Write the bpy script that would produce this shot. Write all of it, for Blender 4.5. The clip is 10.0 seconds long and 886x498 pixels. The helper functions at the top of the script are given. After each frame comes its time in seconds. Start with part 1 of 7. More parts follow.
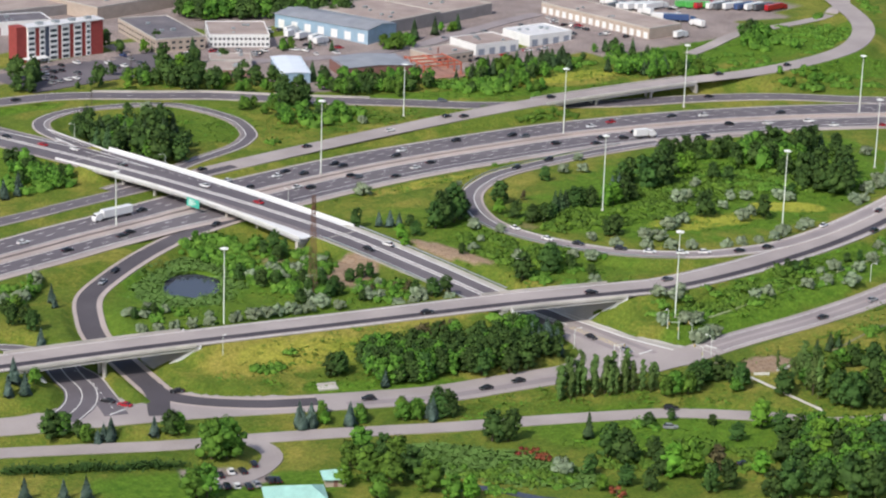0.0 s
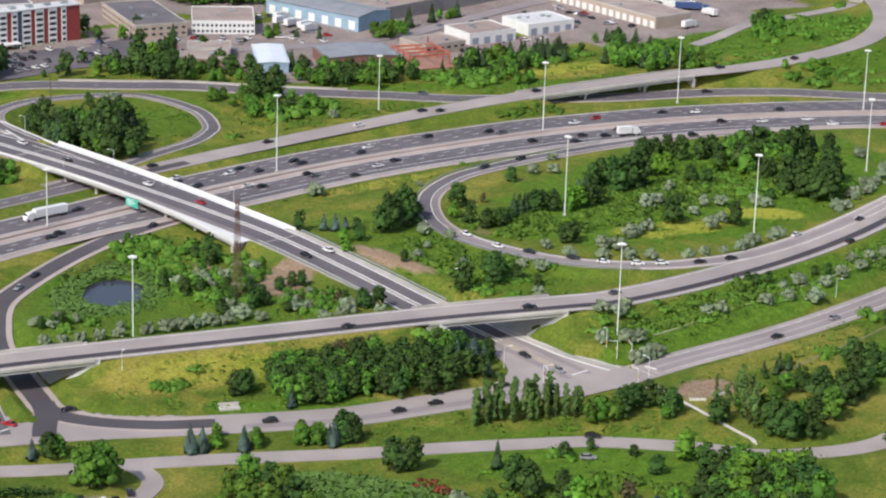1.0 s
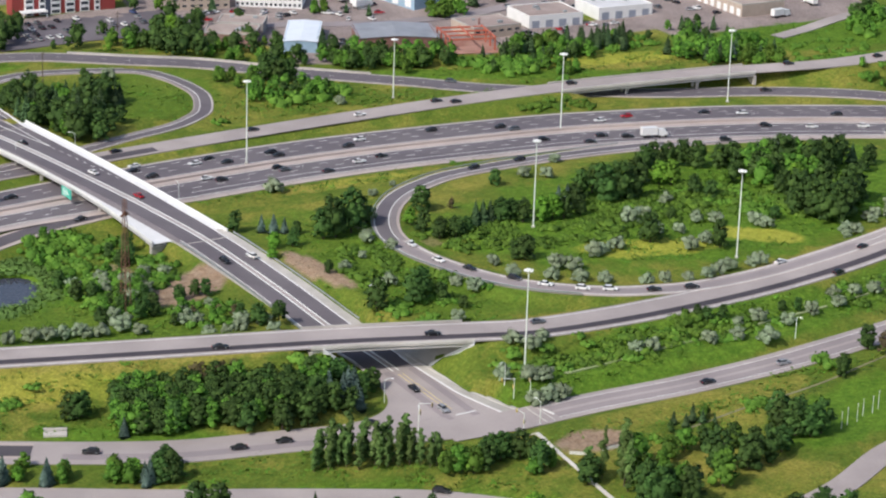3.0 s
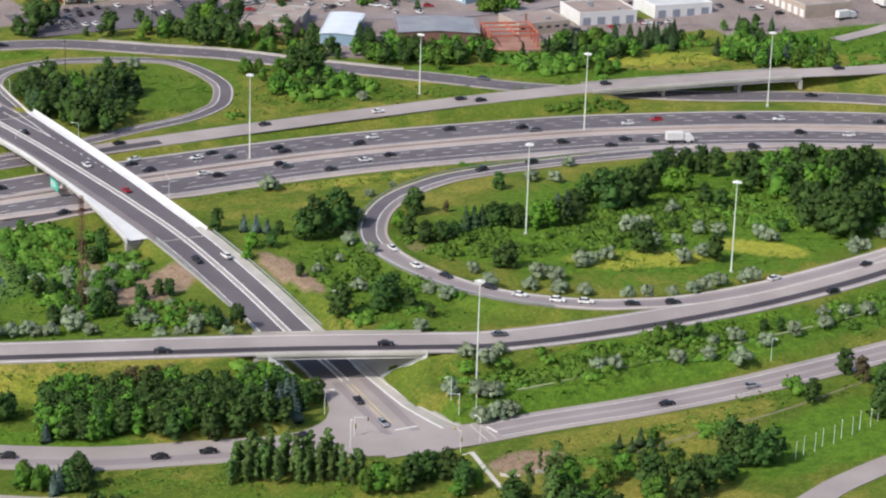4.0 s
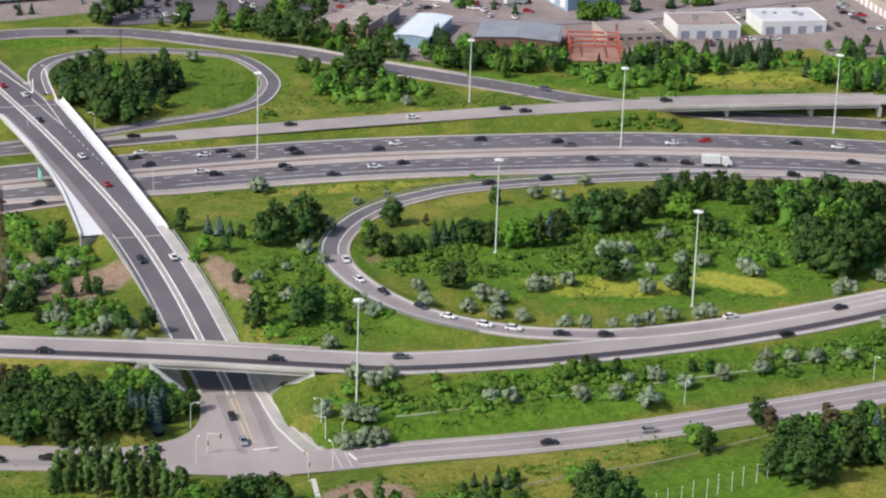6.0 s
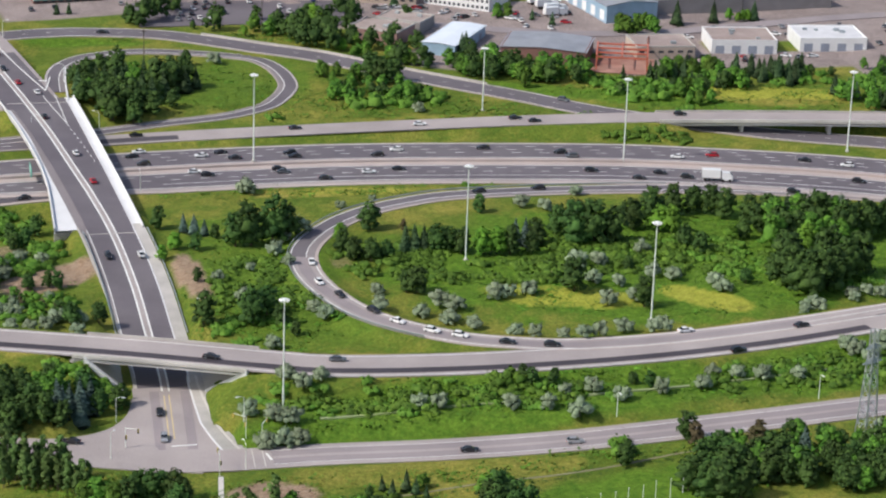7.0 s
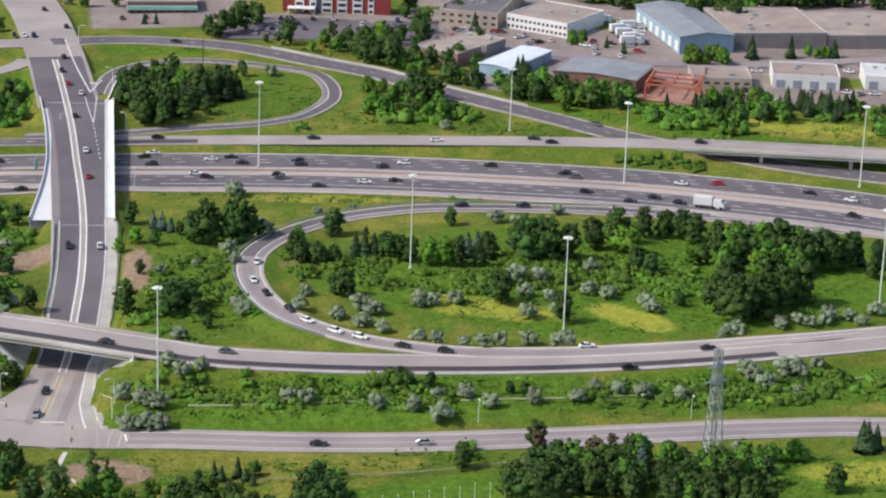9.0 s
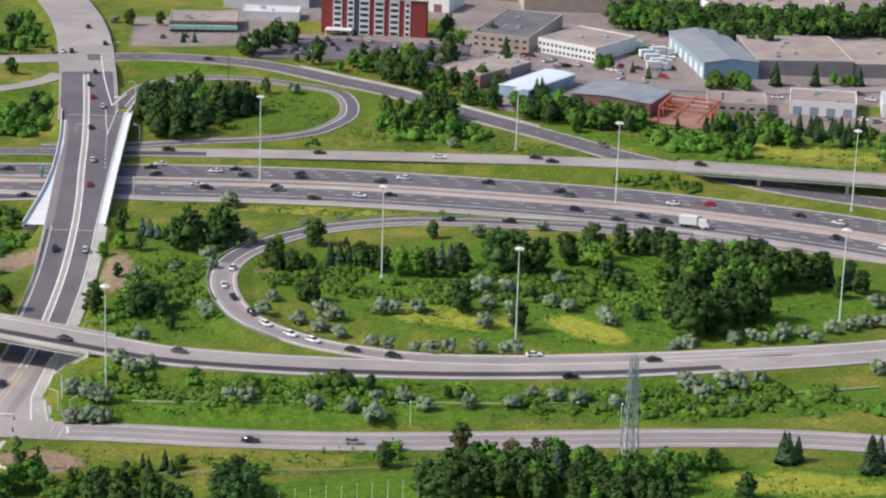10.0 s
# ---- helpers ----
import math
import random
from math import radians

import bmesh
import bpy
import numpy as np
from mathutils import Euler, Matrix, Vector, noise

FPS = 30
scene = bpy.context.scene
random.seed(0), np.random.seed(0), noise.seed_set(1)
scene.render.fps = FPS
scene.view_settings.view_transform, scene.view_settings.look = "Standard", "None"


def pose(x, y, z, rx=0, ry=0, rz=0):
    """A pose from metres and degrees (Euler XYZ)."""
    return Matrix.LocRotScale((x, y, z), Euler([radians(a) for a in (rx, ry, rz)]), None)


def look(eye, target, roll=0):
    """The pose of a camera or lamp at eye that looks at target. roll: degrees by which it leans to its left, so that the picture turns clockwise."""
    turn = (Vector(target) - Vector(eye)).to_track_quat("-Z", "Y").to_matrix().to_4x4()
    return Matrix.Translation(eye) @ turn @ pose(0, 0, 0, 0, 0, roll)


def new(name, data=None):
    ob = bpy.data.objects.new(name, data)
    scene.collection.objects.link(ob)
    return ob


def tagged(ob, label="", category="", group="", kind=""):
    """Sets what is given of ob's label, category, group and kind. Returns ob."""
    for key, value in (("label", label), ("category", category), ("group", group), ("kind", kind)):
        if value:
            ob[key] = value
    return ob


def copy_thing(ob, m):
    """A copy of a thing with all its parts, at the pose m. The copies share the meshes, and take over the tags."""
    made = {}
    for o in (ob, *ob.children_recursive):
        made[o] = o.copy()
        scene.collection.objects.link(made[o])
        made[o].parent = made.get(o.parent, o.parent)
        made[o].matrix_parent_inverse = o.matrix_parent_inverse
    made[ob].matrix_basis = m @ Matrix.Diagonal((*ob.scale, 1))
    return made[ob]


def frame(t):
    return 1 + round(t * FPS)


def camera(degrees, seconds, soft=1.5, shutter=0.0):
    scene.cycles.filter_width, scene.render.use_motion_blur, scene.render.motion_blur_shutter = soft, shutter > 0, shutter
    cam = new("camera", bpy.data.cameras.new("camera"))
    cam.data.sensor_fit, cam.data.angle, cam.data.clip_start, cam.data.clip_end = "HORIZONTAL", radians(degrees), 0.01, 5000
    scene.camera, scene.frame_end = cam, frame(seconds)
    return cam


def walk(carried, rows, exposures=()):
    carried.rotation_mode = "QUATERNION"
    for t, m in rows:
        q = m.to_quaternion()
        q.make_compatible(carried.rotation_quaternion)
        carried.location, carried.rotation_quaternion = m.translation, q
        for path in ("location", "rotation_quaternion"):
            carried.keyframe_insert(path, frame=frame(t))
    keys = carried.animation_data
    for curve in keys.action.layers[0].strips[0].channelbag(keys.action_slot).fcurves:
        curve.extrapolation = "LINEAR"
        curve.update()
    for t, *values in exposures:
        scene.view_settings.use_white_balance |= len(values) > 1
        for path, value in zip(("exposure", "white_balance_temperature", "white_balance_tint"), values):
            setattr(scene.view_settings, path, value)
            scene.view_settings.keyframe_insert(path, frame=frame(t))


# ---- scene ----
cam = camera(20.091, 10.0, soft=2.2)
PATH = [
    (0, look((-350.97, -261.86, 123.68), (-163.20, -75.83, 44.24), 1.888)),
    (0.5, look((-331.84, -263.37, 123.75), (-149.06, -73.17, 42.56), 1.794)),
    (1, look((-312.76, -264.92, 123.72), (-135.45, -70.39, 40.68), 1.776)),
    (1.5, look((-293.88, -266.65, 123.55), (-122.84, -67.30, 38.80), 1.801)),
    (2, look((-275.20, -268.60, 123.27), (-111.45, -63.89, 36.93), 1.800)),
    (2.5, look((-256.67, -270.76, 122.93), (-101.31, -60.22, 35.14), 1.803)),
    (4, look((-202.80, -279.57, 122.23), (-76.62, -51.69, 31.00), 1.806)),
    (4.5, look((-185.57, -282.58, 122.04), (-69.61, -49.66, 29.96), 1.810)),
    (5, look((-168.51, -285.47, 121.87), (-63.15, -47.78, 29.24), 1.834)),
    (5.5, look((-151.61, -288.37, 121.64), (-57.24, -46.21, 28.76), 1.830)),
    (7, look((-103.04, -298.69, 118.98), (-40.47, -45.74, 27.98), 1.943)),
    (7.5, look((-87.27, -302.45, 118.24), (-35.03, -46.92, 27.95), 1.971)),
    (8, look((-71.61, -306.39, 117.75), (-30.03, -48.65, 28.19), 2.002)),
    (8.5, look((-56.03, -310.54, 117.32), (-25.34, -50.91, 28.86), 1.995)),
    (9, look((-40.59, -314.91, 116.89), (-20.75, -53.73, 29.89), 1.982)),
    (9.5, look((-25.41, -319.56, 116.40), (-15.78, -57.22, 31.18), 2.065)),
    (10, look((-10.39, -324.23, 115.97), (-10.39, -61.10, 32.68), 1.901)),
]
walk(cam, PATH)

# ---- light ----
world = bpy.data.worlds.new("sky_world")
scene.world = world
world.use_nodes = True
wnt = world.node_tree
sky = wnt.nodes.new("ShaderNodeTexSky")
sky.sky_type = "NISHITA"
sky.sun_disc = False
sky.sun_elevation = radians(44.5)
sky.sun_rotation = radians(259.6)
sky.air_density, sky.dust_density = 1.0, 2.5
wnt.links.new(sky.outputs["Color"], wnt.nodes["Background"].inputs["Color"])
wnt.nodes["Background"].inputs["Strength"].default_value = 0.14
sun = new("sun", bpy.data.lights.new("sun", "SUN"))
sun.data.energy, sun.data.angle, sun.data.color = 3.0, radians(2.0), (1.0, 0.95, 0.87)
sun.matrix_world = look((-300, -55, 300), (0, 0, 0))

# ---- scale and small helpers ----
# The plan below is drawn in plan metres; every length is brought to the built scale by K.
K = 0.46
rng = random.Random(7)
nrg = np.random.default_rng(11)


def fbm(x, y, s=1.0, seed=0.0):
    """Smooth noise for arrays, about -1 to 1."""
    out = np.zeros(np.shape(x))
    for a, f in ((0.5, 1.0), (0.3, 2.1), (0.2, 4.3)):
        u, v = np.asarray(x) * f / s + seed, np.asarray(y) * f / s - 1.7 * seed
        out = out + a * (np.sin(u + 1.3 * np.sin(0.7 * v + seed)) * np.cos(0.9 * v + 1.1 * np.sin(0.8 * u)))
    return out


def mesh_from(name, verts, faces, material, smooth=False):
    me = bpy.data.meshes.new(name)
    me.from_pydata([tuple(K * c for c in v) for v in verts], [], faces)
    me.materials.append(material)
    if smooth:
        me.polygons.foreach_set("use_smooth", [True] * len(me.polygons))
    return me


def mesh_bm(name, bm, material, smooth=False):
    me = bpy.data.meshes.new(name)
    bmesh.ops.scale(bm, vec=(K, K, K), verts=bm.verts)
    bm.to_mesh(me)
    bm.free()
    me.materials.append(material)
    if smooth:
        me.polygons.foreach_set("use_smooth", [True] * len(me.polygons))
    return me


def part(name, bm, material, parent, label="", smooth=False, at=None):
    """One bmesh as one mesh object under a thing or a part; at: its place in its parent, in plan metres."""
    me = bm if isinstance(bm, bpy.types.Mesh) else mesh_bm(name, bm, material, smooth)
    ob = new(name, me)
    ob.parent = parent
    if at is not None:
        ob.location = Vector(at) * K
    if label:
        tagged(ob, label)
    return ob


def thing(name, at, turn=0.0, label="", category="", group=""):
    ob = new(name)
    ob.location = Vector(at) * K
    ob.rotation_euler = (0, 0, radians(turn))
    ob.empty_display_size = 0.2
    return tagged(ob, label, category, group)


def put(ob, at, turn=0.0, size=1.0):
    """A copy of a thing at a place of the plan."""
    m = Matrix.LocRotScale(Vector(at) * K, Euler((0, 0, radians(turn))), Vector((size,) * 3))
    made = copy_thing(ob, m)
    made.matrix_basis = m
    return made


def box(bm, x0, x1, y0, y1, z0, z1, bevel=0.0):
    m = Matrix.LocRotScale(((x0 + x1) / 2, (y0 + y1) / 2, (z0 + z1) / 2), None, (x1 - x0, y1 - y0, z1 - z0))
    made = bmesh.ops.create_cube(bm, size=1, matrix=m)["verts"]
    if bevel:
        edges = {e for v in made for e in v.link_edges}
        bmesh.ops.bevel(bm, geom=list(edges), offset=bevel, segments=1, affect="EDGES")
    return bm


def rod(bm, a, b, r0, r1=None, sides=8):
    a, b = Vector(a), Vector(b)
    r1 = r0 if r1 is None else r1
    m = Matrix.Translation((a + b) / 2) @ (b - a).to_track_quat("Z", "Y").to_matrix().to_4x4()
    bmesh.ops.create_cone(bm, cap_ends=True, segments=sides, radius1=r0, radius2=r1, depth=(b - a).length, matrix=m)
    return bm


# ---- materials ----
def material(name, colour, rough=0.85, grain=0.0, stain=0.0, tint=None, fine=6.0, wide=0.06, metal=0.0, spread=0.0, bump=0.0, spec=0.3):
    """A surface with grain at a fine and stains at a wide scale; spread: how far single objects vary in brightness."""
    mat = bpy.data.materials.new(name)
    mat.use_nodes = True
    nt = mat.node_tree
    n, l = nt.nodes, nt.links
    bsdf = n["Principled BSDF"]
    bsdf.inputs["Roughness"].default_value = rough
    bsdf.inputs["Metallic"].default_value = metal
    bsdf.inputs["Specular IOR Level"].default_value = spec
    geo = n.new("ShaderNodeNewGeometry")
    rgb = n.new("ShaderNodeRGB")
    rgb.outputs[0].default_value = (*colour, 1)
    last = rgb.outputs[0]

    def noise_at(scale, detail=4):
        t = n.new("ShaderNodeTexNoise")
        t.inputs["Scale"].default_value = scale
        t.inputs["Detail"].default_value = detail
        l.new(geo.outputs["Position"], t.inputs["Vector"])
        return t.outputs["Fac"]

    def bright(last, fac, amount):
        m = n.new("ShaderNodeMapRange")
        m.inputs["From Min"].default_value, m.inputs["From Max"].default_value = 0.3, 0.7
        m.inputs["To Min"].default_value, m.inputs["To Max"].default_value = 1 - amount, 1 + amount
        l.new(fac, m.inputs["Value"])
        h = n.new("ShaderNodeHueSaturation")
        l.new(m.outputs[0], h.inputs["Value"])
        l.new(last, h.inputs["Color"])
        return h.outputs[0]

    if tint is not None:
        mix = n.new("ShaderNodeMix")
        mix.data_type = "RGBA"
        ramp = n.new("ShaderNodeMapRange")
        ramp.inputs["From Min"].default_value, ramp.inputs["From Max"].default_value = 0.42, 0.62
        l.new(noise_at(wide, 5), ramp.inputs["Value"])
        l.new(ramp.outputs[0], mix.inputs["Factor"])
        l.new(last, mix.inputs[6])
        mix.inputs[7].default_value = (*tint, 1)
        last = mix.outputs[2]
    if grain:
        last = bright(last, noise_at(fine, 6), grain)
    if stain:
        last = bright(last, noise_at(wide * 2.7, 5), stain)
    if spread:
        info = n.new("ShaderNodeObjectInfo")
        last = bright(last, info.outputs["Random"], spread)
    l.new(last, bsdf.inputs["Base Color"])
    if bump:
        b = n.new("ShaderNodeBump")
        b.inputs["Strength"].default_value = bump
        b.inputs["Distance"].default_value = 0.05
        l.new(noise_at(fine * 1.5, 6), b.inputs["Height"])
        l.new(b.outputs[0], bsdf.inputs["Normal"])
    return mat


def foliage(name, dark, light, spread=0.25):
    """Leaves: colour varies from leaf to leaf and from plant to plant."""
    mat = bpy.data.materials.new(name)
    mat.use_nodes = True
    nt = mat.node_tree
    n, l = nt.nodes, nt.links
    bsdf = n["Principled BSDF"]
    bsdf.inputs["Roughness"].default_value = 0.75
    bsdf.inputs["Specular IOR Level"].default_value = 0.2
    geo, info = n.new("ShaderNodeNewGeometry"), n.new("ShaderNodeObjectInfo")
    mix = n.new("ShaderNodeMix")
    mix.data_type = "RGBA"
    mix.inputs[6].default_value, mix.inputs[7].default_value = (*dark, 1), (*light, 1)
    l.new(geo.outputs["Random Per Island"], mix.inputs["Factor"])
    m = n.new("ShaderNodeMapRange")
    m.inputs["To Min"].default_value, m.inputs["To Max"].default_value = 1 - spread, 1 + spread
    l.new(info.outputs["Random"], m.inputs["Value"])
    hue = n.new("ShaderNodeMapRange")
    hue.inputs["To Min"].default_value, hue.inputs["To Max"].default_value = 0.485, 0.515
    l.new(info.outputs["Random"], hue.inputs["Value"])
    h = n.new("ShaderNodeHueSaturation")
    l.new(m.outputs[0], h.inputs["Value"])
    l.new(hue.outputs[0], h.inputs["Hue"])
    l.new(mix.outputs[2], h.inputs["Color"])
    patch = n.new("ShaderNodeTexNoise")
    patch.inputs["Scale"].default_value, patch.inputs["Detail"].default_value = 0.45, 3
    l.new(geo.outputs["Position"], patch.inputs["Vector"])
    m2 = n.new("ShaderNodeMapRange")
    m2.inputs["From Min"].default_value, m2.inputs["From Max"].default_value = 0.3, 0.7
    m2.inputs["To Min"].default_value, m2.inputs["To Max"].default_value = 0.72, 1.28
    l.new(patch.outputs["Fac"], m2.inputs["Value"])
    h2 = n.new("ShaderNodeHueSaturation")
    l.new(m2.outputs[0], h2.inputs["Value"])
    l.new(h.outputs[0], h2.inputs["Color"])
    l.new(h2.outputs[0], bsdf.inputs["Base Color"])
    return mat


ASPHALT = material("asphalt", (0.140, 0.124, 0.142), 0.9, 0.10, 0.10, (0.165, 0.148, 0.163), 9, 0.05)
ASPHALT_WORN = material("asphalt_worn", (0.235, 0.208, 0.215), 0.92, 0.10, 0.12, (0.27, 0.24, 0.245), 9, 0.05)
ASPHALT_MID = material("asphalt_mid", (0.285, 0.248, 0.258), 0.92, 0.09, 0.10, (0.32, 0.28, 0.287), 9, 0.05)
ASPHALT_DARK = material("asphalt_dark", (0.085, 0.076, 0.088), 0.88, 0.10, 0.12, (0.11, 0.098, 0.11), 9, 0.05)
ASPHALT_PALE = material("asphalt_pale", (0.36, 0.317, 0.312), 0.92, 0.10, 0.11, (0.405, 0.357, 0.347), 8, 0.05)
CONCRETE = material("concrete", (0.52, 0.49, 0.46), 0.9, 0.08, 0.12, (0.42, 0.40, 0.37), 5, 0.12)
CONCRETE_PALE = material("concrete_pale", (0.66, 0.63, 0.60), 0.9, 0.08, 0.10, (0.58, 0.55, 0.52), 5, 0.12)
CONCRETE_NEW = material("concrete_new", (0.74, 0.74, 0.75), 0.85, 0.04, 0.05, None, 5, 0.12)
SHOULDER = material("gravel_shoulder", (0.435, 0.368, 0.345), 0.95, 0.12, 0.10, (0.485, 0.412, 0.385), 10, 0.05)
PAINT = material("road_paint", (0.78, 0.78, 0.76), 0.7, 0.12, 0.1, None, 6, 0.2)
ASPHALT_NEW = material("asphalt_fresh", (0.055, 0.048, 0.058), 0.85, 0.10, 0.12, (0.075, 0.066, 0.078), 9, 0.05)
PAINT_YELLOW = material("road_paint_yellow", (0.62, 0.50, 0.28), 0.7, 0.12, 0.1, None, 6, 0.2)
STEEL = material("galvanised_steel", (0.42, 0.46, 0.48), 0.45, 0.05, 0.1, None, 6, 0.2, metal=0.6)
MAST_PAINT = material("pale_mast_steel", (0.78, 0.83, 0.78), 0.55, 0.04, 0.06, None, 6, 0.2)
LAMP_WHITE = material("lamp_housing", (0.85, 0.86, 0.86), 0.4, 0.02)
RUST = material("rusty_steel", (0.20, 0.10, 0.07), 0.85, 0.2, 0.2, None, 8, 0.3)
BARK = material("bark", (0.10, 0.075, 0.055), 0.95, 0.2, 0.2, None, 14, 0.6, bump=0.4)
WATER = material("pond_water", (0.06, 0.065, 0.085), 0.12, 0.05, 0.08, None, 2, 0.1, spec=0.5)
TYRE = material("tyre_rubber", (0.03, 0.03, 0.032), 0.9, 0.05)
CAR_GLASS = material("car_glass", (0.02, 0.024, 0.03), 0.08, 0, 0, spec=0.6)
CAR_PAINTS = {
    "black": material("car_paint_black", (0.02, 0.02, 0.024), 0.22, 0.02, spec=0.6),
    "grey": material("car_paint_grey", (0.11, 0.12, 0.135), 0.25, 0.02, spec=0.6),
    "silver": material("car_paint_silver", (0.42, 0.43, 0.45), 0.25, 0.02, metal=0.3, spec=0.6),
    "white": material("car_paint_white", (0.82, 0.82, 0.82), 0.25, 0.02, spec=0.6),
    "red": material("car_paint_red", (0.42, 0.02, 0.03), 0.22, 0.02, spec=0.6),
    "blue": material("car_paint_blue", (0.05, 0.09, 0.22), 0.22, 0.02, spec=0.6),
}
# The low dark end puts the shade of gaps between leaves into the colour.
LEAF_GREEN = foliage("leaves_green", (0.03, 0.08, 0.009), (0.118, 0.232, 0.028))
LEAF_BRIGHT = foliage("leaves_bright_green", (0.055, 0.135, 0.013), (0.14, 0.285, 0.028))
LEAF_DARK = foliage("leaves_dark_green", (0.019, 0.05, 0.01), (0.066, 0.128, 0.027))
LEAF_SPRUCE = foliage("needles_blue_green", (0.055, 0.10, 0.075), (0.13, 0.19, 0.16))
LEAF_CONIFER = foliage("needles_dark_green", (0.042, 0.085, 0.035), (0.09, 0.15, 0.06))
LEAF_OLIVE = foliage("leaves_silver", (0.125, 0.17, 0.095), (0.27, 0.33, 0.215), 0.15)
LEAF_BROWN = foliage("leaves_brownish", (0.07, 0.06, 0.03), (0.13, 0.11, 0.05), 0.15)
LEAF_WEED = foliage("weed_leaves", (0.068, 0.15, 0.016), (0.14, 0.245, 0.032), 0.1)
LEAF_MOUND = foliage("mound_leaves", (0.05, 0.125, 0.015), (0.115, 0.225, 0.028), 0.1)
LEAF_REED = foliage("reed_leaves", (0.095, 0.205, 0.045), (0.145, 0.275, 0.07), 0.1)
LEAF_POPLAR = foliage("leaves_poplar", (0.055, 0.112, 0.024), (0.13, 0.205, 0.058))
LEAF_RED = foliage("leaves_red", (0.16, 0.03, 0.025), (0.28, 0.07, 0.04), 0.15)

# ---- roads: centre lines of the plan (x, y, height) and half widths ----
FREEWAY = [(-700, 118, -1.2), (-420, 140, -1), (-260, 154, -0.9), (-225, 158, -0.9), (-195, 160, -0.8), (-145, 163.8, -0.8), (-61, 165, -0.7), (20, 155, -0.5), (62, 145, -0.4), (120, 124, -0.3), (186, 87, -0.3), (260, 30, -0.3), (420, -110, -0.3)]
RAMP = [(-470, 96, 0), (-390, 75, 1), (-330, 56, 1.6), (-303, 47, 2), (-276, 37, 2.5), (-220, 17, 2.6), (-160, -5, 3), (-119, -21, 2.8), (-100, -27, 2.5), (-68, -30, 2.2), (-35, -30, 2), (-3, -28, 2), (30, -23, 2), (64, -15, 2), (99, -4, 1.5), (150, 16, 0.8), (230, 40, 0)]
LOOP = [(140, 92, -0.5), (87, 111, -0.5), (50, 119, -0.4), (11, 123, -0.3), (-28, 122, 0), (-48, 116, 0.3), (-65, 106, 0.6), (-79, 91, 0.9), (-89, 73, 1), (-92, 55, 1.1), (-90, 36, 1.3), (-84, 17, 1.5), (-75, 3, 1.8), (-60, -10, 2), (-46, -16, 2), (-30, -20, 2.02), (-5, -20, 2.02), (25, -16, 2.02), (60, -9, 2.0), (100, 2, 1.5), (150, 21, 0.8)]
ARTERIAL = [(-149, -71, -6.3), (-147, -50, -6.3), (-144, -8, -6), (-144.2, 17, -5.4), (-144.4, 56, -2.3), (-146.4, 94, 1), (-149.6, 128, 2.6), (-153.1, 157, 3.6), (-158, 200, 4.3), (-163.4, 240, 4.5), (-170, 285, 4.5), (-176, 322, 4.5), (-188, 386, 4.5), (-207, 450, 4.5), (-260, 600, 4.5)]
FAR_RAMP = [(-420, 184, 0), (-233, 192, 0), (-205, 194, 0), (-171, 196.5, 0), (-120, 200, 0.3), (-66, 200, 1.2), (-20, 198, 2.2), (26, 195, 3.2), (72, 189, 4.2), (140, 176, 5.2), (195, 164, 5.5), (255, 166, 5.5), (298, 181, 5.5), (340, 212, 5), (390, 270, 4)]
FAR_LOOP = [(-152, 240, 4.4), (-151.5, 256, 4.4), (-150, 273, 4.1), (-146, 287.5, 3.8), (-137, 300, 3.5), (-123, 307.3, 3.2), (-111, 309.3, 2.9), (-95, 307, 2.5), (-79, 302, 2.2), (-68.5, 296.3, 1.9), (-63, 285.5, 1.5), (-60.8, 270, 1.2), (-62.5, 254.5, 1), (-71.5, 236, 0.8), (-81, 227.5, 0.7), (-93.5, 221, 0.6), (-116, 215.7, 0.35), (-140, 209, 0.1), (-175, 202, 0)]
FAR_ROAD = [(-176, 330, 4.5), (-150, 336, 4.3), (-130, 337, 3.9), (-100, 331, 3.4), (-66, 309, 2.8), (-44, 294, 2.5), (-21, 272, 1.9), (2, 253, 1.2), (24, 235, 0.6), (50, 212, 0), (93, 184, -0.1), (113, 174, -0.3), (148, 159, -0.4), (180, 138, -0.5), (212, 105, -0.5), (290, 40, -0.5)]
FRONT_EAST = [(-148, -64, -6.3), (-133, -66, -6), (-109, -68, -5.2), (-80, -72, -4.2), (-49, -74, -3.2), (-18, -73.5, -2.2), (15, -72, -1.2), (45, -70, -0.5), (80, -70, 0.2), (120, -76, 0.5), (200, -95, 0.5)]
FRONT_WEST = [(-140, -65, -6.32), (-160, -59.5, -6.2), (-178, -53.5, -6), (-202, -46.5, -6), (-225, -40, -6), (-244, -31, -6), (-272, -15, -6), (-296, -1, -6), (-314, 8, -6), (-336, 18, -6), (-352, 26, -6), (-420, 60, -6)]
SLIP = [(-150, -22, -6.2), (-153, -34, -6.25), (-160, -44, -6.24), (-171, -49, -6.12), (-186, -49, -6.02)]
WEST_LOOP = [(-122, 147.5, -0.85), (-147, 144.5, -1), (-168, 141.5, -1), (-189, 138, -1.5), (-213, 129.8, -2.2), (-238, 117.8, -3), (-257, 106, -4), (-270, 88.6, -5), (-279, 72, -5.6), (-284, 55, -6), (-291, 33, -6), (-295, 17, -6), (-290, 4, -6), (-277, -10, -5.95), (-262, -19.5, -5.95)]
WEST_ROAD = [(-420, 150, -4), (-350, 108, -5.5), (-309, 84, -6), (-304, 64, -6), (-309, 48, -6), (-313, 36, -6), (-321, 26, -6), (-334, 18, -6)]
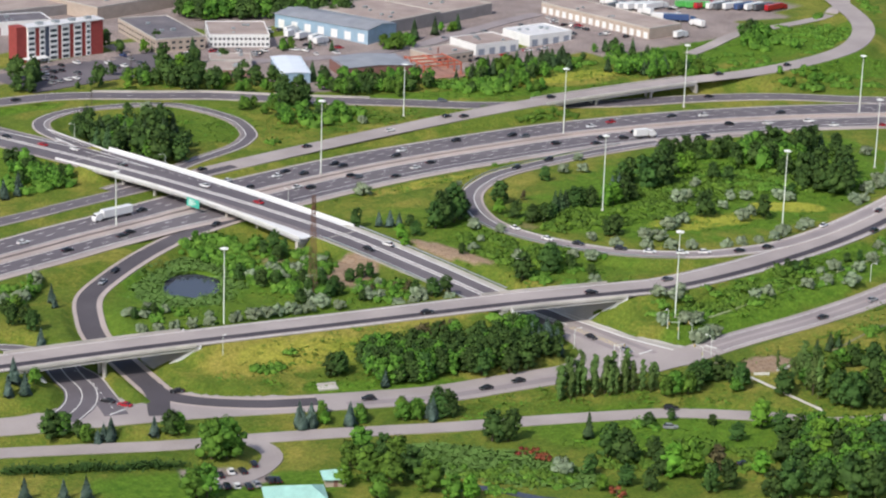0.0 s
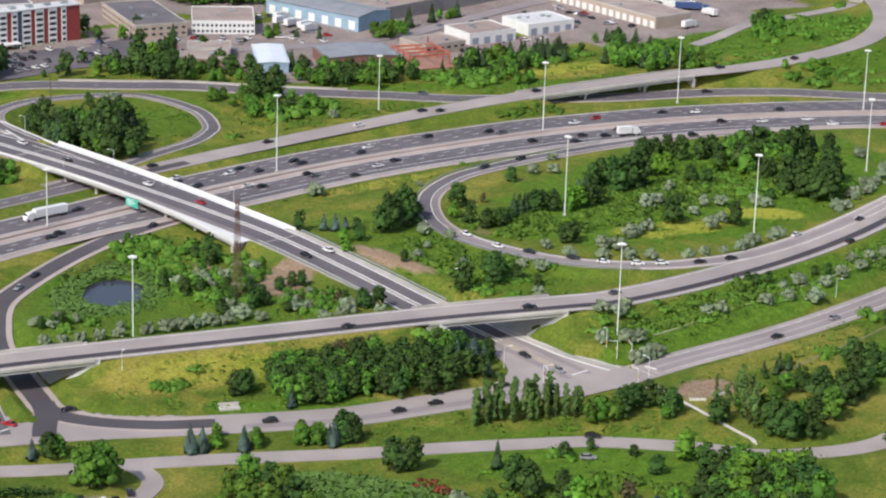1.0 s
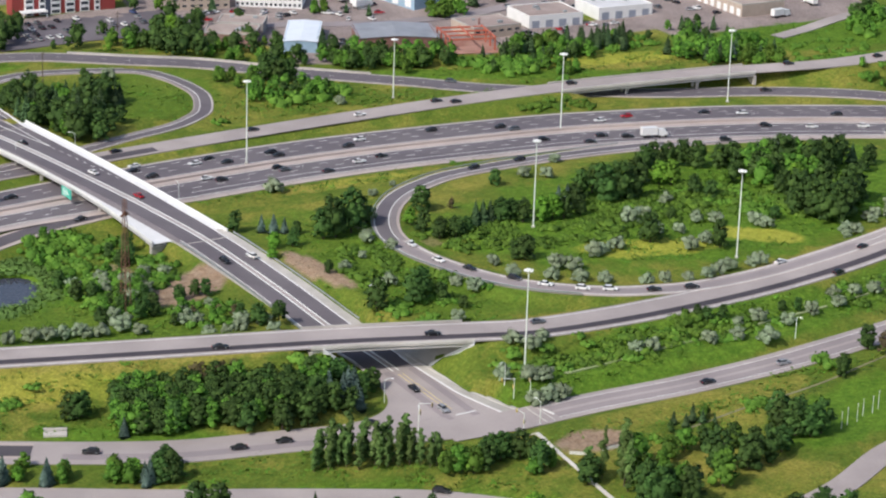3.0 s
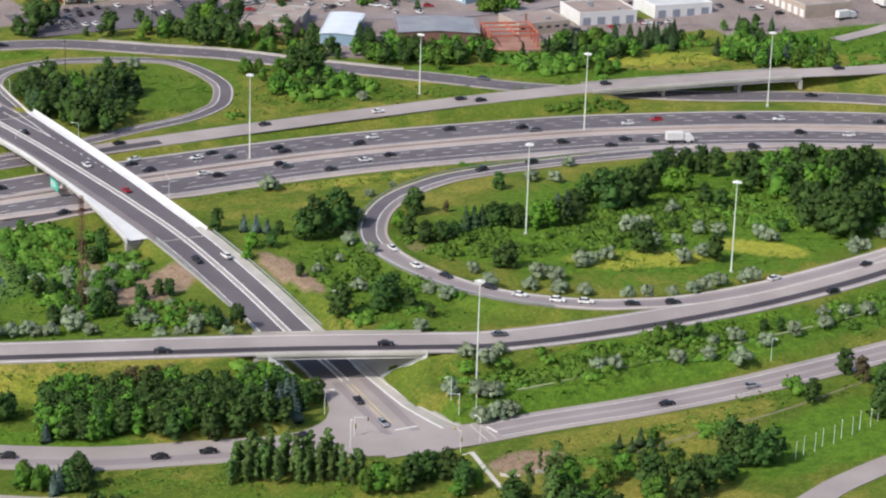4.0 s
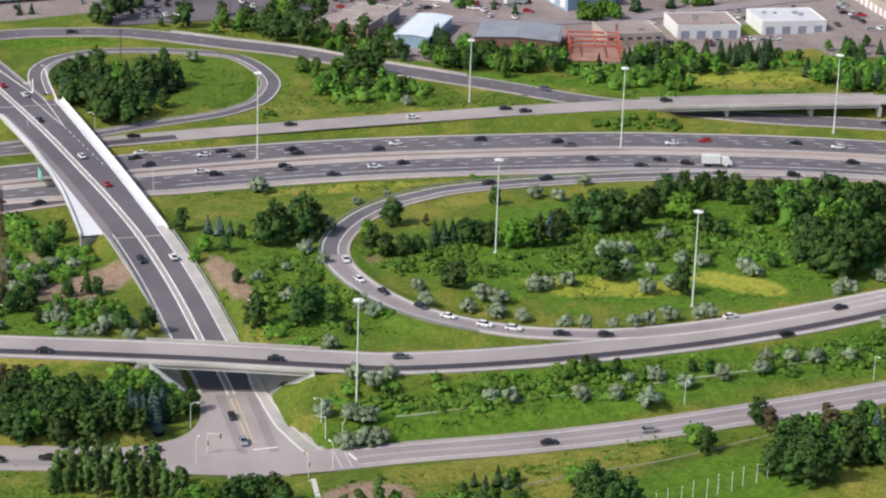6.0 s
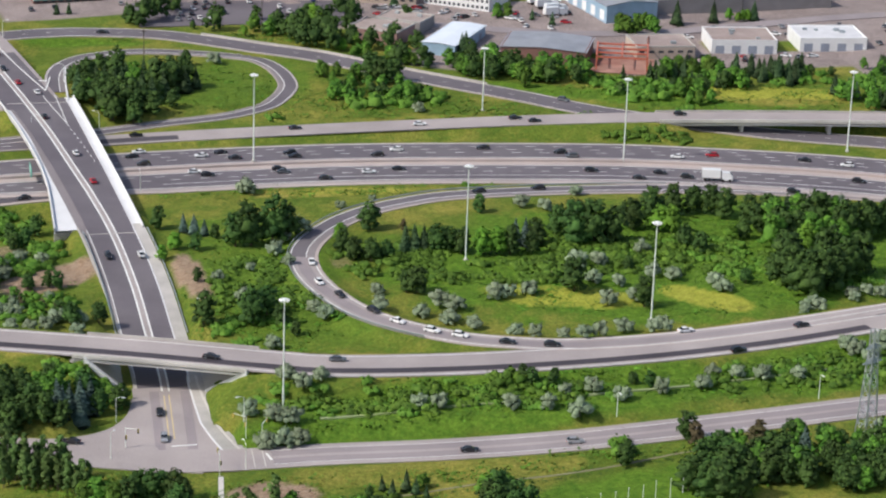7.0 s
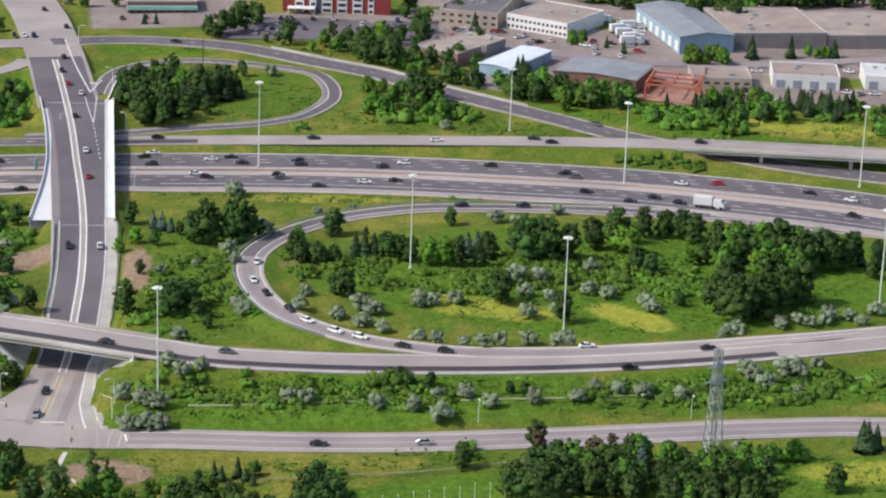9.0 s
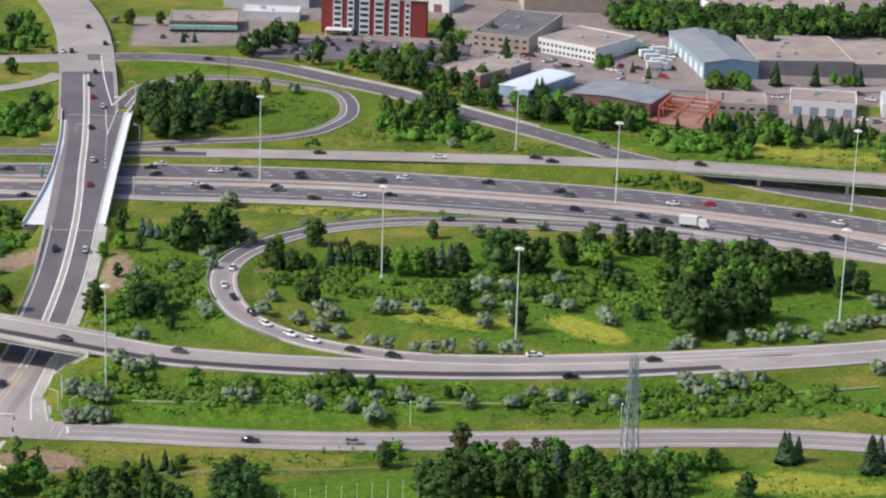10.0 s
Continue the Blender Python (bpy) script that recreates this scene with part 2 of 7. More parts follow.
PARK_ROAD = [(-450, 62, -6.5), (-363, 9, -6.5), (-321, -18, -6.5), (-300, -29, -6.5), (-275, -43, -6.5), (-244, -62, -6.5), (-220, -75, -6.5), (-196, -89, -6.5), (-181, -99, -6.5), (-162, -119, -6.4), (-148, -138, -6.2), (-120, -152, -5.8), (-90, -149, -5.2), (-57, -136.5, -4.6), (-20, -131, -4), (40, -140, -3), (140, -160, -2)]
WEST_CROSS = [(-174, 330, 4.45), (-200, 325, 4.4), (-235, 318, 4.2), (-330, 300, 4)]
WEST_LANES = [(-303.4, 57, -6), (-304.5, 44, -6), (-309.5, 31, -6), (-314.5, 19, -6), (-318, 11, -6)]
WEST_SLIP = [(-183, 300, 4.45), (-188, 288, 4.3), (-200, 276, 4), (-225, 266, 3.5), (-300, 255, 3)]
DRIVE = [(-300, -29, -6.45), (-300, -38, -6.45), (-304, -46, -6.5), (-316, -52, -6.5), (-330, -52, -6.5)]


def curve(points, step=2.5):
    """A smooth line through the points of a plan, as an array of x, y, z."""
    p = np.array([np.array(points[0]) * 2 - points[1], *map(np.array, points), np.array(points[-1]) * 2 - points[-2]], float)
    out = []
    for i in range(1, len(p) - 2):
        a, b, c, d = p[i - 1 : i + 3]
        n = max(2, int(np.linalg.norm(c - b) / step))
        for u in np.arange(n) / n:
            out.append(0.5 * (2 * b + (c - a) * u + (2 * a - 5 * b + 4 * c - d) * u**2 + (3 * b - a - 3 * c + d) * u**3))
    out.append(p[-2])
    return np.array(out)


def across(line):
    """Unit vectors to the left of a line."""
    g = np.gradient(line[:, :2], axis=0)
    g /= np.linalg.norm(g, axis=1)[:, None]
    return np.stack([-g[:, 1], g[:, 0]], 1)


def stretch(line, key, lo, hi):
    """The part of a line whose x (key 0) or y (key 1) lies between two values."""
    keep = (line[:, key] >= lo) & (line[:, key] <= hi)
    return line[keep]


def offset(line, d, lift=0.0):
    out = line.copy()
    out[:, :2] += across(line) * np.asarray(d).reshape(-1, 1)
    out[:, 2] += lift
    return out


def sheet(lines):
    """Vertices and faces of a sheet spanned between lines of equal length."""
    n, m = len(lines[0]), len(lines)
    verts = np.concatenate(lines)
    faces = [(j * n + i, j * n + i + 1, (j + 1) * n + i + 1, (j + 1) * n + i) for j in range(m - 1) for i in range(n - 1)]
    return verts, faces


def ribbon(name, line, right, left, mat, lift=0.05, kind="structure", label="", parent=None):
    """A paved strip between two offsets (left positive), with a lip at both edges."""
    r, l = offset(line, right), offset(line, left)
    rows = [r - (0, 0, 0.25), r + (0, 0, lift), l + (0, 0, lift), l - (0, 0, 0.25)]
    verts, faces = sheet(rows)
    ob = new(name, mesh_from(name, verts.tolist(), [f[::1] for f in faces], mat))
    if parent:
        ob.parent = parent
    else:
        tagged(ob, label, kind=kind)
    return ob


def bar(name, line, right, left, z0, z1, mat, parent=None, kind="structure", label=""):
    """A long solid of rectangular section that follows a line."""
    r, l = offset(line, right), offset(line, left)
    rows = [r + (0, 0, z0), r + (0, 0, z1), l + (0, 0, z1), l + (0, 0, z0), r + (0, 0, z0)]
    verts, faces = sheet(rows)
    n = len(line)
    faces += [(0, n, 2 * n, 3 * n), (n - 1, 4 * n - 1, 3 * n - 1, 2 * n - 1)]
    ob = new(name, mesh_from(name, verts.tolist(), faces, mat))
    if parent:
        ob.parent = parent
    else:
        tagged(ob, label, kind=kind)
    return ob


def dashes(name, line, offs, mat, on=3.0, gap=6.0, width=0.26, lift=0.09, every=1.0):
    """Broken lane lines, painted along a road."""
    verts, faces = [], []
    seg = np.r_[0, np.cumsum(np.linalg.norm(np.diff(line[:, :2], axis=0), axis=1))]
    for o in offs:
        lo = offset(line, o, lift)
        s = rng.random() * 9
        while s + on < seg[-1]:
            pair = [np.array([np.interp(q, seg, lo[:, c]) for c in range(3)]) for q in (s, s + on)]
            d = pair[1] - pair[0]
            nrm = np.array([-d[1], d[0], 0]) / (np.hypot(d[0], d[1]) + 1e-9) * width / 2
            b = len(verts)
            verts += [(pair[0] - nrm).tolist(), (pair[1] - nrm).tolist(), (pair[1] + nrm).tolist(), (pair[0] + nrm).tolist()]
            faces.append((b, b + 1, b + 2, b + 3))
            s += on + gap
    return tagged(new(name, mesh_from(name, verts, faces, mat)), kind="structure")


LINES = {k: curve(v) for k, v in {
    "freeway": FREEWAY, "ramp": RAMP, "loop": LOOP, "arterial": ARTERIAL, "far_ramp": FAR_RAMP, "far_loop": FAR_LOOP, "far_road": FAR_ROAD,
    "front_east": FRONT_EAST, "front_west": FRONT_WEST, "slip": SLIP, "west_loop": WEST_LOOP, "west_road": WEST_ROAD, "park_road": PARK_ROAD, "drive": DRIVE, "west_cross": WEST_CROSS, "west_slip": WEST_SLIP, "west_lanes": WEST_LANES}.items()}
HALF = {"freeway": 25, "ramp": 8, "loop": 4.6, "arterial": 10.5, "far_ramp": 6, "far_loop": 4.6, "far_road": 7, "front_east": 6.5, "front_west": 7.5,
        "slip": 4, "west_loop": 5, "west_road": 5, "park_road": 4, "drive": 3.5, "west_cross": 7, "west_slip": 4, "west_lanes": 3.9}

# ---- ground ----
# Heights of the open land at a few spots of the plan.
SPOTS = np.array([(0, 0, 0.2), (-42, 57, 0.6), (40, 60, 0.3), (110, 40, 0.5), (-116, -44, -2.4), (-60, -50, -0.8), (-10, -52, -0.3), (-90, 170, -1.2), (60, 150, -0.4), (-245, 60, -2.5), (-222, 92, -5),
                  (-190, 60, -3), (-115, 60, -0.2), (-250, -60, -7), (-200, -120, -7), (-100, -110, -5), (-60, -105, -4), (30, -95, -1.6), (100, -100, -0.5), (0, 290, 2), (140, 290, 2), (220, 290, 3.5),
                  (-60, 370, 4), (20, 380, 4.2), (110, 370, 4.5), (200, 450, 5), (-250, 300, 3), (-105, 260, 1.6), (0, 225, 0.5)])


def land(x, y):
    """Height of the open land, without the roads' banks."""
    x, y = np.asarray(x, float), np.asarray(y, float)
    d = ((x[..., None] - SPOTS[:, 0]) ** 2 + (y[..., None] - SPOTS[:, 1]) ** 2 + 120) ** -1.6
    return (d * SPOTS[:, 2]).sum(-1) / d.sum(-1) + 0.25 * fbm(x, y, 14, 2.0)


# Roads on the ground, highest first; the stretches on bridges are left out.
GRADE = []
for key in ("ramp", "far_ramp", "arterial", "far_loop", "far_road", "loop", "freeway", "west_loop", "front_east", "front_west", "west_road", "west_lanes", "slip", "park_road", "drive", "west_cross", "west_slip"):
    ln = LINES[key]
    if key == "ramp":
        ln = ln[~(((ln[:, 0] > -176) & (ln[:, 0] < -112)) | ((ln[:, 0] > -335) & (ln[:, 0] < -260)))]
    if key == "far_ramp":
        ln = ln[~((ln[:, 0] > 64) & (ln[:, 0] < 150))]
    if key == "arterial":
        ln = ln[~((ln[:, 1] > 112) & (ln[:, 1] < 226))]
    GRADE.append((HALF[key], ln, 0.75 if key in ("arterial", "west_loop", "west_road", "west_lanes") else 2.2))


# Eastern edge of the lower road where it opens into the junction.
ar_y, ar_x = LINES["arterial"][:, 1], LINES["arterial"][:, 0]


def corner_edge(y):
    return np.interp(y, [-70, -62, -52, -40, -28, -14], [26, 19, 15.5, 12.2, 10.8, 9.4])


# Paved slopes under the ramp's bridges: top and foot of the south edge, then of the north edge.
SLOPES = [((-123.6, -27.8, 2.5), (-133.6, -18.8, -6.1), (-118.2, -12.4, 2.5), (-133.2, -3.0, -6.0)),
          ((-166.0, -11.8, 2.6), (-155.6, -16.0, -6.1), (-160.6, 3.6, 2.6), (-154.6, 4.0, -6.0)),
          ((-271.2, 27.2, 2.2), (-283.4, 34.4, -6.0), (-265.8, 42.6, 2.2), (-278.5, 54.0, -6.0)),
          ((-326.0, 44.4, 0.8), (-318.8, 43.0, -6.0), (-320.6, 59.4, 0.8), (-312.0, 60.0, -6.0))]


def ground_z(x, y):
    x, y = np.asarray(x, float).ravel(), np.asarray(y, float).ravel()
    h = land(x, y)
    for half, ln, steep in GRADE:
        lo, hi = ln[:, :2].min(0) - 45, ln[:, :2].max(0) + 45
        near = np.nonzero((x > lo[0]) & (x < hi[0]) & (y > lo[1]) & (y < hi[1]))[0]
        for some in np.array_split(near, max(1, len(near) // 4000)):
            if not len(some):
                continue
            d2 = (x[some, None] - ln[:, 0]) ** 2 + (y[some, None] - ln[:, 1]) ** 2
            i = d2.argmin(1)
            d = np.sqrt(d2[np.arange(len(some)), i])
            z = ln[i, 2] - 0.22
            bank = np.clip(steep * np.abs(z - h[some]), 3.0, 16.0)
            w = np.clip(1 - (d - half - 1.2) / bank, 0, 1)
            w = w * w * (3 - 2 * w)
            h[some] = h[some] * (1 - w) + z * w
    # the widened corner of the junction
    edge = np.interp(y, ar_y, ar_x) + corner_edge(y) + 2.0
    wide = (y > -70) & (y < -20) & (x > edge - 40) & (x < edge)
    h[wide] = np.minimum(h[wide], -6.55)
    # earth heaped against the edges of the paved slopes
    for slope in SLOPES:
        for top, foot in (slope[:2], slope[2:]):
            a, b = np.array(top), np.array(foot)
            near = np.nonzero((np.abs(x - a[0]) < 26) & (np.abs(y - a[1]) < 26))[0]
            if not len(near):
                continue
            d = b[:2] - a[:2]
            u = np.clip(((x[near] - a[0]) * d[0] + (y[near] - a[1]) * d[1]) / (d @ d), 0, 0.93)
            gap = np.hypot(x[near] - a[0] - u * d[0], y[near] - a[1] - u * d[1])
            z = a[2] + u * (b[2] - a[2]) - 0.3 - 0.45 * gap
            for key in ("arterial", "west_loop", "west_road"):
                ln = LINES[key]
                away = np.sqrt(((x[near, None] - ln[:, 0]) ** 2 + (y[near, None] - ln[:, 1]) ** 2).min(1))
                z = np.where(away < HALF[key] + 0.4, -99, z)
            h[near] = np.maximum(h[near], z)
    for ts, fs, tn, fn in SLOPES:
        ts, fs, tn, fn = (np.array(p) for p in (ts, fs, tn, fn))
        near = np.nonzero((np.abs(x - ts[0]) < 30) & (np.abs(y - ts[1]) < 34))[0]
        if not len(near):
            continue
        c, d = (ts + tn)[:2] / 2, (fs + fn - ts - tn)[:2] / 2
        u = ((x[near] - c[0]) * d[0] + (y[near] - c[1]) * d[1]) / (d @ d)
        s, e = ts + u[:, None] * (fs - ts), tn + u[:, None] * (fn - tn)
        w = ((x[near] - s[:, 0]) * (e - s)[:, 0] + (y[near] - s[:, 1]) * (e - s)[:, 1]) / ((e - s)[:, :2] ** 2).sum(1)
        inside = (u > -0.12) & (u < 1.0) & (w > -0.02) & (w < 1.02)
        z = s[:, 2] + w * (e - s)[:, 2] - 1.3
        h[near] = np.where(inside, np.minimum(h[near], z), h[near])
    return h


def gz(x, y):
    return float(ground_z([x], [y])[0])


def axis_steps(lo, hi, step, far):
    """Even steps inside, growing steps out to the horizon."""
    mid = list(np.arange(lo, hi + step / 2, step))
    out, d = [], step
    while (out[-1] if out else hi) < far:
        d *= 1.35
        out.append((out[-1] if out else hi) + d)
    low, d = [], step
    while (low[-1] if low else lo) > -far:
        d *= 1.35
        low.append((low[-1] if low else lo) - d)
    return np.array(low[::-1] + mid + out)


def blob(x, y, cx, cy, rx, ry, turn=0.0):
    """1 inside an uneven patch of land, 0 outside."""
    c, s = math.cos(radians(turn)), math.sin(radians(turn))
    u, v = (x - cx) * c + (y - cy) * s, -(x - cx) * s + (y - cy) * c
    r = np.sqrt((u / rx) ** 2 + (v / ry) ** 2) + 0.22 * fbm(x, y, 5.0, cx * 0.1)
    return np.clip((1.12 - r) / 0.22, 0, 1)


POND = (-218.5, 97, 8.0, 12.6)


def pond_r(x, y):
    """Distance from the pond's middle, in its radii; its long axis runs north-east."""
    dx, dy = x - POND[0], y - POND[1]
    return np.sqrt(((dx - dy) * 0.707 / POND[2]) ** 2 + ((dx + dy) * 0.707 / POND[3]) ** 2)


def build_ground():
    xs, ys = axis_steps(-400, 300, 2.3, 9000), axis_steps(-190, 480, 2.3, 9000)
    gx, gy = np.meshgrid(xs, ys)
    fx, fy = gx.ravel(), gy.ravel()
    h = np.full(fx.shape, -1.0)
    inner = (np.abs(fx) < 700) & (np.abs(fy) < 900)
    h[inner] = ground_z(fx[inner], fy[inner])
    far = np.clip((np.maximum(np.abs(fx) - 450, np.abs(fy - 150) - 450)) / 250, 0, 1)
    h = h * (1 - far) + far * 2.0
    # the pond's hollow
    r = pond_r(fx, fy) + 0.12 * fbm(fx, fy, 4.0, 3.0)
    pit = np.clip((1.5 - r) / 0.45, 0, 1)
    h = h * (1 - pit) + (-7.2) * pit
    n, m = len(xs), len(ys)
    idx = np.arange(n * m).reshape(m, n)
    quads = np.stack([idx[:-1, :-1], idx[:-1, 1:], idx[1:, 1:], idx[1:, :-1]], -1).reshape(-1, 4)
    me = bpy.data.meshes.new("ground")
    me.from_pydata((np.stack([fx, fy, h], 1) * K).tolist(), [], quads.tolist())
    me.polygons.foreach_set("use_smooth", [True] * len(me.polygons))
    dry = np.clip(0.32 + 0.75 * fbm(fx, fy, 16, 5.0) + 0.35 * fbm(fx, fy, 5, 1.0), 0, 1) * 0.75
    dry = dry * (1 - far) + 0.25 * far
    for cx, cy, rx, ry, turn, a in DRY:
        dry = np.maximum(dry, a * blob(fx, fy, cx, cy, rx, ry, turn))
    lush = np.zeros_like(dry)
    for cx, cy, rx, ry, turn, a in LUSH:
        lush = np.maximum(lush, a * blob(fx, fy, cx, cy, rx, ry, turn))
    straw = np.zeros_like(dry)
    for cx, cy, rx, ry, turn, a in STRAW:
        straw = np.maximum(straw, a * blob(fx, fy, cx, cy, rx, ry, turn))
    soil, paved = np.zeros_like(dry), np.zeros_like(dry)
    for cx, cy, rx, ry, turn, a in SOIL:
        soil = np.maximum(soil, a * blob(fx, fy, cx, cy, rx, ry, turn))
    for cx, cy, w, d, turn in PAVED:
        c, s = math.cos(radians(turn)), math.sin(radians(turn))
        u, v = np.abs((fx - cx) * c + (fy - cy) * s) - w / 2, np.abs(-(fx - cx) * s + (fy - cy) * c) - d / 2
        paved = np.maximum(paved, np.clip(0.5 - np.maximum(u, v) / 2.5, 0, 1))
    for name, values in (("dry", dry * (1 - lush)), ("lush", lush), ("straw", straw), ("soil", soil), ("paved", paved)):
        me.attributes.new(name, "FLOAT", "POINT").data.foreach_set("value", values.astype(np.float32))
    me.materials.append(ground_material())
    return tagged(new("ground", me), "green and dry yellow roadside grass with bare earth patches", kind="structure")


# Patches of the land: centre, radii, turn and strength.
DRY = [(22, 15, 16, 9, -45, 0.95), (-8, 24, 26, 7, 10, 0.6), (-70, 133, 30, 5, -4, 0.85), (-215, 10, 60, 8, -18, 0.75), (-255, 12, 22, 10, -20, 0.8), (-85, -86, 40, 7, -4, 0.55), (10, 208, 60, 4, -4, 0.6),
       (110, 222, 40, 12, -15, 0.8), (-180, -70, 20, 6, -30, 0.55), (-240, 140, 30, 8, -15, 0.6), (-140, -100, 14, 8, 0, 0.6), (-10, -45, 60, 5, 5, 0.3), (-105, 115, 20, 6, 0, 0.6), (180, 195, 50, 10, 0, 0.5)]
LUSH = [(-55, -51, 78, 14, 2, 0.85), (55, -42, 62, 14, 9, 0.8), (-225, 60, 60, 40, -15, 0.55), (-105, 60, 22, 60, 0, 0.6), (28, 52, 98, 54, 5, 0.92), (255, 212, 85, 26, -8, 0.9), (255, 150, 70, 20, -28, 0.85), (-75, 268, 22, 30, 0, 0.5), (-198, -112, 28, 14, -40, 1.0), (-45, -112, 40, 15, 10, 1.0), (72, -97, 30, 9, -5, 0.9), (-92, 258, 26, 26, 0, 0.5), (60, 230, 60, 8, -25, 0.8), (-218, 96, 30, 24, 0, 0.9), (-236, -22, 26, 5, -30, 0.9), (30, 75, 40, 25, 0, 0.6), (-100, 15, 22, 25, 0, 0.5),
        (-60, -55, 60, 7, 2, 0.6), (-190, -110, 50, 22, -40, 0.7), (-330, -55, 40, 12, -30, 0.9), (70, -110, 40, 14, 0, 0.8), (-135, 325, 26, 4, -5, 0.8), (-200, 260, 30, 30, 0, 0.6)]
STRAW = [(22, 15, 15, 7, -45, 1.0), (-20, 22, 26, 9, -20, 0.8), (-62, 133, 24, 4, -4, 0.55), (115, 226, 40, 8, -12, 0.8), (72, -99, 24, 8, -5, 0.75), (-245, 8, 26, 6, -20, 0.5), (-85, 100, 8, 3, 0, 0.4)]
SOIL = [(-127, 57, 4.5, 20, 3, 0.9), (-169, 67, 19, 9, 30, 1.0), (-128, -92, 12, 6.5, -5, 0.95), (-322, 66, 12, 5, -20, 0.8), (-180, 92, 5, 8, 0, 0.6), (-80, 62, 4, 5, 0, 0.4), (-330, 60, 10, 6, 0, 0.8)]
# Paved yards: centre, width, depth, turn.
PAVED = [(300, 284, 110, 52, 6), (0, 366, 60, 70, -10), (60, 330, 120, 80, -5), (150, 330, 130, 60, -3), (94, 272, 46, 34, 0), (150, 270, 70, 26, -3), (12, 290, 40, 40, -30), (-55, 372, 80, 40, 0), (-130, 395, 70, 60, 5), (230, 300, 120, 130, -4),
         (280, 330, 90, 80, 0), (120, 420, 160, 50, 5), (0, 460, 160, 60, 0), (200, 400, 120, 100, 0), (-80, 450, 90, 60, 0), (-325, -50, 26, 12, -30), (330, 380, 130, 120, 0), (120, 480, 300, 60, 0), (290, 290, 90, 60, -20), (255, 260, 40, 50, -10), (10, 440, 60, 60, 0)]


def ground_material():
    mat = bpy.data.materials.new("roadside_grass")
    mat.use_nodes = True
    nt = mat.node_tree
    n, l = nt.nodes, nt.links
    bsdf = n["Principled BSDF"]
    bsdf.inputs["Roughness"].default_value = 0.95
    bsdf.inputs["Specular IOR Level"].default_value = 0.1
    geo = n.new("ShaderNodeNewGeometry")

    def noise_at(scale, detail=6, rough=0.6):
        t = n.new("ShaderNodeTexNoise")
        t.inputs["Scale"].default_value, t.inputs["Detail"].default_value, t.inputs["Roughness"].default_value = scale, detail, rough
        l.new(geo.outputs["Position"], t.inputs["Vector"])
        return t.outputs["Fac"]

    def ramp(value, lo, hi, a=0.0, b=1.0):
        m = n.new("ShaderNodeMapRange")
        for key, v in (("From Min", lo), ("From Max", hi), ("To Min", a), ("To Max", b)):
            m.inputs[key].default_value = v
        l.new(value, m.inputs["Value"])
        return m.outputs[0]

    def mix(fac, a, b):
        m = n.new("ShaderNodeMix")
        m.data_type = "RGBA"
        l.new(fac, m.inputs["Factor"])
        for socket, v in ((m.inputs[6], a), (m.inputs[7], b)):
            if isinstance(v, tuple):
                socket.default_value = (*v, 1)
            else:
                l.new(v, socket)
        return m.outputs[2]

    def attr(name, soft=0.5):
        a = n.new("ShaderNodeAttribute")
        a.attribute_name = name
        add = n.new("ShaderNodeMath")
        add.operation = "ADD"
        l.new(a.outputs["Fac"], add.inputs[0])
        l.new(ramp(noise_at(1.3), 0.2, 0.8, -soft / 2, soft / 2), add.inputs[1])
        return ramp(add.outputs[0], 0.15, 0.85)

    green = mix(ramp(noise_at(0.35), 0.38, 0.62), (0.103, 0.155, 0.022), (0.155, 0.207, 0.031))
    green = mix(ramp(noise_at(1.1, 4), 0.5, 0.72), green, (0.075, 0.15, 0.022))
    green = mix(attr("lush", 0.4), green, mix(ramp(noise_at(0.8), 0.35, 0.65), (0.074, 0.158, 0.017), (0.142, 0.25, 0.028)))
    col = mix(attr("dry", 0.6), green, mix(ramp(noise_at(0.6), 0.35, 0.65), (0.26, 0.245, 0.045), (0.36, 0.31, 0.075)))
    col = mix(attr("straw", 0.5), col, mix(ramp(noise_at(0.7), 0.35, 0.65), (0.30, 0.33, 0.045), (0.42, 0.42, 0.07)))
    col = mix(attr("soil", 0.5), col, mix(ramp(noise_at(0.9), 0.3, 0.7), (0.30, 0.20, 0.13), (0.40, 0.30, 0.22)))
    col = mix(attr("paved", 0.1), col, mix(ramp(noise_at(0.12), 0.35, 0.65), (0.27, 0.222, 0.212), (0.37, 0.307, 0.29)))
    h = n.new("ShaderNodeHueSaturation")
    m2 = n.new("ShaderNodeMath")
    m2.operation = "MULTIPLY"
    l.new(ramp(noise_at(7, 8, 0.7), 0.3, 0.7, 0.58, 1.38), m2.inputs[0])
    l.new(ramp(noise_at(2.4, 5, 0.65), 0.32, 0.68, 0.72, 1.26), m2.inputs[1])
    l.new(m2.outputs[0], h.inputs["Value"])
    l.new(col, h.inputs["Color"])
    l.new(h.outputs[0], bsdf.inputs["Base Color"])
    b = n.new("ShaderNodeBump")
    b.inputs["Strength"].default_value, b.inputs["Distance"].default_value = 0.7, 0.25
    l.new(noise_at(4, 8, 0.75), b.inputs["Height"])
    l.new(b.outputs[0], bsdf.inputs["Normal"])
    return mat


build_ground()
pond = bmesh.new()
bmesh.ops.create_circle(pond, cap_ends=True, segments=48, radius=1)
for v in pond.verts:
    a = math.atan2(v.co.y, v.co.x)
    r = 1.36 / (abs(math.cos(a)) ** 2.8 + abs(math.sin(a)) ** 2.8) ** (1 / 2.8) + 0.06 * math.sin(3 * a + 1) - 0.08
    u, w = v.co.x * r * POND[2], v.co.y * r * POND[3]
    v.co = (POND[0] + (u + w) * 0.707, POND[1] + (w - u) * 0.707, -5.75)
tagged(new("water", mesh_bm("water", pond, WATER)), "still dark pond among reeds", kind="structure")

# ---- roads ----
fw = LINES["freeway"]
fx = fw[:, 0]
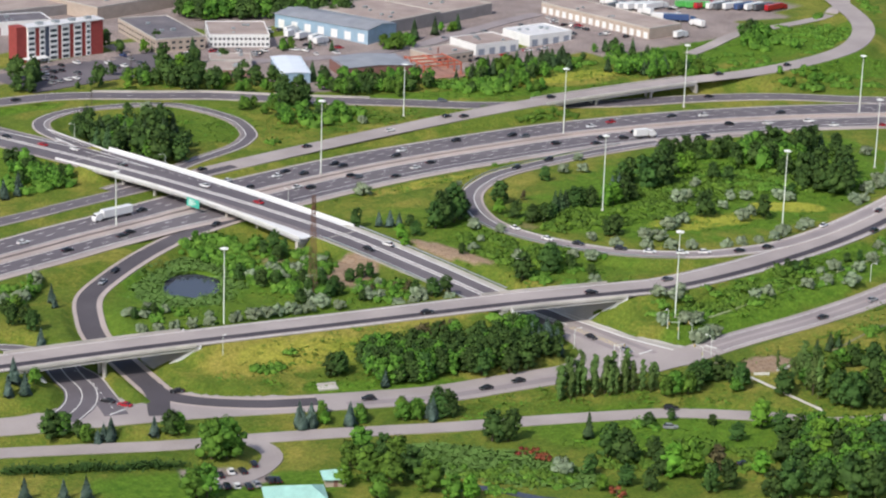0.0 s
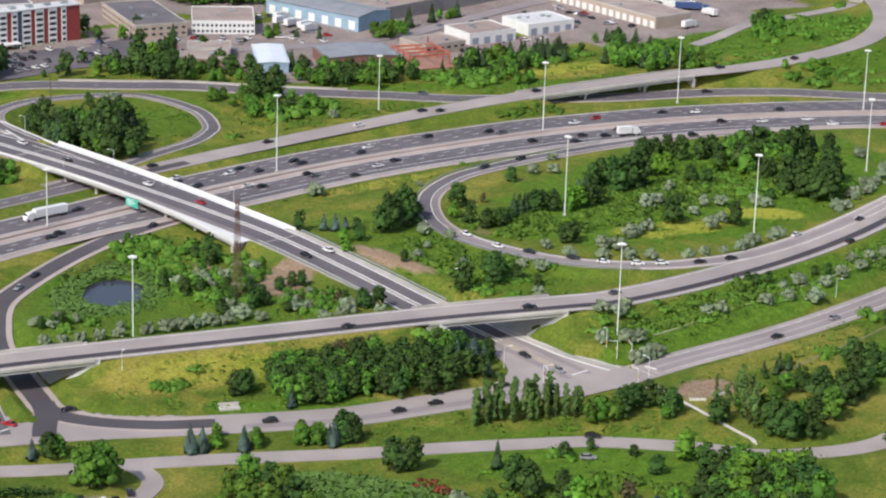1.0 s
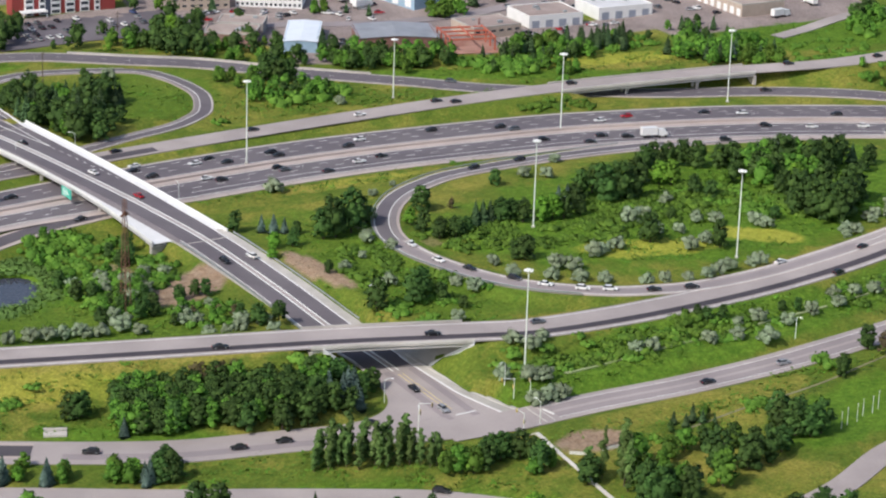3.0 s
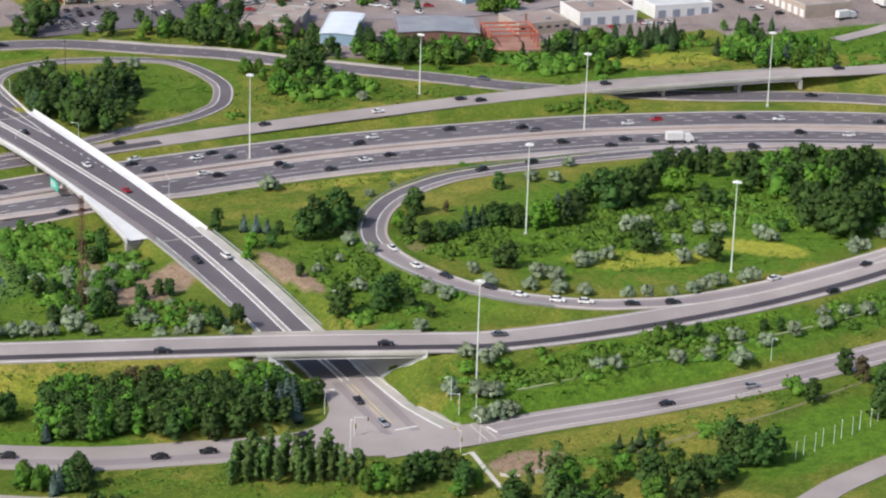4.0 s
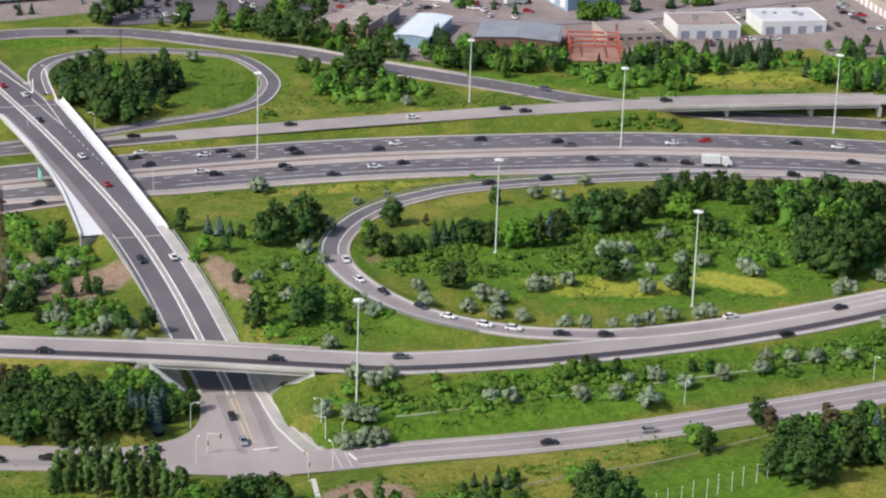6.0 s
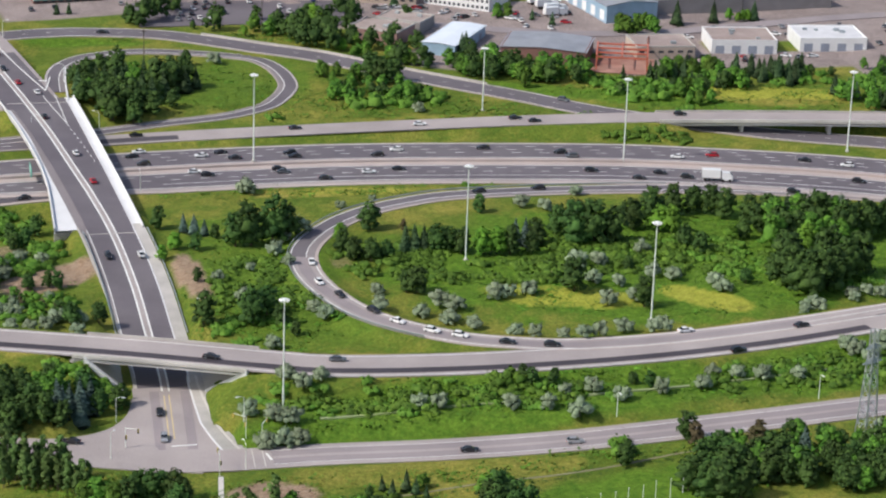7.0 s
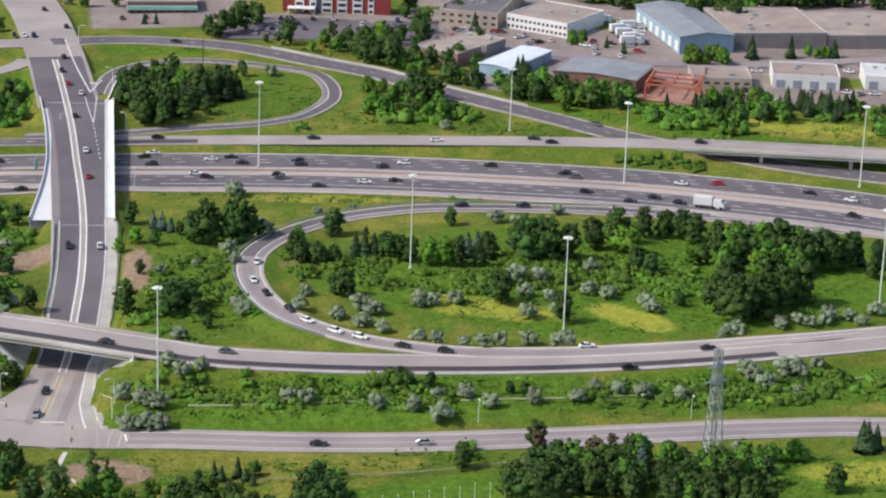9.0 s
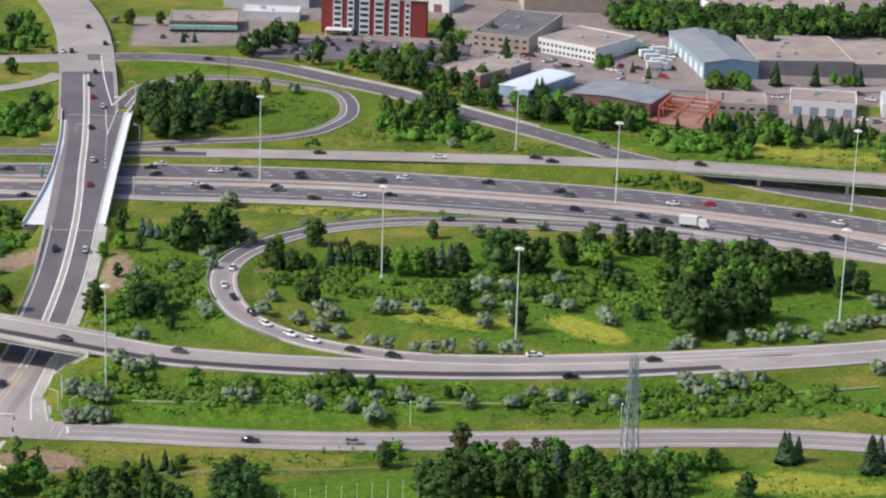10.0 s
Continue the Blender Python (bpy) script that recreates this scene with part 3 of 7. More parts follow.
# West of the overpass both carriageways are narrower: the ramps have left them.
north_edge = np.interp(fx, [-200, -120], [18.6, 21.2])
south_edge = np.interp(fx, [-230, -190, -125], [-14.4, -14.0, -20.4])
ribbon("road_freeway", fw, south_edge - 4.6, north_edge + 1.2, SHOULDER, 0.03)
ribbon("road_freeway_hard_shoulder", fw, south_edge - 2.2, south_edge, ASPHALT_PALE, 0.05)
ribbon("road_freeway_south_lanes", fw, south_edge, -4.2, ASPHALT, 0.07)
ribbon("road_freeway_north_lanes", fw, 4.2, north_edge, ASPHALT, 0.07)
ribbon("road_freeway_median", fw, -4.2, 4.2, SHOULDER, 0.06)
bar("median_barrier", fw, -0.3, 0.3, 0, 0.85, SHOULDER)
dashes("lane_marking_freeway", fw, (10.4, 14.2, -7.4, -11.4), PAINT, 3.4, 6.6, 0.32, 0.10)
dashes("lane_marking_freeway", stretch(fw, 0, -150, 500), (17.9,), PAINT, 3.4, 6.6, 0.32, 0.10)
for o in (4.7, -4.7, north_edge - 0.2, south_edge + 0.2):
    ribbon("edge_line_freeway", fw, o - 0.14, o + 0.14, PAINT, 0.10)
ribbon("edge_line_freeway", stretch(fw, 0, -125, 500), -15.94, -15.66, PAINT, 0.10)

rp = LINES["ramp"]
ribbon("road_ramp", rp, -8, 8, ASPHALT_PALE, 0.05)
ribbon("road_ramp_new_lane", stretch(rp, 0, -500, 59), -5.4, -2.0, ASPHALT_NEW, 0.09)
for o in (-7.0, 6.6):
    ribbon("edge_line_ramp", rp, o - 0.12, o + 0.12, PAINT, 0.11)
ribbon("road_ramp_seam", stretch(rp, 0, 66, 150), 2.6, 3.6, ASPHALT_DARK, 0.09)
lp = LINES["loop"]
half_way = int(len(lp) * 0.47)
ribbon("road_loop_shoulder", lp, -5.0, 4.2, SHOULDER, 0.05)
ribbon("road_loop", lp[:half_way], -4.5, 0.5, ASPHALT, 0.09)
ribbon("road_loop_hard_shoulder", lp[:half_way], 0.5, 3.2, ASPHALT_WORN, 0.08)
ribbon("road_loop_worn", lp[half_way - 1 :], -4.2, 3.2, ASPHALT_PALE, 0.08)
ribbon("road_loop_wheel_track", lp[half_way - 1 : int(len(lp) * 0.80)], -2.6, 1.2, ASPHALT_MID, 0.09)
for o in (-4.3, 0.55):
    ribbon("edge_line_loop", lp[:half_way], o - 0.15, o + 0.15, PAINT, 0.12)
for o in (-4.0, 3.0):
    ribbon("edge_line_loop", lp[half_way:], o - 0.15, o + 0.15, PAINT, 0.12)
bar("guardrail_loop", lp[int(len(lp) * 0.18) : int(len(lp) * 0.6)], -5.5, -5.3, 0.45, 0.85, STEEL)

ar = LINES["arterial"]
south, north = stretch(ar, 1, -90, 104), stretch(ar, 1, 226, 700)
flare = corner_edge(south[:, 1]) - 9.4
west_edge = np.interp(south[:, 1], [20, 32, 56, 74, 99], [8.6, 8.8, 9.6, 10.2, 10.4])
ribbon("road_arterial_south", south, -10.8 - flare, west_edge, CONCRETE, 0.05)
ribbon("road_arterial_lanes", stretch(ar, 1, -16, 106), -6.8, 7.6, ASPHALT, 0.09)
ribbon("road_arterial_shoulder", stretch(ar, 1, 30, 106), 7.6, np.interp(stretch(ar, 1, 30, 106)[:, 1], [30, 56, 74, 99], [8.0, 8.8, 9.4, 9.8]), ASPHALT_WORN, 0.07)
crossing = stretch(ar, 1, -90, -15)
flare = corner_edge(crossing[:, 1]) - 9.4
ribbon("road_arterial_junction", crossing, -8.6 - flare, 9.0, ASPHALT_PALE, 0.09)
footway = stretch(ar, 1, -63, -8)
bar("kerb_footway_junction", footway, 2.9 + np.interp(footway[:, 1], [-63, -45, -20, -8], [2.0, 1.2, 0, -0.4]) - corner_edge(footway[:, 1]), 3.4 + np.interp(footway[:, 1], [-63, -45, -20, -8], [2.0, 1.2, 0, -0.4]) - corner_edge(footway[:, 1]), -0.3, 0.24, CONCRETE_NEW)
bar("kerb_arterial_junction", footway, -corner_edge(footway[:, 1]), 0.7 - corner_edge(footway[:, 1]), -0.3, 0.25, CONCRETE_PALE)
ribbon("pavement_junction", footway, 0.7 - corner_edge(footway[:, 1]), 2.9 + np.interp(footway[:, 1], [-63, -45, -20, -8], [2.0, 1.2, 0, -0.4]) - corner_edge(footway[:, 1]), CONCRETE, 0.16)
for o in (-5.2, 3.2):
    ribbon("road_junction_wheel_track", stretch(ar, 1, -58, -16), o - 1.3, o + 1.3, ASPHALT_MID, 0.11)
for x in (-128.5, -125.8):
    bar("crossing_line", np.array([[x, -72.0, -6.0], [x + 0.8, -60.5, -6.0]]), -0.13, 0.13, 0.1, 0.3, CONCRETE_PALE)
bar("stop_line_arterial", np.array([[-147.6, -54.5, -6.3], [-141.0, -54.5, -6.3]]), -0.3, 0.3, 0.0, 0.16, PAINT)
ribbon("road_arterial_north", north, -12.5, 11, ASPHALT_PALE, 0.05)
ribbon("road_arterial_north_lanes", stretch(ar, 1, 226, 305), -11, 10, ASPHALT, 0.09)
far_ramp = LINES["far_ramp"]
ribbon("road_far_ramp", far_ramp, np.interp(far_ramp[:, 0], [-175, -140], [-4.9, -6]), np.interp(far_ramp[:, 0], [-175, -140], [4.5, 6]), ASPHALT_PALE, 0.05)
west_part = stretch(far_ramp, 0, -460, -148)
ribbon("road_far_ramp_west", west_part, -3.9, 3.6, ASPHALT, 0.09)
dashes("lane_line_far_ramp", west_part, (-0.1,), PAINT, 3.0, 6.0, 0.25, 0.12)
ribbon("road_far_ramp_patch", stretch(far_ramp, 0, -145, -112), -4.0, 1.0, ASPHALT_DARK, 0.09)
fl = stretch(LINES["far_loop"], 1, -999, 999)[3:]
ribbon("road_far_loop", fl, -4.9, 2.9, SHOULDER, 0.05)
ribbon("road_far_loop_shoulder", fl, -4.5, -2.3, ASPHALT_WORN, 0.07)
ribbon("road_far_loop_lane", fl, -2.3, 2.4, ASPHALT, 0.09)
ribbon("edge_line_far_loop", fl, -2.5, -2.2, PAINT, 0.11)
ribbon("edge_line_far_loop", fl, 2.2, 2.4, PAINT, 0.11)
fr = LINES["far_road"]
ribbon("road_far", fr, -7, 7, SHOULDER, 0.05)
ribbon("road_far_lanes", fr, -6.2, 6.2, ASPHALT, 0.09)
dashes("lane_line_far", fr, (0.0,), PAINT, 2.5, 7.0, 0.2, 0.11)
for o in (-5.9, 5.9):
    ribbon("edge_line_far", fr, o - 0.1, o + 0.1, PAINT, 0.11)
bar("guardrail_far", stretch(fr, 0, -90, 10), 6.6, 6.9, 0.0, 0.9, CONCRETE)
fe, fwst = LINES["front_east"], LINES["front_west"]
ribbon("road_front_east", fe, -6.6, 6.6, ASPHALT_PALE, 0.04)
fel = stretch(fe, 0, -124, 300)
ribbon("road_front_east_lanes", fel, -4.6, 4.2, ASPHALT_MID, 0.08)
ribbon("road_front_east_crown", fel, -0.9, 0.5, ASPHALT_PALE, 0.09)
ribbon("edge_line_front_east", fel, -4.5, -4.3, PAINT, 0.10)
ribbon("edge_line_front_east", fel, 4.0, 4.2, PAINT, 0.10)
bar("stop_line_front_east", np.array([[-123.6, -68.5, -5.75], [-124.4, -64.0, -5.75]]), -0.3, 0.3, 0.0, 0.2, PAINT)
wide = np.interp(-fwst[:, 0], [270, 288, 325, 345], [0, 9, 8, 0])
ribbon("road_front_west", fwst, -7.5 - wide, 7.5, ASPHALT_PALE, 0.04)
ribbon("road_front_west_lane", stretch(fwst, 0, -256, -175), 1.0, 4.6, ASPHALT_MID, 0.07)
slip_s = np.linspace(0, 1, len(LINES["slip"]))
ribbon("road_slip", LINES["slip"], -4.2, 4.2 + np.interp(slip_s, [0, 0.4, 0.65, 1], [0, 4.5, 6.5, 0]), ASPHALT_PALE, 0.05)
wl = LINES["west_loop"]
ribbon("road_west_loop", wl, -5.2, 5.2, SHOULDER, 0.05)
ribbon("road_west_loop_lane", wl, -3.8, 3.2, ASPHALT_DARK, 0.09)
wr = LINES["west_road"]
ribbon("road_west", wr, -5.5, 5.5, ASPHALT, 0.05)
for o in (-5.0, -0.2, 4.6):
    ribbon("lane_line_west", wr, o, o + 0.3, PAINT, 0.09)
lanes = LINES["west_lanes"]
ribbon("road_west_turn_lanes", lanes, -3.8, 3.8, ASPHALT, 0.075)
bar("kerb_west_median", lanes[:-4], 3.8, 4.3, -0.2, 0.2, CONCRETE)
dashes("lane_line_west", lanes[:-2], (0.2,), PAINT, 2.0, 2.5, 0.22, 0.11)
bar("stop_line_west", np.array([[-319.5, 12.6, -6], [-312.8, 13.6, -6]]), -0.3, 0.3, 0.0, 0.12, PAINT)
ribbon("road_west_turn", curve([(-293, 26, -6), (-298, 16, -6), (-304, 8, -6), (-308, 2, -6)]), -3.6, 3.6, ASPHALT_DARK, 0.10)
ribbon("road_west_cross", LINES["west_cross"], -7, 7, ASPHALT_PALE, 0.05)
ribbon("road_west_slip", LINES["west_slip"], -4, 4, ASPHALT_PALE, 0.05)
bank_track = curve([(-108, -52, 0), (-62, -52.5, 0), (-34, -51, 0), (-12, -50.5, 0), (18, -47, 0), (62, -38, 0), (105, -26, 0)])
bank_track[:, 2] = ground_z(bank_track[:, 0], bank_track[:, 1])
ribbon("ground_bank_track", bank_track, -0.5, 0.5, material("track_grass", (0.30, 0.35, 0.18), 0.95, 0.15, 0.15, (0.22, 0.28, 0.11), 5, 0.1), 0.4)
lot = curve([(-108, 369, 0), (-60, 367, 0), (-14, 364, 0)], 4.0)
lot[:, 2] = ground_z(lot[:, 0], lot[:, 1]) + 0.1
ribbon("parking_lot", lot, -25, 15, ASPHALT, 0.08)
ribbon("road_park", LINES["park_road"], -4, 4, ASPHALT_PALE, 0.05)
ribbon("road_drive", LINES["drive"], -3.2, 3.2, ASPHALT_PALE, 0.05)
depot_road = curve([(205, 219, 0), (226, 224, 0), (265, 235, 0), (300, 235, 0), (340, 237, 0), (378, 251, 0), (420, 290, 0)])
depot_road[:, 2] = ground_z(depot_road[:, 0], depot_road[:, 1])
ribbon("road_depot", depot_road, -3.6, 3.6, ASPHALT_PALE, 0.3)
street = curve([(0, 340, 0), (27, 331, 0), (50, 322, 0), (74, 315.5, 0), (109, 316.5, 0), (134, 322, 0), (163, 327, 0), (215, 333, 0)])
street[:, 2] = ground_z(street[:, 0], street[:, 1])
ribbon("road_works_street", street, -4.2, 4.2, ASPHALT_MID, 0.3)
walkway = curve([(-138, -76, -6), (-142, -104, -6.2), (-146, -131, -6.2)])
walkway[:, 2] = ground_z(walkway[:, 0], walkway[:, 1])
ribbon("pavement_walkway", walkway, -0.65, 0.65, CONCRETE_PALE, 0.12)


# ---- bridges ----
def column(bm, x, y, z0, z1, r=0.7):
    rod(bm, (x, y, z0), (x, y, z1), r, r, 12)


def paving(parent, slope):
    """A concrete slope under a bridge's end, down to the road below."""
    ts, fs, tn, fn = slope
    v = [ts, tn, fn, fs]
    v += [(x, y, z - 1.6) for x, y, z in v]
    f = [(0, 1, 2, 3), (7, 6, 5, 4), (0, 4, 5, 1), (1, 5, 6, 2), (2, 6, 7, 3), (3, 7, 4, 0)]
    part("slope_paving", mesh_from("slope_paving", v, f, CONCRETE), CONCRETE, parent)
    for p, q in ((ts, fs), (tn, fn)):
        seg = np.array([p, q])
        bar("wing_wall", seg, -0.5, 0.5, -1.8, 0.45, CONCRETE_NEW, parent)


def bridge(name, line, right, left, label, piers=(), abutments=(), thick=1.5, rail=0.75):
    """A bridge of deck, two parapets, columns under cross beams, and end walls, along a line."""
    top = thing(name, (0, 0, 0), 0, label, "bridge")
    bar("deck", line, right - 0.3, left + 0.3, -thick * 0.45, 0.0, CONCRETE, top)
    bar("web", line, right + 0.9, left - 0.9, -thick * 0.7, -thick * 0.45, CONCRETE, top)
    # Paler girder and right-hand parapet: brightness of the south face put into colour.
    bar("girder", line, right + 0.1, left - 0.1, -thick * 1.12, -thick * 0.7, CONCRETE_PALE, top)
    for o, mat in ((right - 0.25, CONCRETE_PALE), (left - 0.05, CONCRETE)):
        bar("parapet", line, o, o + 0.3, 0.0, rail, mat, top)
    side = across(line)
    for s, low in piers:
        i = int(np.clip(s * (len(line) - 1), 0, len(line) - 1))
        c, nrm = line[i], side[i]
        for f in (0.18, 0.5, 0.82):
            o = right + (left - right) * f
            bm = bmesh.new()
            column(bm, c[0] + nrm[0] * o, c[1] + nrm[1] * o, low, c[2] - thick)
            part("column", bm, CONCRETE, top)
        bm = bmesh.new()
        a, b = c[:2] + nrm * (right + 0.6), c[:2] + nrm * (left - 0.6)
        rod(bm, (*a, c[2] - thick - 0.45), (*b, c[2] - thick - 0.45), 0.75, 0.75, 4)
        part("cross_beam", bm, CONCRETE, top)
    for i, low in abutments:
        c, nrm = line[i], side[i]
        seg = np.array([[*(c[:2] + nrm * right), c[2]], [*(c[:2] + nrm * left), c[2]]])
        bar("abutment", seg, -0.6, 0.6, low - c[2], -thick + 0.1, CONCRETE, top)
    return top


span = stretch(rp, 0, -167, -120)
near = bridge("road_bridge", span, -8, 8, "pale concrete ramp bridge over the lower road", (), ((0, -2.5), (-1, -2.5)))
paving(near, SLOPES[0])
paving(near, SLOPES[1])
span = stretch(rp, 0, -327, -270)
wide_bridge = bridge("road_bridge", span, -8, 8, "pale concrete ramp bridge with round columns over two roads", ((0.5, -6.2),), ((0, -6.5), (-1, -2.5)))
paving(wide_bridge, SLOPES[2])
paving(wide_bridge, SLOPES[3])
bridge("flyover", stretch(far_ramp, 0, 62, 152), -6, 6, "long pale concrete flyover on columns", ((0.36, 0), (0.72, -0.3)), ((0, 0.5), (-1, 0)))

# Overpass of the arterial road: straight eastern edge, curved western edge.
ov = stretch(ar, 1, 99, 240)
vy = ov[:, 1]
east_x = -136.6 + (vy - 101) * (-145 + 136.6) / (235.5 - 101)
west_x = np.interp(vy, [99, 112, 127, 140, 160, 180, 203, 222, 240], [-164.6, -164.1, -163.6, -163.4, -164.1, -165.7, -168.1, -170.6, -173.2])
lane_w = ov[:, 0] - 8.0
east, west = ov.copy(), ov.copy()
east[:, 0], west[:, 0] = east_x, west_x
overpass = thing("overpass", (0, 0, 0), 0, "long concrete overpass with new white kerb walks and dark lanes", "bridge")


def slab(name, lines, mat, lift, drop=None):
    rows = [ln + (0, 0, lift) for ln in lines]
    if drop is not None:
        rows = [lines[0] + (0, 0, drop)] + rows + [lines[-1] + (0, 0, drop), lines[0] + (0, 0, drop)]
    verts, faces = sheet(rows)
    return part(name, mesh_from(name, verts.tolist(), faces, mat), mat, overpass)


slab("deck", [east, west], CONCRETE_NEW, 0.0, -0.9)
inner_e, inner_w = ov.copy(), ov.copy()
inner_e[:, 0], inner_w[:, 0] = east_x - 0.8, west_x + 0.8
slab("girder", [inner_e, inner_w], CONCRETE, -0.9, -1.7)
le, lw = ov.copy(), ov.copy()
le[:, 0], lw[:, 0] = east_x - 3.3, np.maximum(np.interp(vy, [99, 122, 143, 166, 192, 232], [-157.0, -159.0, -161.0, -162.9, -164.8, -169.9]), west_x + 0.5)
band = ov.copy()
band[:, 0] = np.interp(vy, [99, 128, 160, 196, 232], [-154.2, -156.8, -160.0, -164.0, -169.0])
slab("carriageway", [le, band], ASPHALT, 0.08)
slab("shoulder", [band, lw], ASPHALT_WORN, 0.07)
for a, b, z in ((east_x - 3.35, east_x - 3.05, 0.25),):
    p, q = ov.copy(), ov.copy()
    p[:, 0], q[:, 0] = b, a
    slab("kerb", [p, q], CONCRETE_NEW, z, 0.0)
for name, x0, x1 in (("parapet", east_x - 0.35, east_x), ("parapet", west_x, west_x + 0.35)):
    p, q = ov.copy(), ov.copy()
    p[:, 0], q[:, 0] = x1, x0
    slab(name, [p, q], CONCRETE_NEW, 1.0, -0.95)
for y, low in ((128, -0.9), (146, -1), (166, -0.9), (187, -0.9), (205, 0)):
    i = int(np.argmin(np.abs(vy - y)))
    for f in (0.12, 0.38, 0.62, 0.88):
        bm = bmesh.new()
        column(bm, west_x[i] + (east_x[i] - west_x[i]) * f, y, low - 0.4, ov[i, 2] - 1.6, 0.65)
        part("column", bm, CONCRETE, overpass)
for y in (101, 236):
    i = int(np.argmin(np.abs(vy - y)))
    bm = bmesh.new()
    box(bm, west_x[i], east_x[i], y - 0.7, y + 0.7, ov[i, 2] - 6, ov[i, 2] - 0.95)
    part("abutment", bm, CONCRETE, overpass)
# joints across the deck and the double line in the middle of the whole road
for y in (234,):
    i = int(np.argmin(np.abs(vy - y)))
    bm = bmesh.new()
    box(bm, lw[i, 0], le[i, 0], y - 0.3, y + 0.3, ov[i, 2] + 0.04, ov[i, 2] + 0.13)
    part("joint", bm, CONCRETE, overpass)
joint_line = np.array([[-156.2, 95.2, 1.1], [-139.6, 95.2, 1.1]])
bar("road_joint", joint_line, -0.25, 0.25, 0.0, 0.16, CONCRETE)
for o in (-1.2, 0.7):
    ribbon("centre_line_arterial", stretch(ar, 1, -20, 300), o, o + 0.55, PAINT, 0.13)
ribbon("median_arterial", stretch(ar, 1, -20, 300), -0.6, 0.65, ASPHALT_PALE, 0.11)
ribbon("centre_line_arterial", stretch(ar, 1, -52, -20), -0.9, -0.55, PAINT_YELLOW, 0.12)
ribbon("centre_line_arterial", stretch(ar, 1, -52, -20), 0.5, 0.85, PAINT_YELLOW, 0.12)
ribbon("edge_line_arterial", stretch(ar, 1, -10, 100), 7.6, 7.85, PAINT, 0.13)
ribbon("kerb_arterial", stretch(ar, 1, -14, 100), -7.2, -6.8, CONCRETE_NEW, 0.22)
bar("guardrail_arterial", stretch(ar, 1, 20, 99), 9.3, 9.5, 0.4, 0.9, STEEL)
bar("guardrail_arterial", stretch(ar, 1, 20, 99), -11.2, -11.0, 0.4, 0.9, STEEL)


for name, pts in (("gore_line_north", [(-170.8, 333.7, 4.50), (-163.3, 290.8, 4.50), (-154.8, 250.0, 4.51)]), ("gore_line_nose", [(-154.8, 250.0, 4.51), (-152.8, 261.0, 4.51), (-151.6, 269.0, 4.4)]),
                  ("gore_line_left", [(-156.2, 242.6, 4.51), (-153.5, 224.0, 4.45), (-150.7, 207.1, 4.37)]), ("gore_line_loop", [(-151.9, 243.4, 4.51), (-151.2, 224.0, 4.45), (-150.7, 207.1, 4.37)])):
    half_line = 0.15 if name.endswith(("left", "loop")) else 0.25
    ribbon(name, curve(pts), -half_line, half_line, PAINT, 0.16)
bar("gore_line_bar", np.array([[-156.0, 263.8, 4.5], [-153.0, 263.8, 4.5]]), -0.5, 0.5, 0.0, 0.16, PAINT)
bar("kerb_loop_start", curve([(-147.7, 236.0, 4.45), (-147.0, 250.0, 4.4), (-146.4, 262.0, 4.3), (-144.4, 284.0, 3.8)]), -0.3, 0.3, -0.2, 0.35, CONCRETE_NEW)
dashes("merge_line", curve([(-150.7, 206.0, 4.37), (-148.2, 185.0, 4.2), (-145.2, 161.0, 3.75)]), (0.0,), PAINT, 2.2, 3.0, 0.3, 0.17)

# ---- high masts ----
def make_mast(height=30.0):
    top = thing("mast_light", (0, 0, 0), 0, "tall pale steel mast with a ring of floodlights", "mast light", "high masts of the interchange")
    bm = bmesh.new()
    rod(bm, (0, 0, 0), (0, 0, height), 0.27, 0.14, 10)
    part("pole", bm, MAST_PAINT, top)
    bm = bmesh.new()
    rod(bm, (0, 0, -0.5), (0, 0, 0.35), 0.75, 0.75, 10)
    part("footing", bm, CONCRETE, top)
    bm = bmesh.new()
    rod(bm, (0, 0, height - 0.2), (0, 0, height + 0.25), 0.75, 0.55, 12)
    part("ring", bm, LAMP_WHITE, top)
    for i in range(8):
        a = i * math.pi / 4
        bm = bmesh.new()
        c = Vector((1.0 * math.cos(a), 1.0 * math.sin(a), height - 0.1))
        rod(bm, c, c + Vector((0.3 * math.cos(a), 0.3 * math.sin(a), -0.3)), 0.25, 0.38, 8)
        part("floodlight", bm, LAMP_WHITE, top)
    return top


mast = make_mast()
MASTS = [(0, 0, 30), (-42, 57, 30.6), (-116.5, -43.7, 31.2), (-90, 170, 31), (38.4, 152, 30), (123, 153.5, 29.6), (-245, 47, 28.5), (4, 218.5, 24), (101, 29, 30), (183, 97, 27), (-202, 162, 22)]
for i, (x, y, hgt) in enumerate(MASTS):
    z = gz(x, y) + (0.6 if y in (170, 152) else 0)
    if i == 0:
        mast.location = Vector((x, y, z)) * K
    else:
        put(mast, (x, y, z), 20 * i, 1.0).scale = (1, 1, hgt / 30)

# ---- plants ----
ICO = bmesh.new()
bmesh.ops.create_icosphere(ICO, subdivisions=1, radius=1)
ICO_V = np.array([v.co[:] for v in ICO.verts])
ICO_F = [tuple(v.index for v in f.verts) for f in ICO.faces]
ICO.free()


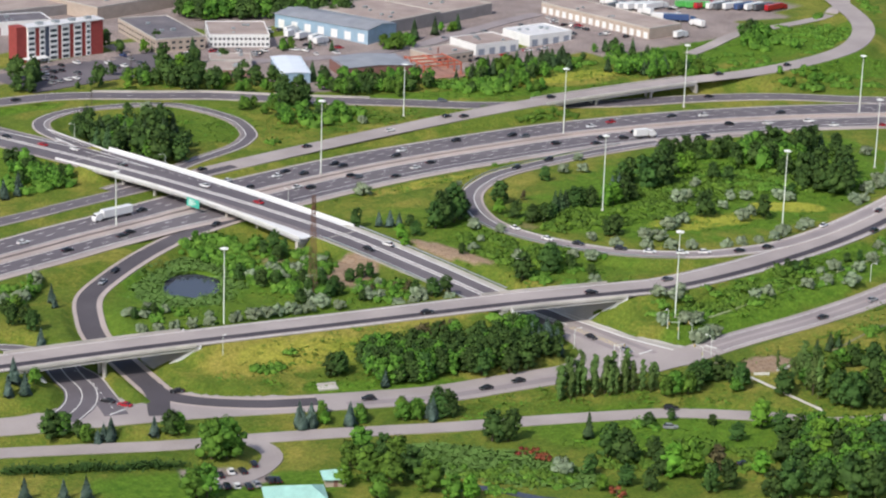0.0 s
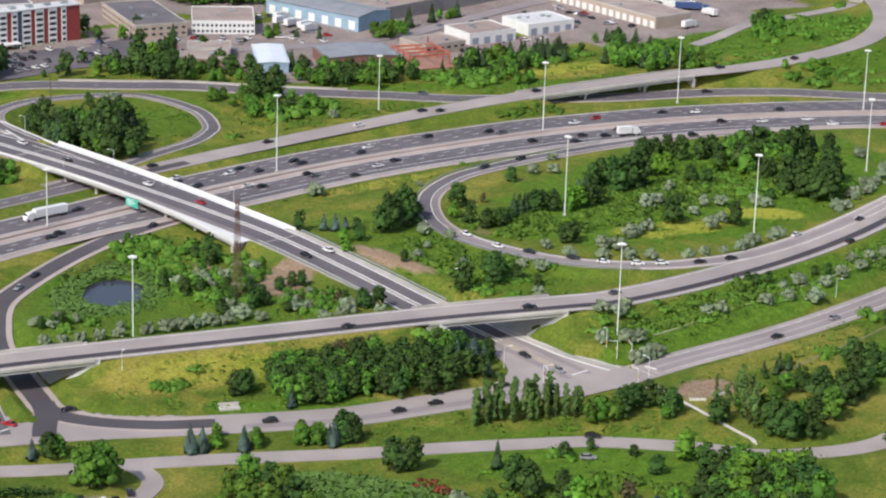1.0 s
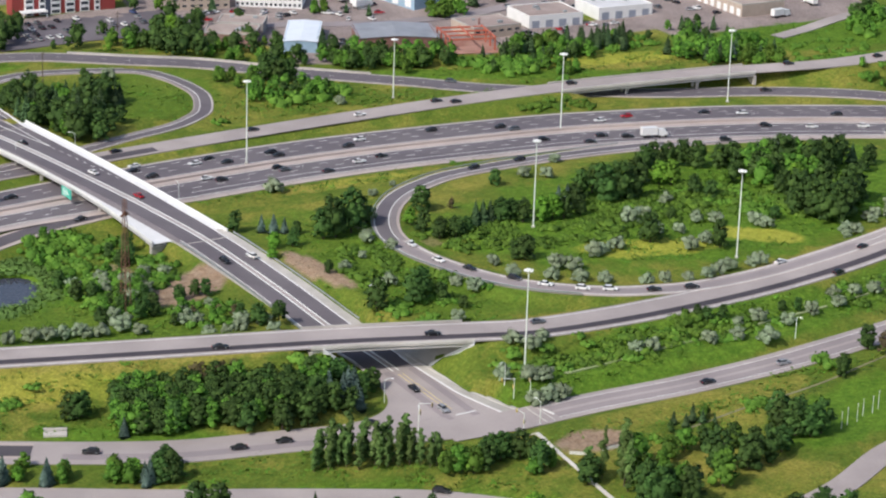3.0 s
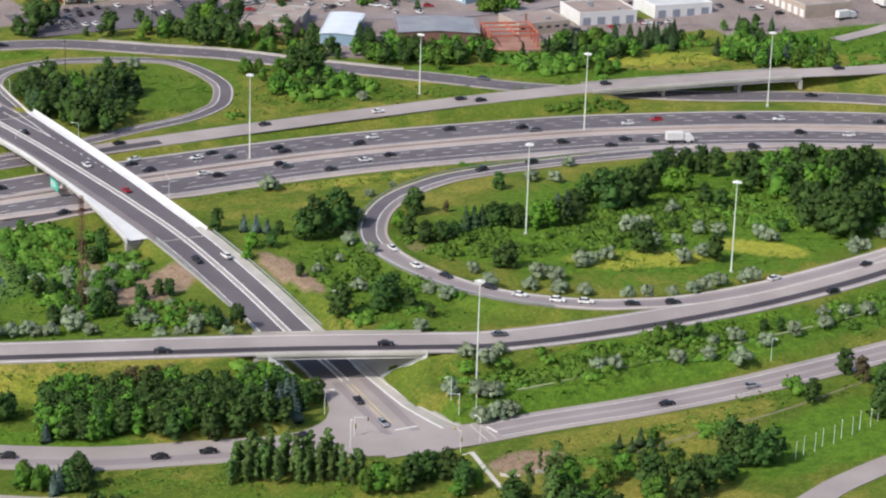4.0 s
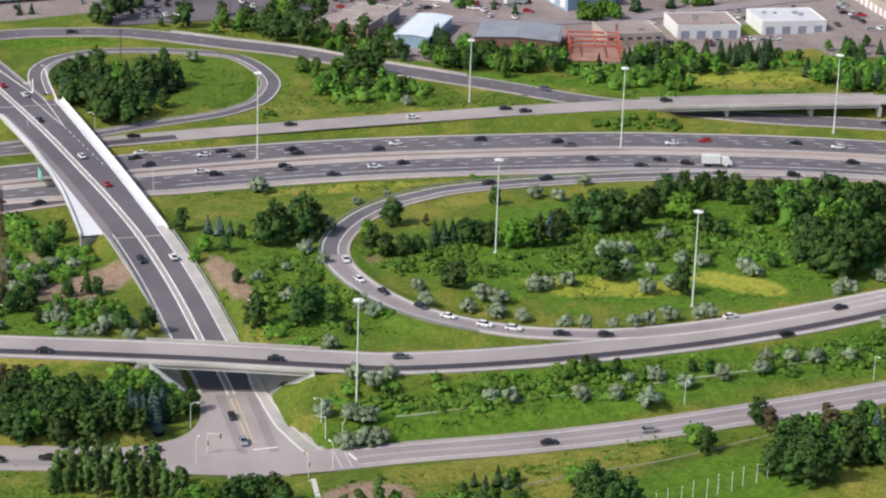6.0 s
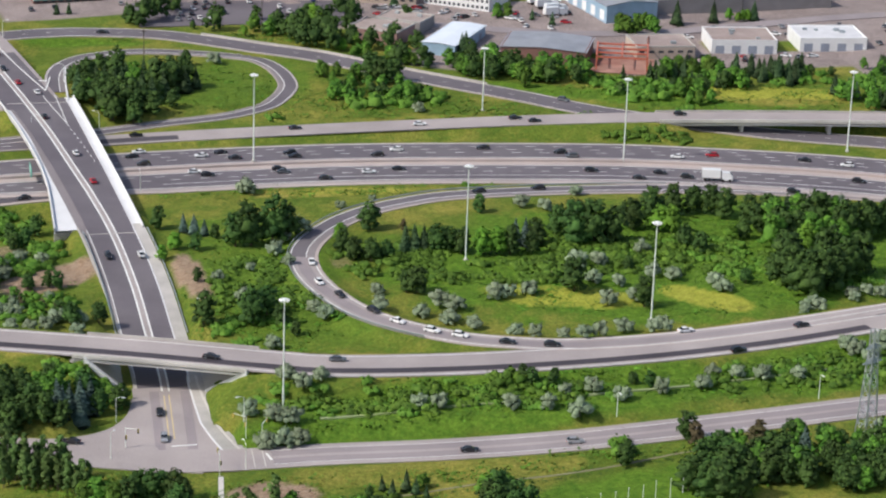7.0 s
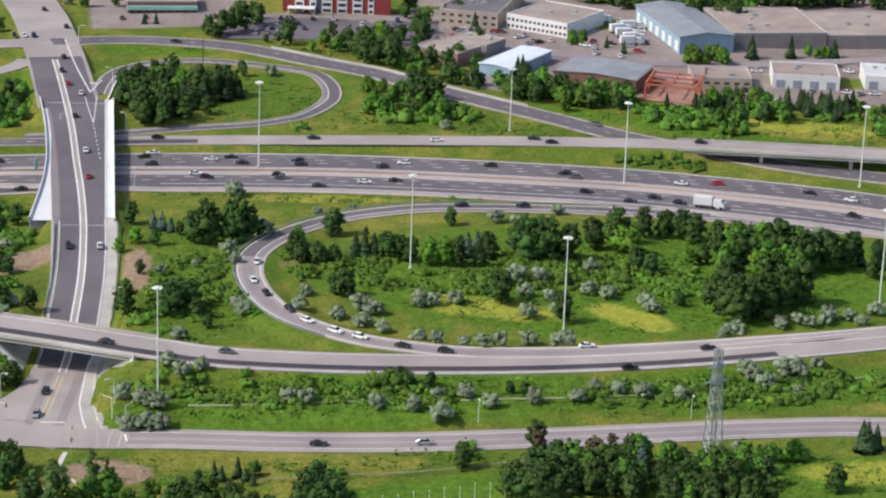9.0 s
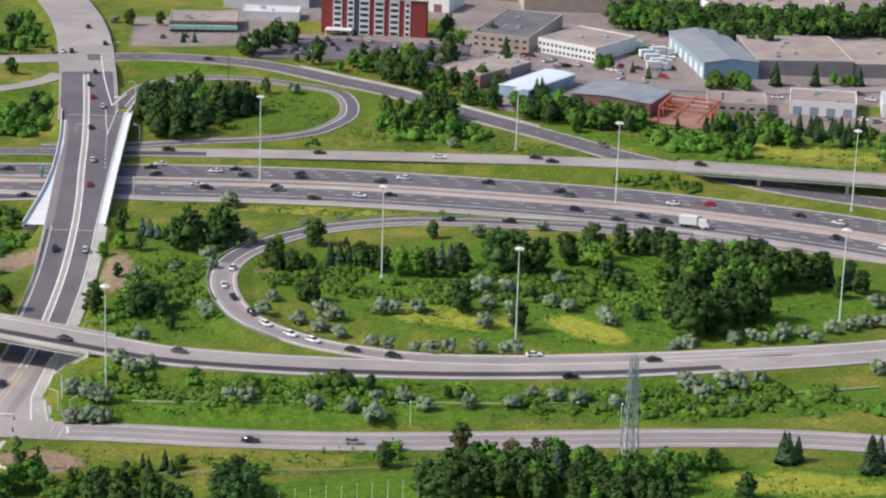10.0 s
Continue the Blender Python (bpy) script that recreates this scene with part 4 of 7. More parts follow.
class Leaves:
    """Gathers lumps of leaves and single sprays into one crown; each keeps the way in which its foliage faces."""

    def __init__(self, seed, heart=(0, 0, 2.5)):
        self.r = np.random.default_rng(seed)
        self.v, self.f, self.g, self.n = [], [], [], 0
        self.heart = np.array(heart, float)

    def add(self, v, f, facing=None):
        v = np.asarray(v, float)
        out = v - self.heart
        out /= np.linalg.norm(out, axis=1)[:, None] + 1e-9
        own = out if facing is None else np.broadcast_to(facing, v.shape)
        way = 0.55 * own + 0.33 * out + np.array((0, 0, 0.22))
        self.v.append(v)
        self.g.append(way / (np.linalg.norm(way, axis=1)[:, None] + 1e-9))
        self.f += [tuple(i + self.n for i in q) for q in f]
        self.n += len(v)

    def lump(self, c, rad, flat=0.85):
        v = ICO_V * (1 + 0.24 * self.r.standard_normal((len(ICO_V), 1)).clip(-1.4, 1.6)) * rad * (1, 1, flat)
        self.add(v + c, ICO_F, ICO_V)

    def spray(self, c, size, out):
        """A small bent leaf cluster that lies on the crown and faces outwards."""
        up = out + 0.45 * self.r.standard_normal(3)
        up /= np.linalg.norm(up) + 1e-9
        a = np.cross(up, self.r.standard_normal(3))
        a /= np.linalg.norm(a) + 1e-9
        b = np.cross(up, a)
        s, t = size * (0.7 + 0.6 * self.r.random()), size * (0.45 + 0.45 * self.r.random())
        self.add([c - a * s, c - b * t, c + a * s, c + b * t + up * t * 0.4], [(0, 1, 2, 3)], 0.6 * out + 0.4 * up)

    def shell(self, lumps, count, size):
        for _ in range(count):
            c, rad = lumps[self.r.integers(len(lumps))]
            d = self.r.standard_normal(3)
            d[2] = abs(d[2]) * 0.9 - 0.15
            d /= np.linalg.norm(d)
            self.spray(c + d * rad * (0.9 + 0.4 * self.r.random()), size, d)

    def arrays(self):
        v, g = np.concatenate(self.v), np.concatenate(self.g)
        made = []
        for n in (3, 4):
            f = np.array([q for q in self.f if len(q) == n], int).reshape(-1, n)
            side = np.cross(v[f[:, 1]] - v[f[:, 0]], v[f[:, n - 1]] - v[f[:, 0]])
            turned = (side * g[f].mean(1)).sum(1) < 0
            f[turned] = f[turned][:, ::-1]
            made.append(f)
        return v, *made, g


def mesh_fast(name, v, tris, quads, facing, mat):
    """A mesh from arrays of triangles and quads, shaded by the way the foliage faces."""
    me = bpy.data.meshes.new(name)
    me.vertices.add(len(v))
    me.vertices.foreach_set("co", (np.asarray(v) * K).astype(np.float32).ravel())
    loops = np.concatenate([tris.ravel(), quads.ravel()])
    sizes = np.concatenate([np.full(len(tris), 3), np.full(len(quads), 4)])
    me.loops.add(len(loops))
    me.loops.foreach_set("vertex_index", loops.astype(np.int32))
    me.polygons.add(len(sizes))
    me.polygons.foreach_set("loop_start", np.r_[0, np.cumsum(sizes)[:-1]].astype(np.int32))
    me.polygons.foreach_set("loop_total", sizes.astype(np.int32))
    me.polygons.foreach_set("use_smooth", np.ones(len(sizes), bool))
    me.update(calc_edges=True)
    me.attributes.new("custom_normal", "FLOAT_VECTOR", "POINT").data.foreach_set("vector", facing.astype(np.float32).ravel())
    me.materials.append(mat)
    return me


def trunk_mesh(h, r, limbs, seed, spread):
    rr = random.Random(seed)
    bm = bmesh.new()
    rod(bm, (0, 0, -0.4), (0.05, 0, h * 0.5), r, r * 0.6, 7)
    rod(bm, (0.05, 0, h * 0.48), (0.1, 0.1, h * 0.85), r * 0.6, r * 0.15, 6)
    for i in range(limbs):
        a = i * 2.4 + rr.random()
        z = h * (0.3 + 0.35 * rr.random())
        rod(bm, (0.04, 0, z), (spread * math.cos(a), spread * math.sin(a), z + h * 0.22), r * 0.4, r * 0.1, 5)
    return bm


def broad_crown(seed, h=8.0, width=3.35, lumps=36, sprays=430, low=0.14):
    g = Leaves(seed, (0, 0, h * 0.36))
    made = []
    lean = 0.35 * g.r.standard_normal(2)
    for i in range(lumps):
        u = (i + 0.5) / lumps
        z = h * (low + (0.95 - low) * u)
        belt = math.sin(math.pi * min(1, 0.24 + 0.72 * u)) ** 0.65
        a = i * 2.4 + g.r.random() * 1.1
        rad = width * belt * (0.22 + 0.66 * g.r.random() ** 0.8)
        c = np.array([rad * math.cos(a) + lean[0] * u, rad * math.sin(a) + lean[1] * u, z + 0.25 * g.r.standard_normal()])
        size = width * (0.15 + 0.19 * g.r.random()) * (0.8 + 0.3 * belt)
        g.lump(c, size * 0.9)
        made.append((c, size))
    g.lump(np.array([0, 0, h * 0.52]), width * 0.6, 1.1)
    g.shell(made, sprays, 0.36)
    return g.arrays()


def shrub_crown(seed, h=4.0, width=2.1, lumps=22, sprays=330):
    g = Leaves(seed, (0, 0, 0.6))
    made = []
    for i in range(lumps):
        a = i * 2.4 + g.r.random()
        d = width * 0.75 * math.sqrt((i + 0.3) / lumps)
        z = h * (0.13 + 0.62 * g.r.random() * (1 - 0.45 * d / width))
        c = np.array([d * math.cos(a), d * math.sin(a), z])
        size = h * (0.10 + 0.10 * g.r.random())
        g.lump(c, size * 0.9, 0.95)
        made.append((c, size))
    g.shell(made, sprays, 0.23)
    return g.arrays()


def conifer_crown(seed, h=8.0, width=2.0, tiers=11, dense=10):
    g = Leaves(seed, (0, 0, 1.5))
    for k in range(tiers):
        u = k / (tiers - 1)
        z = h * (0.08 + 0.9 * u)
        rad = width * (1 - u) ** 0.85 + 0.12
        n = max(5, int(dense * (1 - 0.5 * u)))
        for i in range(n):
            a = 2 * math.pi * (i + g.r.random() * 0.7) / n + k
            r = rad * (0.75 + 0.45 * g.r.random())
            d, s = np.array([math.cos(a), math.sin(a), 0]), np.array([-math.sin(a), math.cos(a), 0])
            tip, base = d * r + (0, 0, z - r * 0.35), d * 0.08 + (0, 0, z + h * 0.05)
            mid = (tip + base) / 2 + (0, 0, 0.1)
            w = r * (0.30 + 0.15 * g.r.random()) + 0.1
            g.add([base, mid + s * w, tip, mid - s * w - (0, 0, 0.15)], [(0, 1, 2, 3)])
            g.add([base + (0, 0, 0.2), mid + (0, 0, 0.35), tip * 0.9 + (0, 0, z * 0.1), mid - (0, 0, 0.3)], [(0, 1, 2, 3)])
    for u in (0.2, 0.38, 0.55, 0.7):
        g.lump(np.array([0, 0, h * u]), width * (1 - u) * 0.62 + 0.1, 1.3)
    return g.arrays()


def poplar_crown(seed, h=10.0, width=0.72):
    g = Leaves(seed, (0, 0, 3.5))
    made = []
    for i in range(13):
        u = i / 12
        c = np.array([0.35 * g.r.standard_normal(), 0.3 * g.r.standard_normal(), h * (0.14 + 0.78 * u)])
        size = width * (0.5 + 0.5 * math.sin(math.pi * (0.15 + 0.75 * u)))
        g.lump(c, size * 0.68, 1.7)
        made.append((c, size))
    g.shell(made, 460, 0.27)
    return g.arrays()


PLANTS = {
    "G": ("tree", "broad green leafy tree in roadside grass", "tree", LEAF_GREEN, 6, lambda s: broad_crown(s), 8.0, 0.24),
    "B": ("tree", "bright green leafy tree in roadside grass", "tree", LEAF_BRIGHT, 2, lambda s: broad_crown(s, width=3.1), 8.0, 0.22),
    "D": ("tree", "dark green dense rounded tree in grass", "tree", LEAF_DARK, 3, lambda s: broad_crown(s, width=3.15, low=0.12), 8.0, 0.24),
    "W": ("tree", "thin brownish half-bare tree among green ones", "tree", LEAF_BROWN, 2, lambda s: broad_crown(s, width=2.6, lumps=16, sprays=300), 8.0, 0.2),
    "O": ("shrub", "silvery grey-green shrub on the grassy bank", "shrub", LEAF_OLIVE, 4, lambda s: shrub_crown(s), 4.0, 0.12),
    "R": ("shrub", "low shrub with dark red leaves", "shrub", LEAF_RED, 1, lambda s: shrub_crown(s, 3.0, 2.0, 7, 160), 3.0, 0.1),
    "S": ("spruce", "blue-green conical spruce in the grass", "spruce tree", LEAF_SPRUCE, 3, lambda s: conifer_crown(s, width=2.5, dense=13), 8.0, 0.16),
    "C": ("conifer", "dark green pointed conifer", "conifer", LEAF_CONIFER, 2, lambda s: conifer_crown(s, width=2.4, dense=13), 8.0, 0.16),
    "P": ("poplar", "slender upright poplar in a roadside row", "poplar tree", LEAF_POPLAR, 4, lambda s: poplar_crown(s), 9.0, 0.14),
}
KIND, USED = {}, {}
for key, (name, label, cat, mat, count, crown, tall, girth) in PLANTS.items():
    KIND[key] = []
    for s in range(count):
        v, tri, quad, facing = crown(100 * ord(key) + s)
        crown_me = mesh_fast("crown", v, tri, quad, facing, mat)
        trunk_me = mesh_bm("trunk", trunk_mesh(tall * 0.9, girth, 0 if key in "SCP" else 4, s, tall * 0.18), BARK)
        KIND[key].append((crown_me, trunk_me, v, tri, quad, facing))
LITE = [broad_crown(700 + s, lumps=26, sprays=240) for s in range(4)]


def plant(key, x, y, height, z=None):
    """A plant of one kind with its foot on the ground."""
    name, label, cat, mat, count, crown, tall, girth = PLANTS[key]
    crown_me, trunk_me = KIND[key][rng.randrange(count)][:2]
    top = thing(name, (x, y, gz(x, y) if z is None else z), rng.random() * 360, label, cat)
    if key == "P":
        height *= rng.uniform(0.95, 1.4)
    s = (min(height * 1.18, max(height, 5.6)) if key == "O" else height) / tall
    top.scale = (s * rng.uniform(0.9, 1.15), s * rng.uniform(0.9, 1.15), s * rng.uniform(0.94, 1.06))
    for nm, me in (("trunk", trunk_me), ("crown", crown_me)):
        new(nm, me).parent = top
    return top


def on_soil(x, y):
    if pond_r(x, y) < 1.6:
        return True
    for cx, cy, rx, ry, turn, a in SOIL:
        c, s = math.cos(radians(turn)), math.sin(radians(turn))
        if (((x - cx) * c + (y - cy) * s) / rx) ** 2 + ((-(x - cx) * s + (y - cy) * c) / ry) ** 2 < 1.1:
            return True
    return False


def on_road(x, y, more=1.2):
    if 97 < y < 240 and -169 < x < -135:
        return True
    for key, ln in LINES.items():
        if ((ln[:, 0] - x) ** 2 + (ln[:, 1] - y) ** 2).min() < (HALF[key] + more) ** 2:
            return True
    return False


# Single plants of the plan: x, y, height.
SILVER_SHRUBS_1 = [(-298, 67, 5), (-270, 60, 4), (-265, 57, 4), (-263, 24, 4), (-259, 56, 4), (-253, 54, 4), (-247, -111, 6.4), (-247, 52, 4), (-238, 49, 5), (-232, 47, 5), (-227, 46, 5), (-222, 46, 5), (-217, 45, 5), (-215, 44, 4), (-211, 42, 5), (-204, 43, 6), (-204, 47, 4), (-200, 38, 4), (-200, 48, 4), (-194, -1, 5), (-194, 75, 5), (-191, 81, 4.5), (-190, -2, 5), (-190, 86, 5), (-185, -3, 5), (-183, 26, 4), (-183, 69, 5), (-178, 24, 4), (-175, 408, 4), (-173, 25, 5)]
SILVER_SHRUBS_2 = [(-170, 30, 5), (-170, 81, 4), (-165, 19, 4), (-164, 28, 5), (-126, -46, 5), (-124, -60, 6), (-123, 43, 5.4), (-120, -51, 6), (-120, -29, 4.5), (-120, 52, 3.6), (-119, -60, 6.5), (-116, -53, 5), (-115, -60, 5), (-115, 33, 5.3), (-114, -34, 5), (-112, -2, 4.8), (-110, -38, 5), (-109, 59, 2.9), (-105, -36, 4), (-99, -19, 4.4), (-99, 72, 4.7), (-98, 136, 7.2), (-97, 60, 4.1), (-96, 23, 3.9), (-94, 16, 4.9), (-94, 85, 3.4), (-92, -36, 4), (-88, 90, 6.9), (-86, 291, 6), (-83, -37, 4)]
SILVER_SHRUBS_3 = [(-81, -51, 4), (-77, 19, 5), (-76, -52, 5), (-75, 33, 4), (-70, 115, 3.2), (-66, 13, 5.4), (-59, 7, 5.3), (-59, 20, 6.3), (-58, 121, 2.4), (-57, -56, 5), (-55, 16, 6.3), (-53, 2, 4.4), (-47, -57, 5), (-43, -12, 4.9), (-41, 24, 6.4), (-40, -63, 7), (-40, -49, 3.5), (-38, -15, 5.3), (-37, 24, 4.6), (-32, -49, 4.5), (-30, -17, 3.5), (-30, 26, 5.5), (-26, -56, 4.5), (-25, -20, 3.9), (-20, -19, 4.9), (-20, 220, 4), (-14, -53, 5), (-11, -9, 5.4), (-11, 107, 5.1), (-10, 45, 7.6)]
SILVER_SHRUBS_4 = [(-9, 13, 6.3), (-8, 33, 4.7), (-4, 102, 4.5), (-3, -17, 5), (-2, -52, 4.5), (-2, 47, 5.7), (-1, 29, 3.8), (0, -17, 4.7), (0, 16, 5.9), (4, -43, 4), (10, -46, 4), (11, 118, 4.1), (12, 36, 4.6), (15, 57, 5.5), (17, -48, 5), (17, 32, 4.6), (27, -49, 4.5), (28, 24, 5.3), (29, 19, 4.7), (37, -83, 3.2), (38, -92, 2.9), (47, -7, 3.7), (48, -32, 5), (50, -34, 6), (52, -6, 5.6), (53, -39, 5), (60, -31, 7), (61, -44, 3), (63, -31, 7), (70, -26, 4)]
SILVER_SHRUBS_5 = [(106, -15, 5)]
GREEN_TREES_1 = [(-343, -58, 10.2), (-343, 12, 7), (-342, 6, 7), (-340, -59, 9.4), (-338, 0, 6), (-328, 40, 6), (-320, -37, 12.4), (-318, -15, 5), (-316, -39, 13.3), (-315, -17, 5), (-314, -39, 10.7), (-314, -14, 7.3), (-302, -90, 8.6), (-294, -77, 10.5), (-292, -84, 10.4), (-292, -67, 8.8), (-286, -104, 8.6), (-286, -95, 10.4), (-284, 111, 5), (-280, -59, 9), (-278, -72, 8.9), (-268, -28, 4.5), (-263, -41, 5), (-262, -40, 5.2), (-261, -38, 5), (-251, -47, 6), (-250, -46, 6.5), (-250, -45, 7), (-248, -50, 6), (-246, -48, 6.2)]
GREEN_TREES_2 = [(-246, -48, 6.5), (-245, -7, 8), (-243, -78, 10), (-243, -8, 8), (-241, -116, 7.1), (-241, -7, 8), (-240, -53, 7.5), (-240, -49, 7), (-239, -129, 7), (-239, -81, 10), (-239, -54, 6), (-237, -136, 7), (-237, -54, 8.4), (-237, -53, 7), (-236, -47, 7), (-231, -11, 9), (-227, -19, 9), (-226, 7, 9), (-223, -27, 9), (-217, -150, 8.8), (-216, -27, 8.5), (-215, 379, 9), (-213, -163, 8.8), (-211, 346, 8), (-209, -166, 12.3), (-207, -32, 9), (-207, 51, 6), (-207, 419, 8), (-205, -36, 9), (-204, 305, 7)]
GREEN_TREES_3 = [(-203, -172, 12.3), (-203, 76, 7), (-203, 89, 6), (-202, -11, 9), (-201, 82, 4), (-199, 73, 6), (-198, 64, 5), (-197, -178, 13.2), (-197, -101, 5.2), (-196, -40, 9), (-196, 59, 6), (-195, -7, 9), (-194, 50, 7), (-192, -42, 9), (-191, -183, 14), (-191, -21, 9), (-191, 67, 6), (-189, -148, 10.9), (-189, 50, 5), (-189, 217, 6), (-188, -41, 9), (-188, 40, 4), (-187, -102, 3.8), (-187, 55, 6), (-186, -157, 10.9), (-186, 62, 6), (-186, 255, 7), (-185, -127, 6.5), (-182, -4, 9), (-182, 71, 5)]
GREEN_TREES_4 = [(-181, -162, 11.8), (-181, -34, 9), (-180, -113, 3.8), (-179, -15, 9), (-179, 225, 6), (-178, 104, 6), (-177, -147, 8.3), (-177, 97, 6), (-176, 59, 5), (-174, 98, 7), (-173, -164, 11.9), (-171, -133, 7.5), (-171, -15, 8), (-170, 108, 7), (-169, -168, 12.8), (-169, 32, 6), (-168, -149, 7.4), (-168, -137, 7.5), (-167, -22, 8), (-167, 100, 7), (-166, -155, 8.3), (-166, 27, 7), (-165, -141, 6.5), (-164, -30, 8), (-161, -19, 6), (-159, -158, 8.4), (-158, -26, 7), (-158, 28, 6), (-154, 404, 7), (-152, -101, 8.7)]
GREEN_TREES_5 = [(-146, 206, 10.6), (-145, -114, 8.7), (-139, 254, 9), (-138, -130, 11.6), (-138, 214, 11.8), (-137, -135, 12.5), (-137, 273, 9.1), (-135, 231, 13.2), (-133, 221, 13), (-132, 104, 7.7), (-131, -138, 11.6), (-129, 18, 10.1), (-126, 218, 10.8), (-125, 229, 13.2), (-123, 80, 5.6), (-118, 226, 9.9), (-115, 17, 11.4), (-112, 352, 5), (-112, 352, 8.3), (-110, 22, 8.8), (-110, 233, 7.7), (-109, -123, 11), (-109, 346, 6.9), (-108, 252, 12.4), (-107, 14, 6.1), (-107, 264, 11.4), (-106, 350, 11.6), (-104, -97, 3.4), (-104, 7, 4.3), (-103, -111, 6.8)]
GREEN_TREES_6 = [(-101, 339, 13.2), (-100, 357, 11.7), (-99, 371, 11.2), (-97, 290, 6.5), (-96, -113, 6.8), (-91, 368, 9.9), (-90, -116, 6), (-88, 339, 3.8), (-79, 70, 7.9), (-78, -112, 8.5), (-76, 63, 7.9), (-74, -108, 10.1), (-71, 61, 7.9), (-70, -112, 8.5), (-69, -120, 9.9), (-66, 33, 6.4), (-66, 62, 6.6), (-65, 91, 9.3), (-63, 32, 8.2), (-60, -43, 7.5), (-60, 327, 5), (-54, 333, 8.9), (-53, 326, 7), (-50, -41, 4), (-49, 66, 9.5), (-48, -43, 5), (-47, 311, 9.7), (-47, 321, 12.6), (-45, 66, 8.6), (-43, 309, 9.9)]
GREEN_TREES_7 = [(-42, -43, 4.5), (-42, 63, 7.6), (-41, 336, 11.5), (-37, 305, 10.6), (-37, 319, 13.8), (-36, -92, 6.8), (-35, -80, 5.1), (-34, 294, 9.7), (-34, 316, 11.2), (-28, 288, 9.7), (-27, 60, 9.2), (-27, 312, 8.7), (-27, 386, 7.3), (-26, 103, 6.4), (-25, -109, 9.6), (-24, 402, 9.4), (-23, 283, 11), (-23, 334, 12.8), (-22, -114, 11.1), (-21, 304, 9.9), (-20, -46, 4), (-20, 60, 6.7), (-18, -117, 12.7), (-18, -101, 9.4), (-16, -81, 8), (-16, -49, 4.5), (-14, -117, 11.2), (-14, 281, 9.7), (-14, 300, 9.9), (-12, -94, 8.2)]
GREEN_TREES_8 = [(-11, -108, 9.3), (-9, -94, 7.1), (-9, 315, 8.7), (-5, 279, 8.3), (-4, -110, 9.2), (-4, 387, 8.5), (-3, 67, 13.7), (0, 80, 9.9), (1, -97, 7.8), (1, 10, 9.2), (2, 66, 14), (4, -110, 9.2), (10, -93, 7.9), (14, -107, 8.5), (16, 285, 8.5), (18, -92, 7.1), (20, -107, 7.7), (30, 60, 7.9), (34, 55, 6.9), (35, -102, 7), (38, 25, 4.8), (40, -105, 7.8), (48, 27, 8.7), (52, 15, 14), (52, 21, 14), (52, 65, 7), (54, 11, 14), (54, 31, 13.6), (57, 44, 9.9), (58, -110, 7)]
GREEN_TREES_9 = [(66, 82, 9.3), (74, 70, 12.3), (77, 66, 14), (82, 67, 12.3), (83, 57, 14), (92, 60, 13.3), (98, 62, 12.4)]
POPLARS_1 = [(-203, -69, 7), (-201, -68, 8), (-199, -70, 8), (-199, -65, 8), (-197, -68, 9), (-196, -70, 8), (-194, -71, 9), (-194, -68, 9), (-194, -64, 9), (-192, -74, 8), (-191, -67, 9.5), (-189, -71, 9), (-188, -70, 9), (-187, -76, 8), (-187, -74, 9), (-185, -77, 8), (-184, -73, 8.5), (-182, -78, 9), (-182, -73, 10), (-180, -76, 9), (-179, -79, 8), (-178, -75, 9), (-177, -81, 8), (-177, -77, 8), (-175, -83, 8), (-173, -83, 7), (-144, -112, 9), (-140, -113, 8), (-139, -123, 12.6), (-138, -120, 14)]
POPLARS_2 = [(-136, -116, 11.7), (-130, -110, 10), (-129, -107, 8), (-127, -97, 6), (-125, -105, 7)]
DARK_TREES_1 = [(-346, 7, 9.1), (-342, 6, 7.3), (-339, 3, 5.4), (-335, 47, 8), (-316, -13, 8.2), (-297, 96, 7), (-295, 87, 7), (-293, 94, 7), (-293, 105, 6), (-284, -85, 10.5), (-279, -68, 8), (-262, 74, 4), (-258, 73, 4.5), (-255, 72, 4.5), (-226, -117, 9.9), (-226, -110, 10.8), (-224, -148, 8.8), (-224, -130, 8), (-215, -119, 7.2), (-196, -160, 10.7), (-183, -173, 10.8), (-170, 60, 5), (-168, 403, 8), (-167, 58, 5.5), (-146, 216, 8.6), (-132, 213, 11.9), (-131, 280, 9.2), (-126, 52, 4.3), (-125, 282, 10.4), (-115, 91, 4.8)]
DARK_TREES_2 = [(-113, 254, 13.5), (-110, 82, 11.3), (-105, 82, 13.3), (-103, 259, 12.5), (-98, 84, 13.7), (-94, 380, 8), (-92, 87, 11.5), (-82, 326, 11), (-79, 335, 11.5), (-76, -117, 10.7), (-73, -120, 10), (-60, 350, 6.5), (-49, 318, 9.7), (-31, 345, 7.7), (-23, 359, 10.1), (-21, -113, 7.7), (-17, 68, 8.7), (-16, 26, 10.8), (-13, -80, 8), (-12, -103, 9.7), (-12, 264, 10.7), (-7, 78, 9.9), (-5, 257, 9.5), (-5, 267, 9.7), (-3, 261, 8.3), (-2, 301, 8.6), (2, 343, 7.3), (6, 42, 4.8), (8, 67, 12.8), (19, 79, 11)]
DARK_TREES_3 = [(27, 85, 12.1), (37, 92, 10.2), (44, 93, 9.3), (49, 91, 9.9), (53, 86, 10.3), (57, -110, 7), (59, 81, 9.2), (62, 17, 14), (66, 33, 13.8), (70, 23, 14), (76, 26, 14)]
BROWN_TREES_1 = [(-209, -139, 9), (-197, 320, 6), (-179, 44, 4), (-173, 38, 5), (-169, 36, 5), (-55, 88, 4.3), (-16, -89, 9), (-2, -96, 9.9), (-2, -78, 5.2), (4, -81, 4.8), (5, -77, 6)]
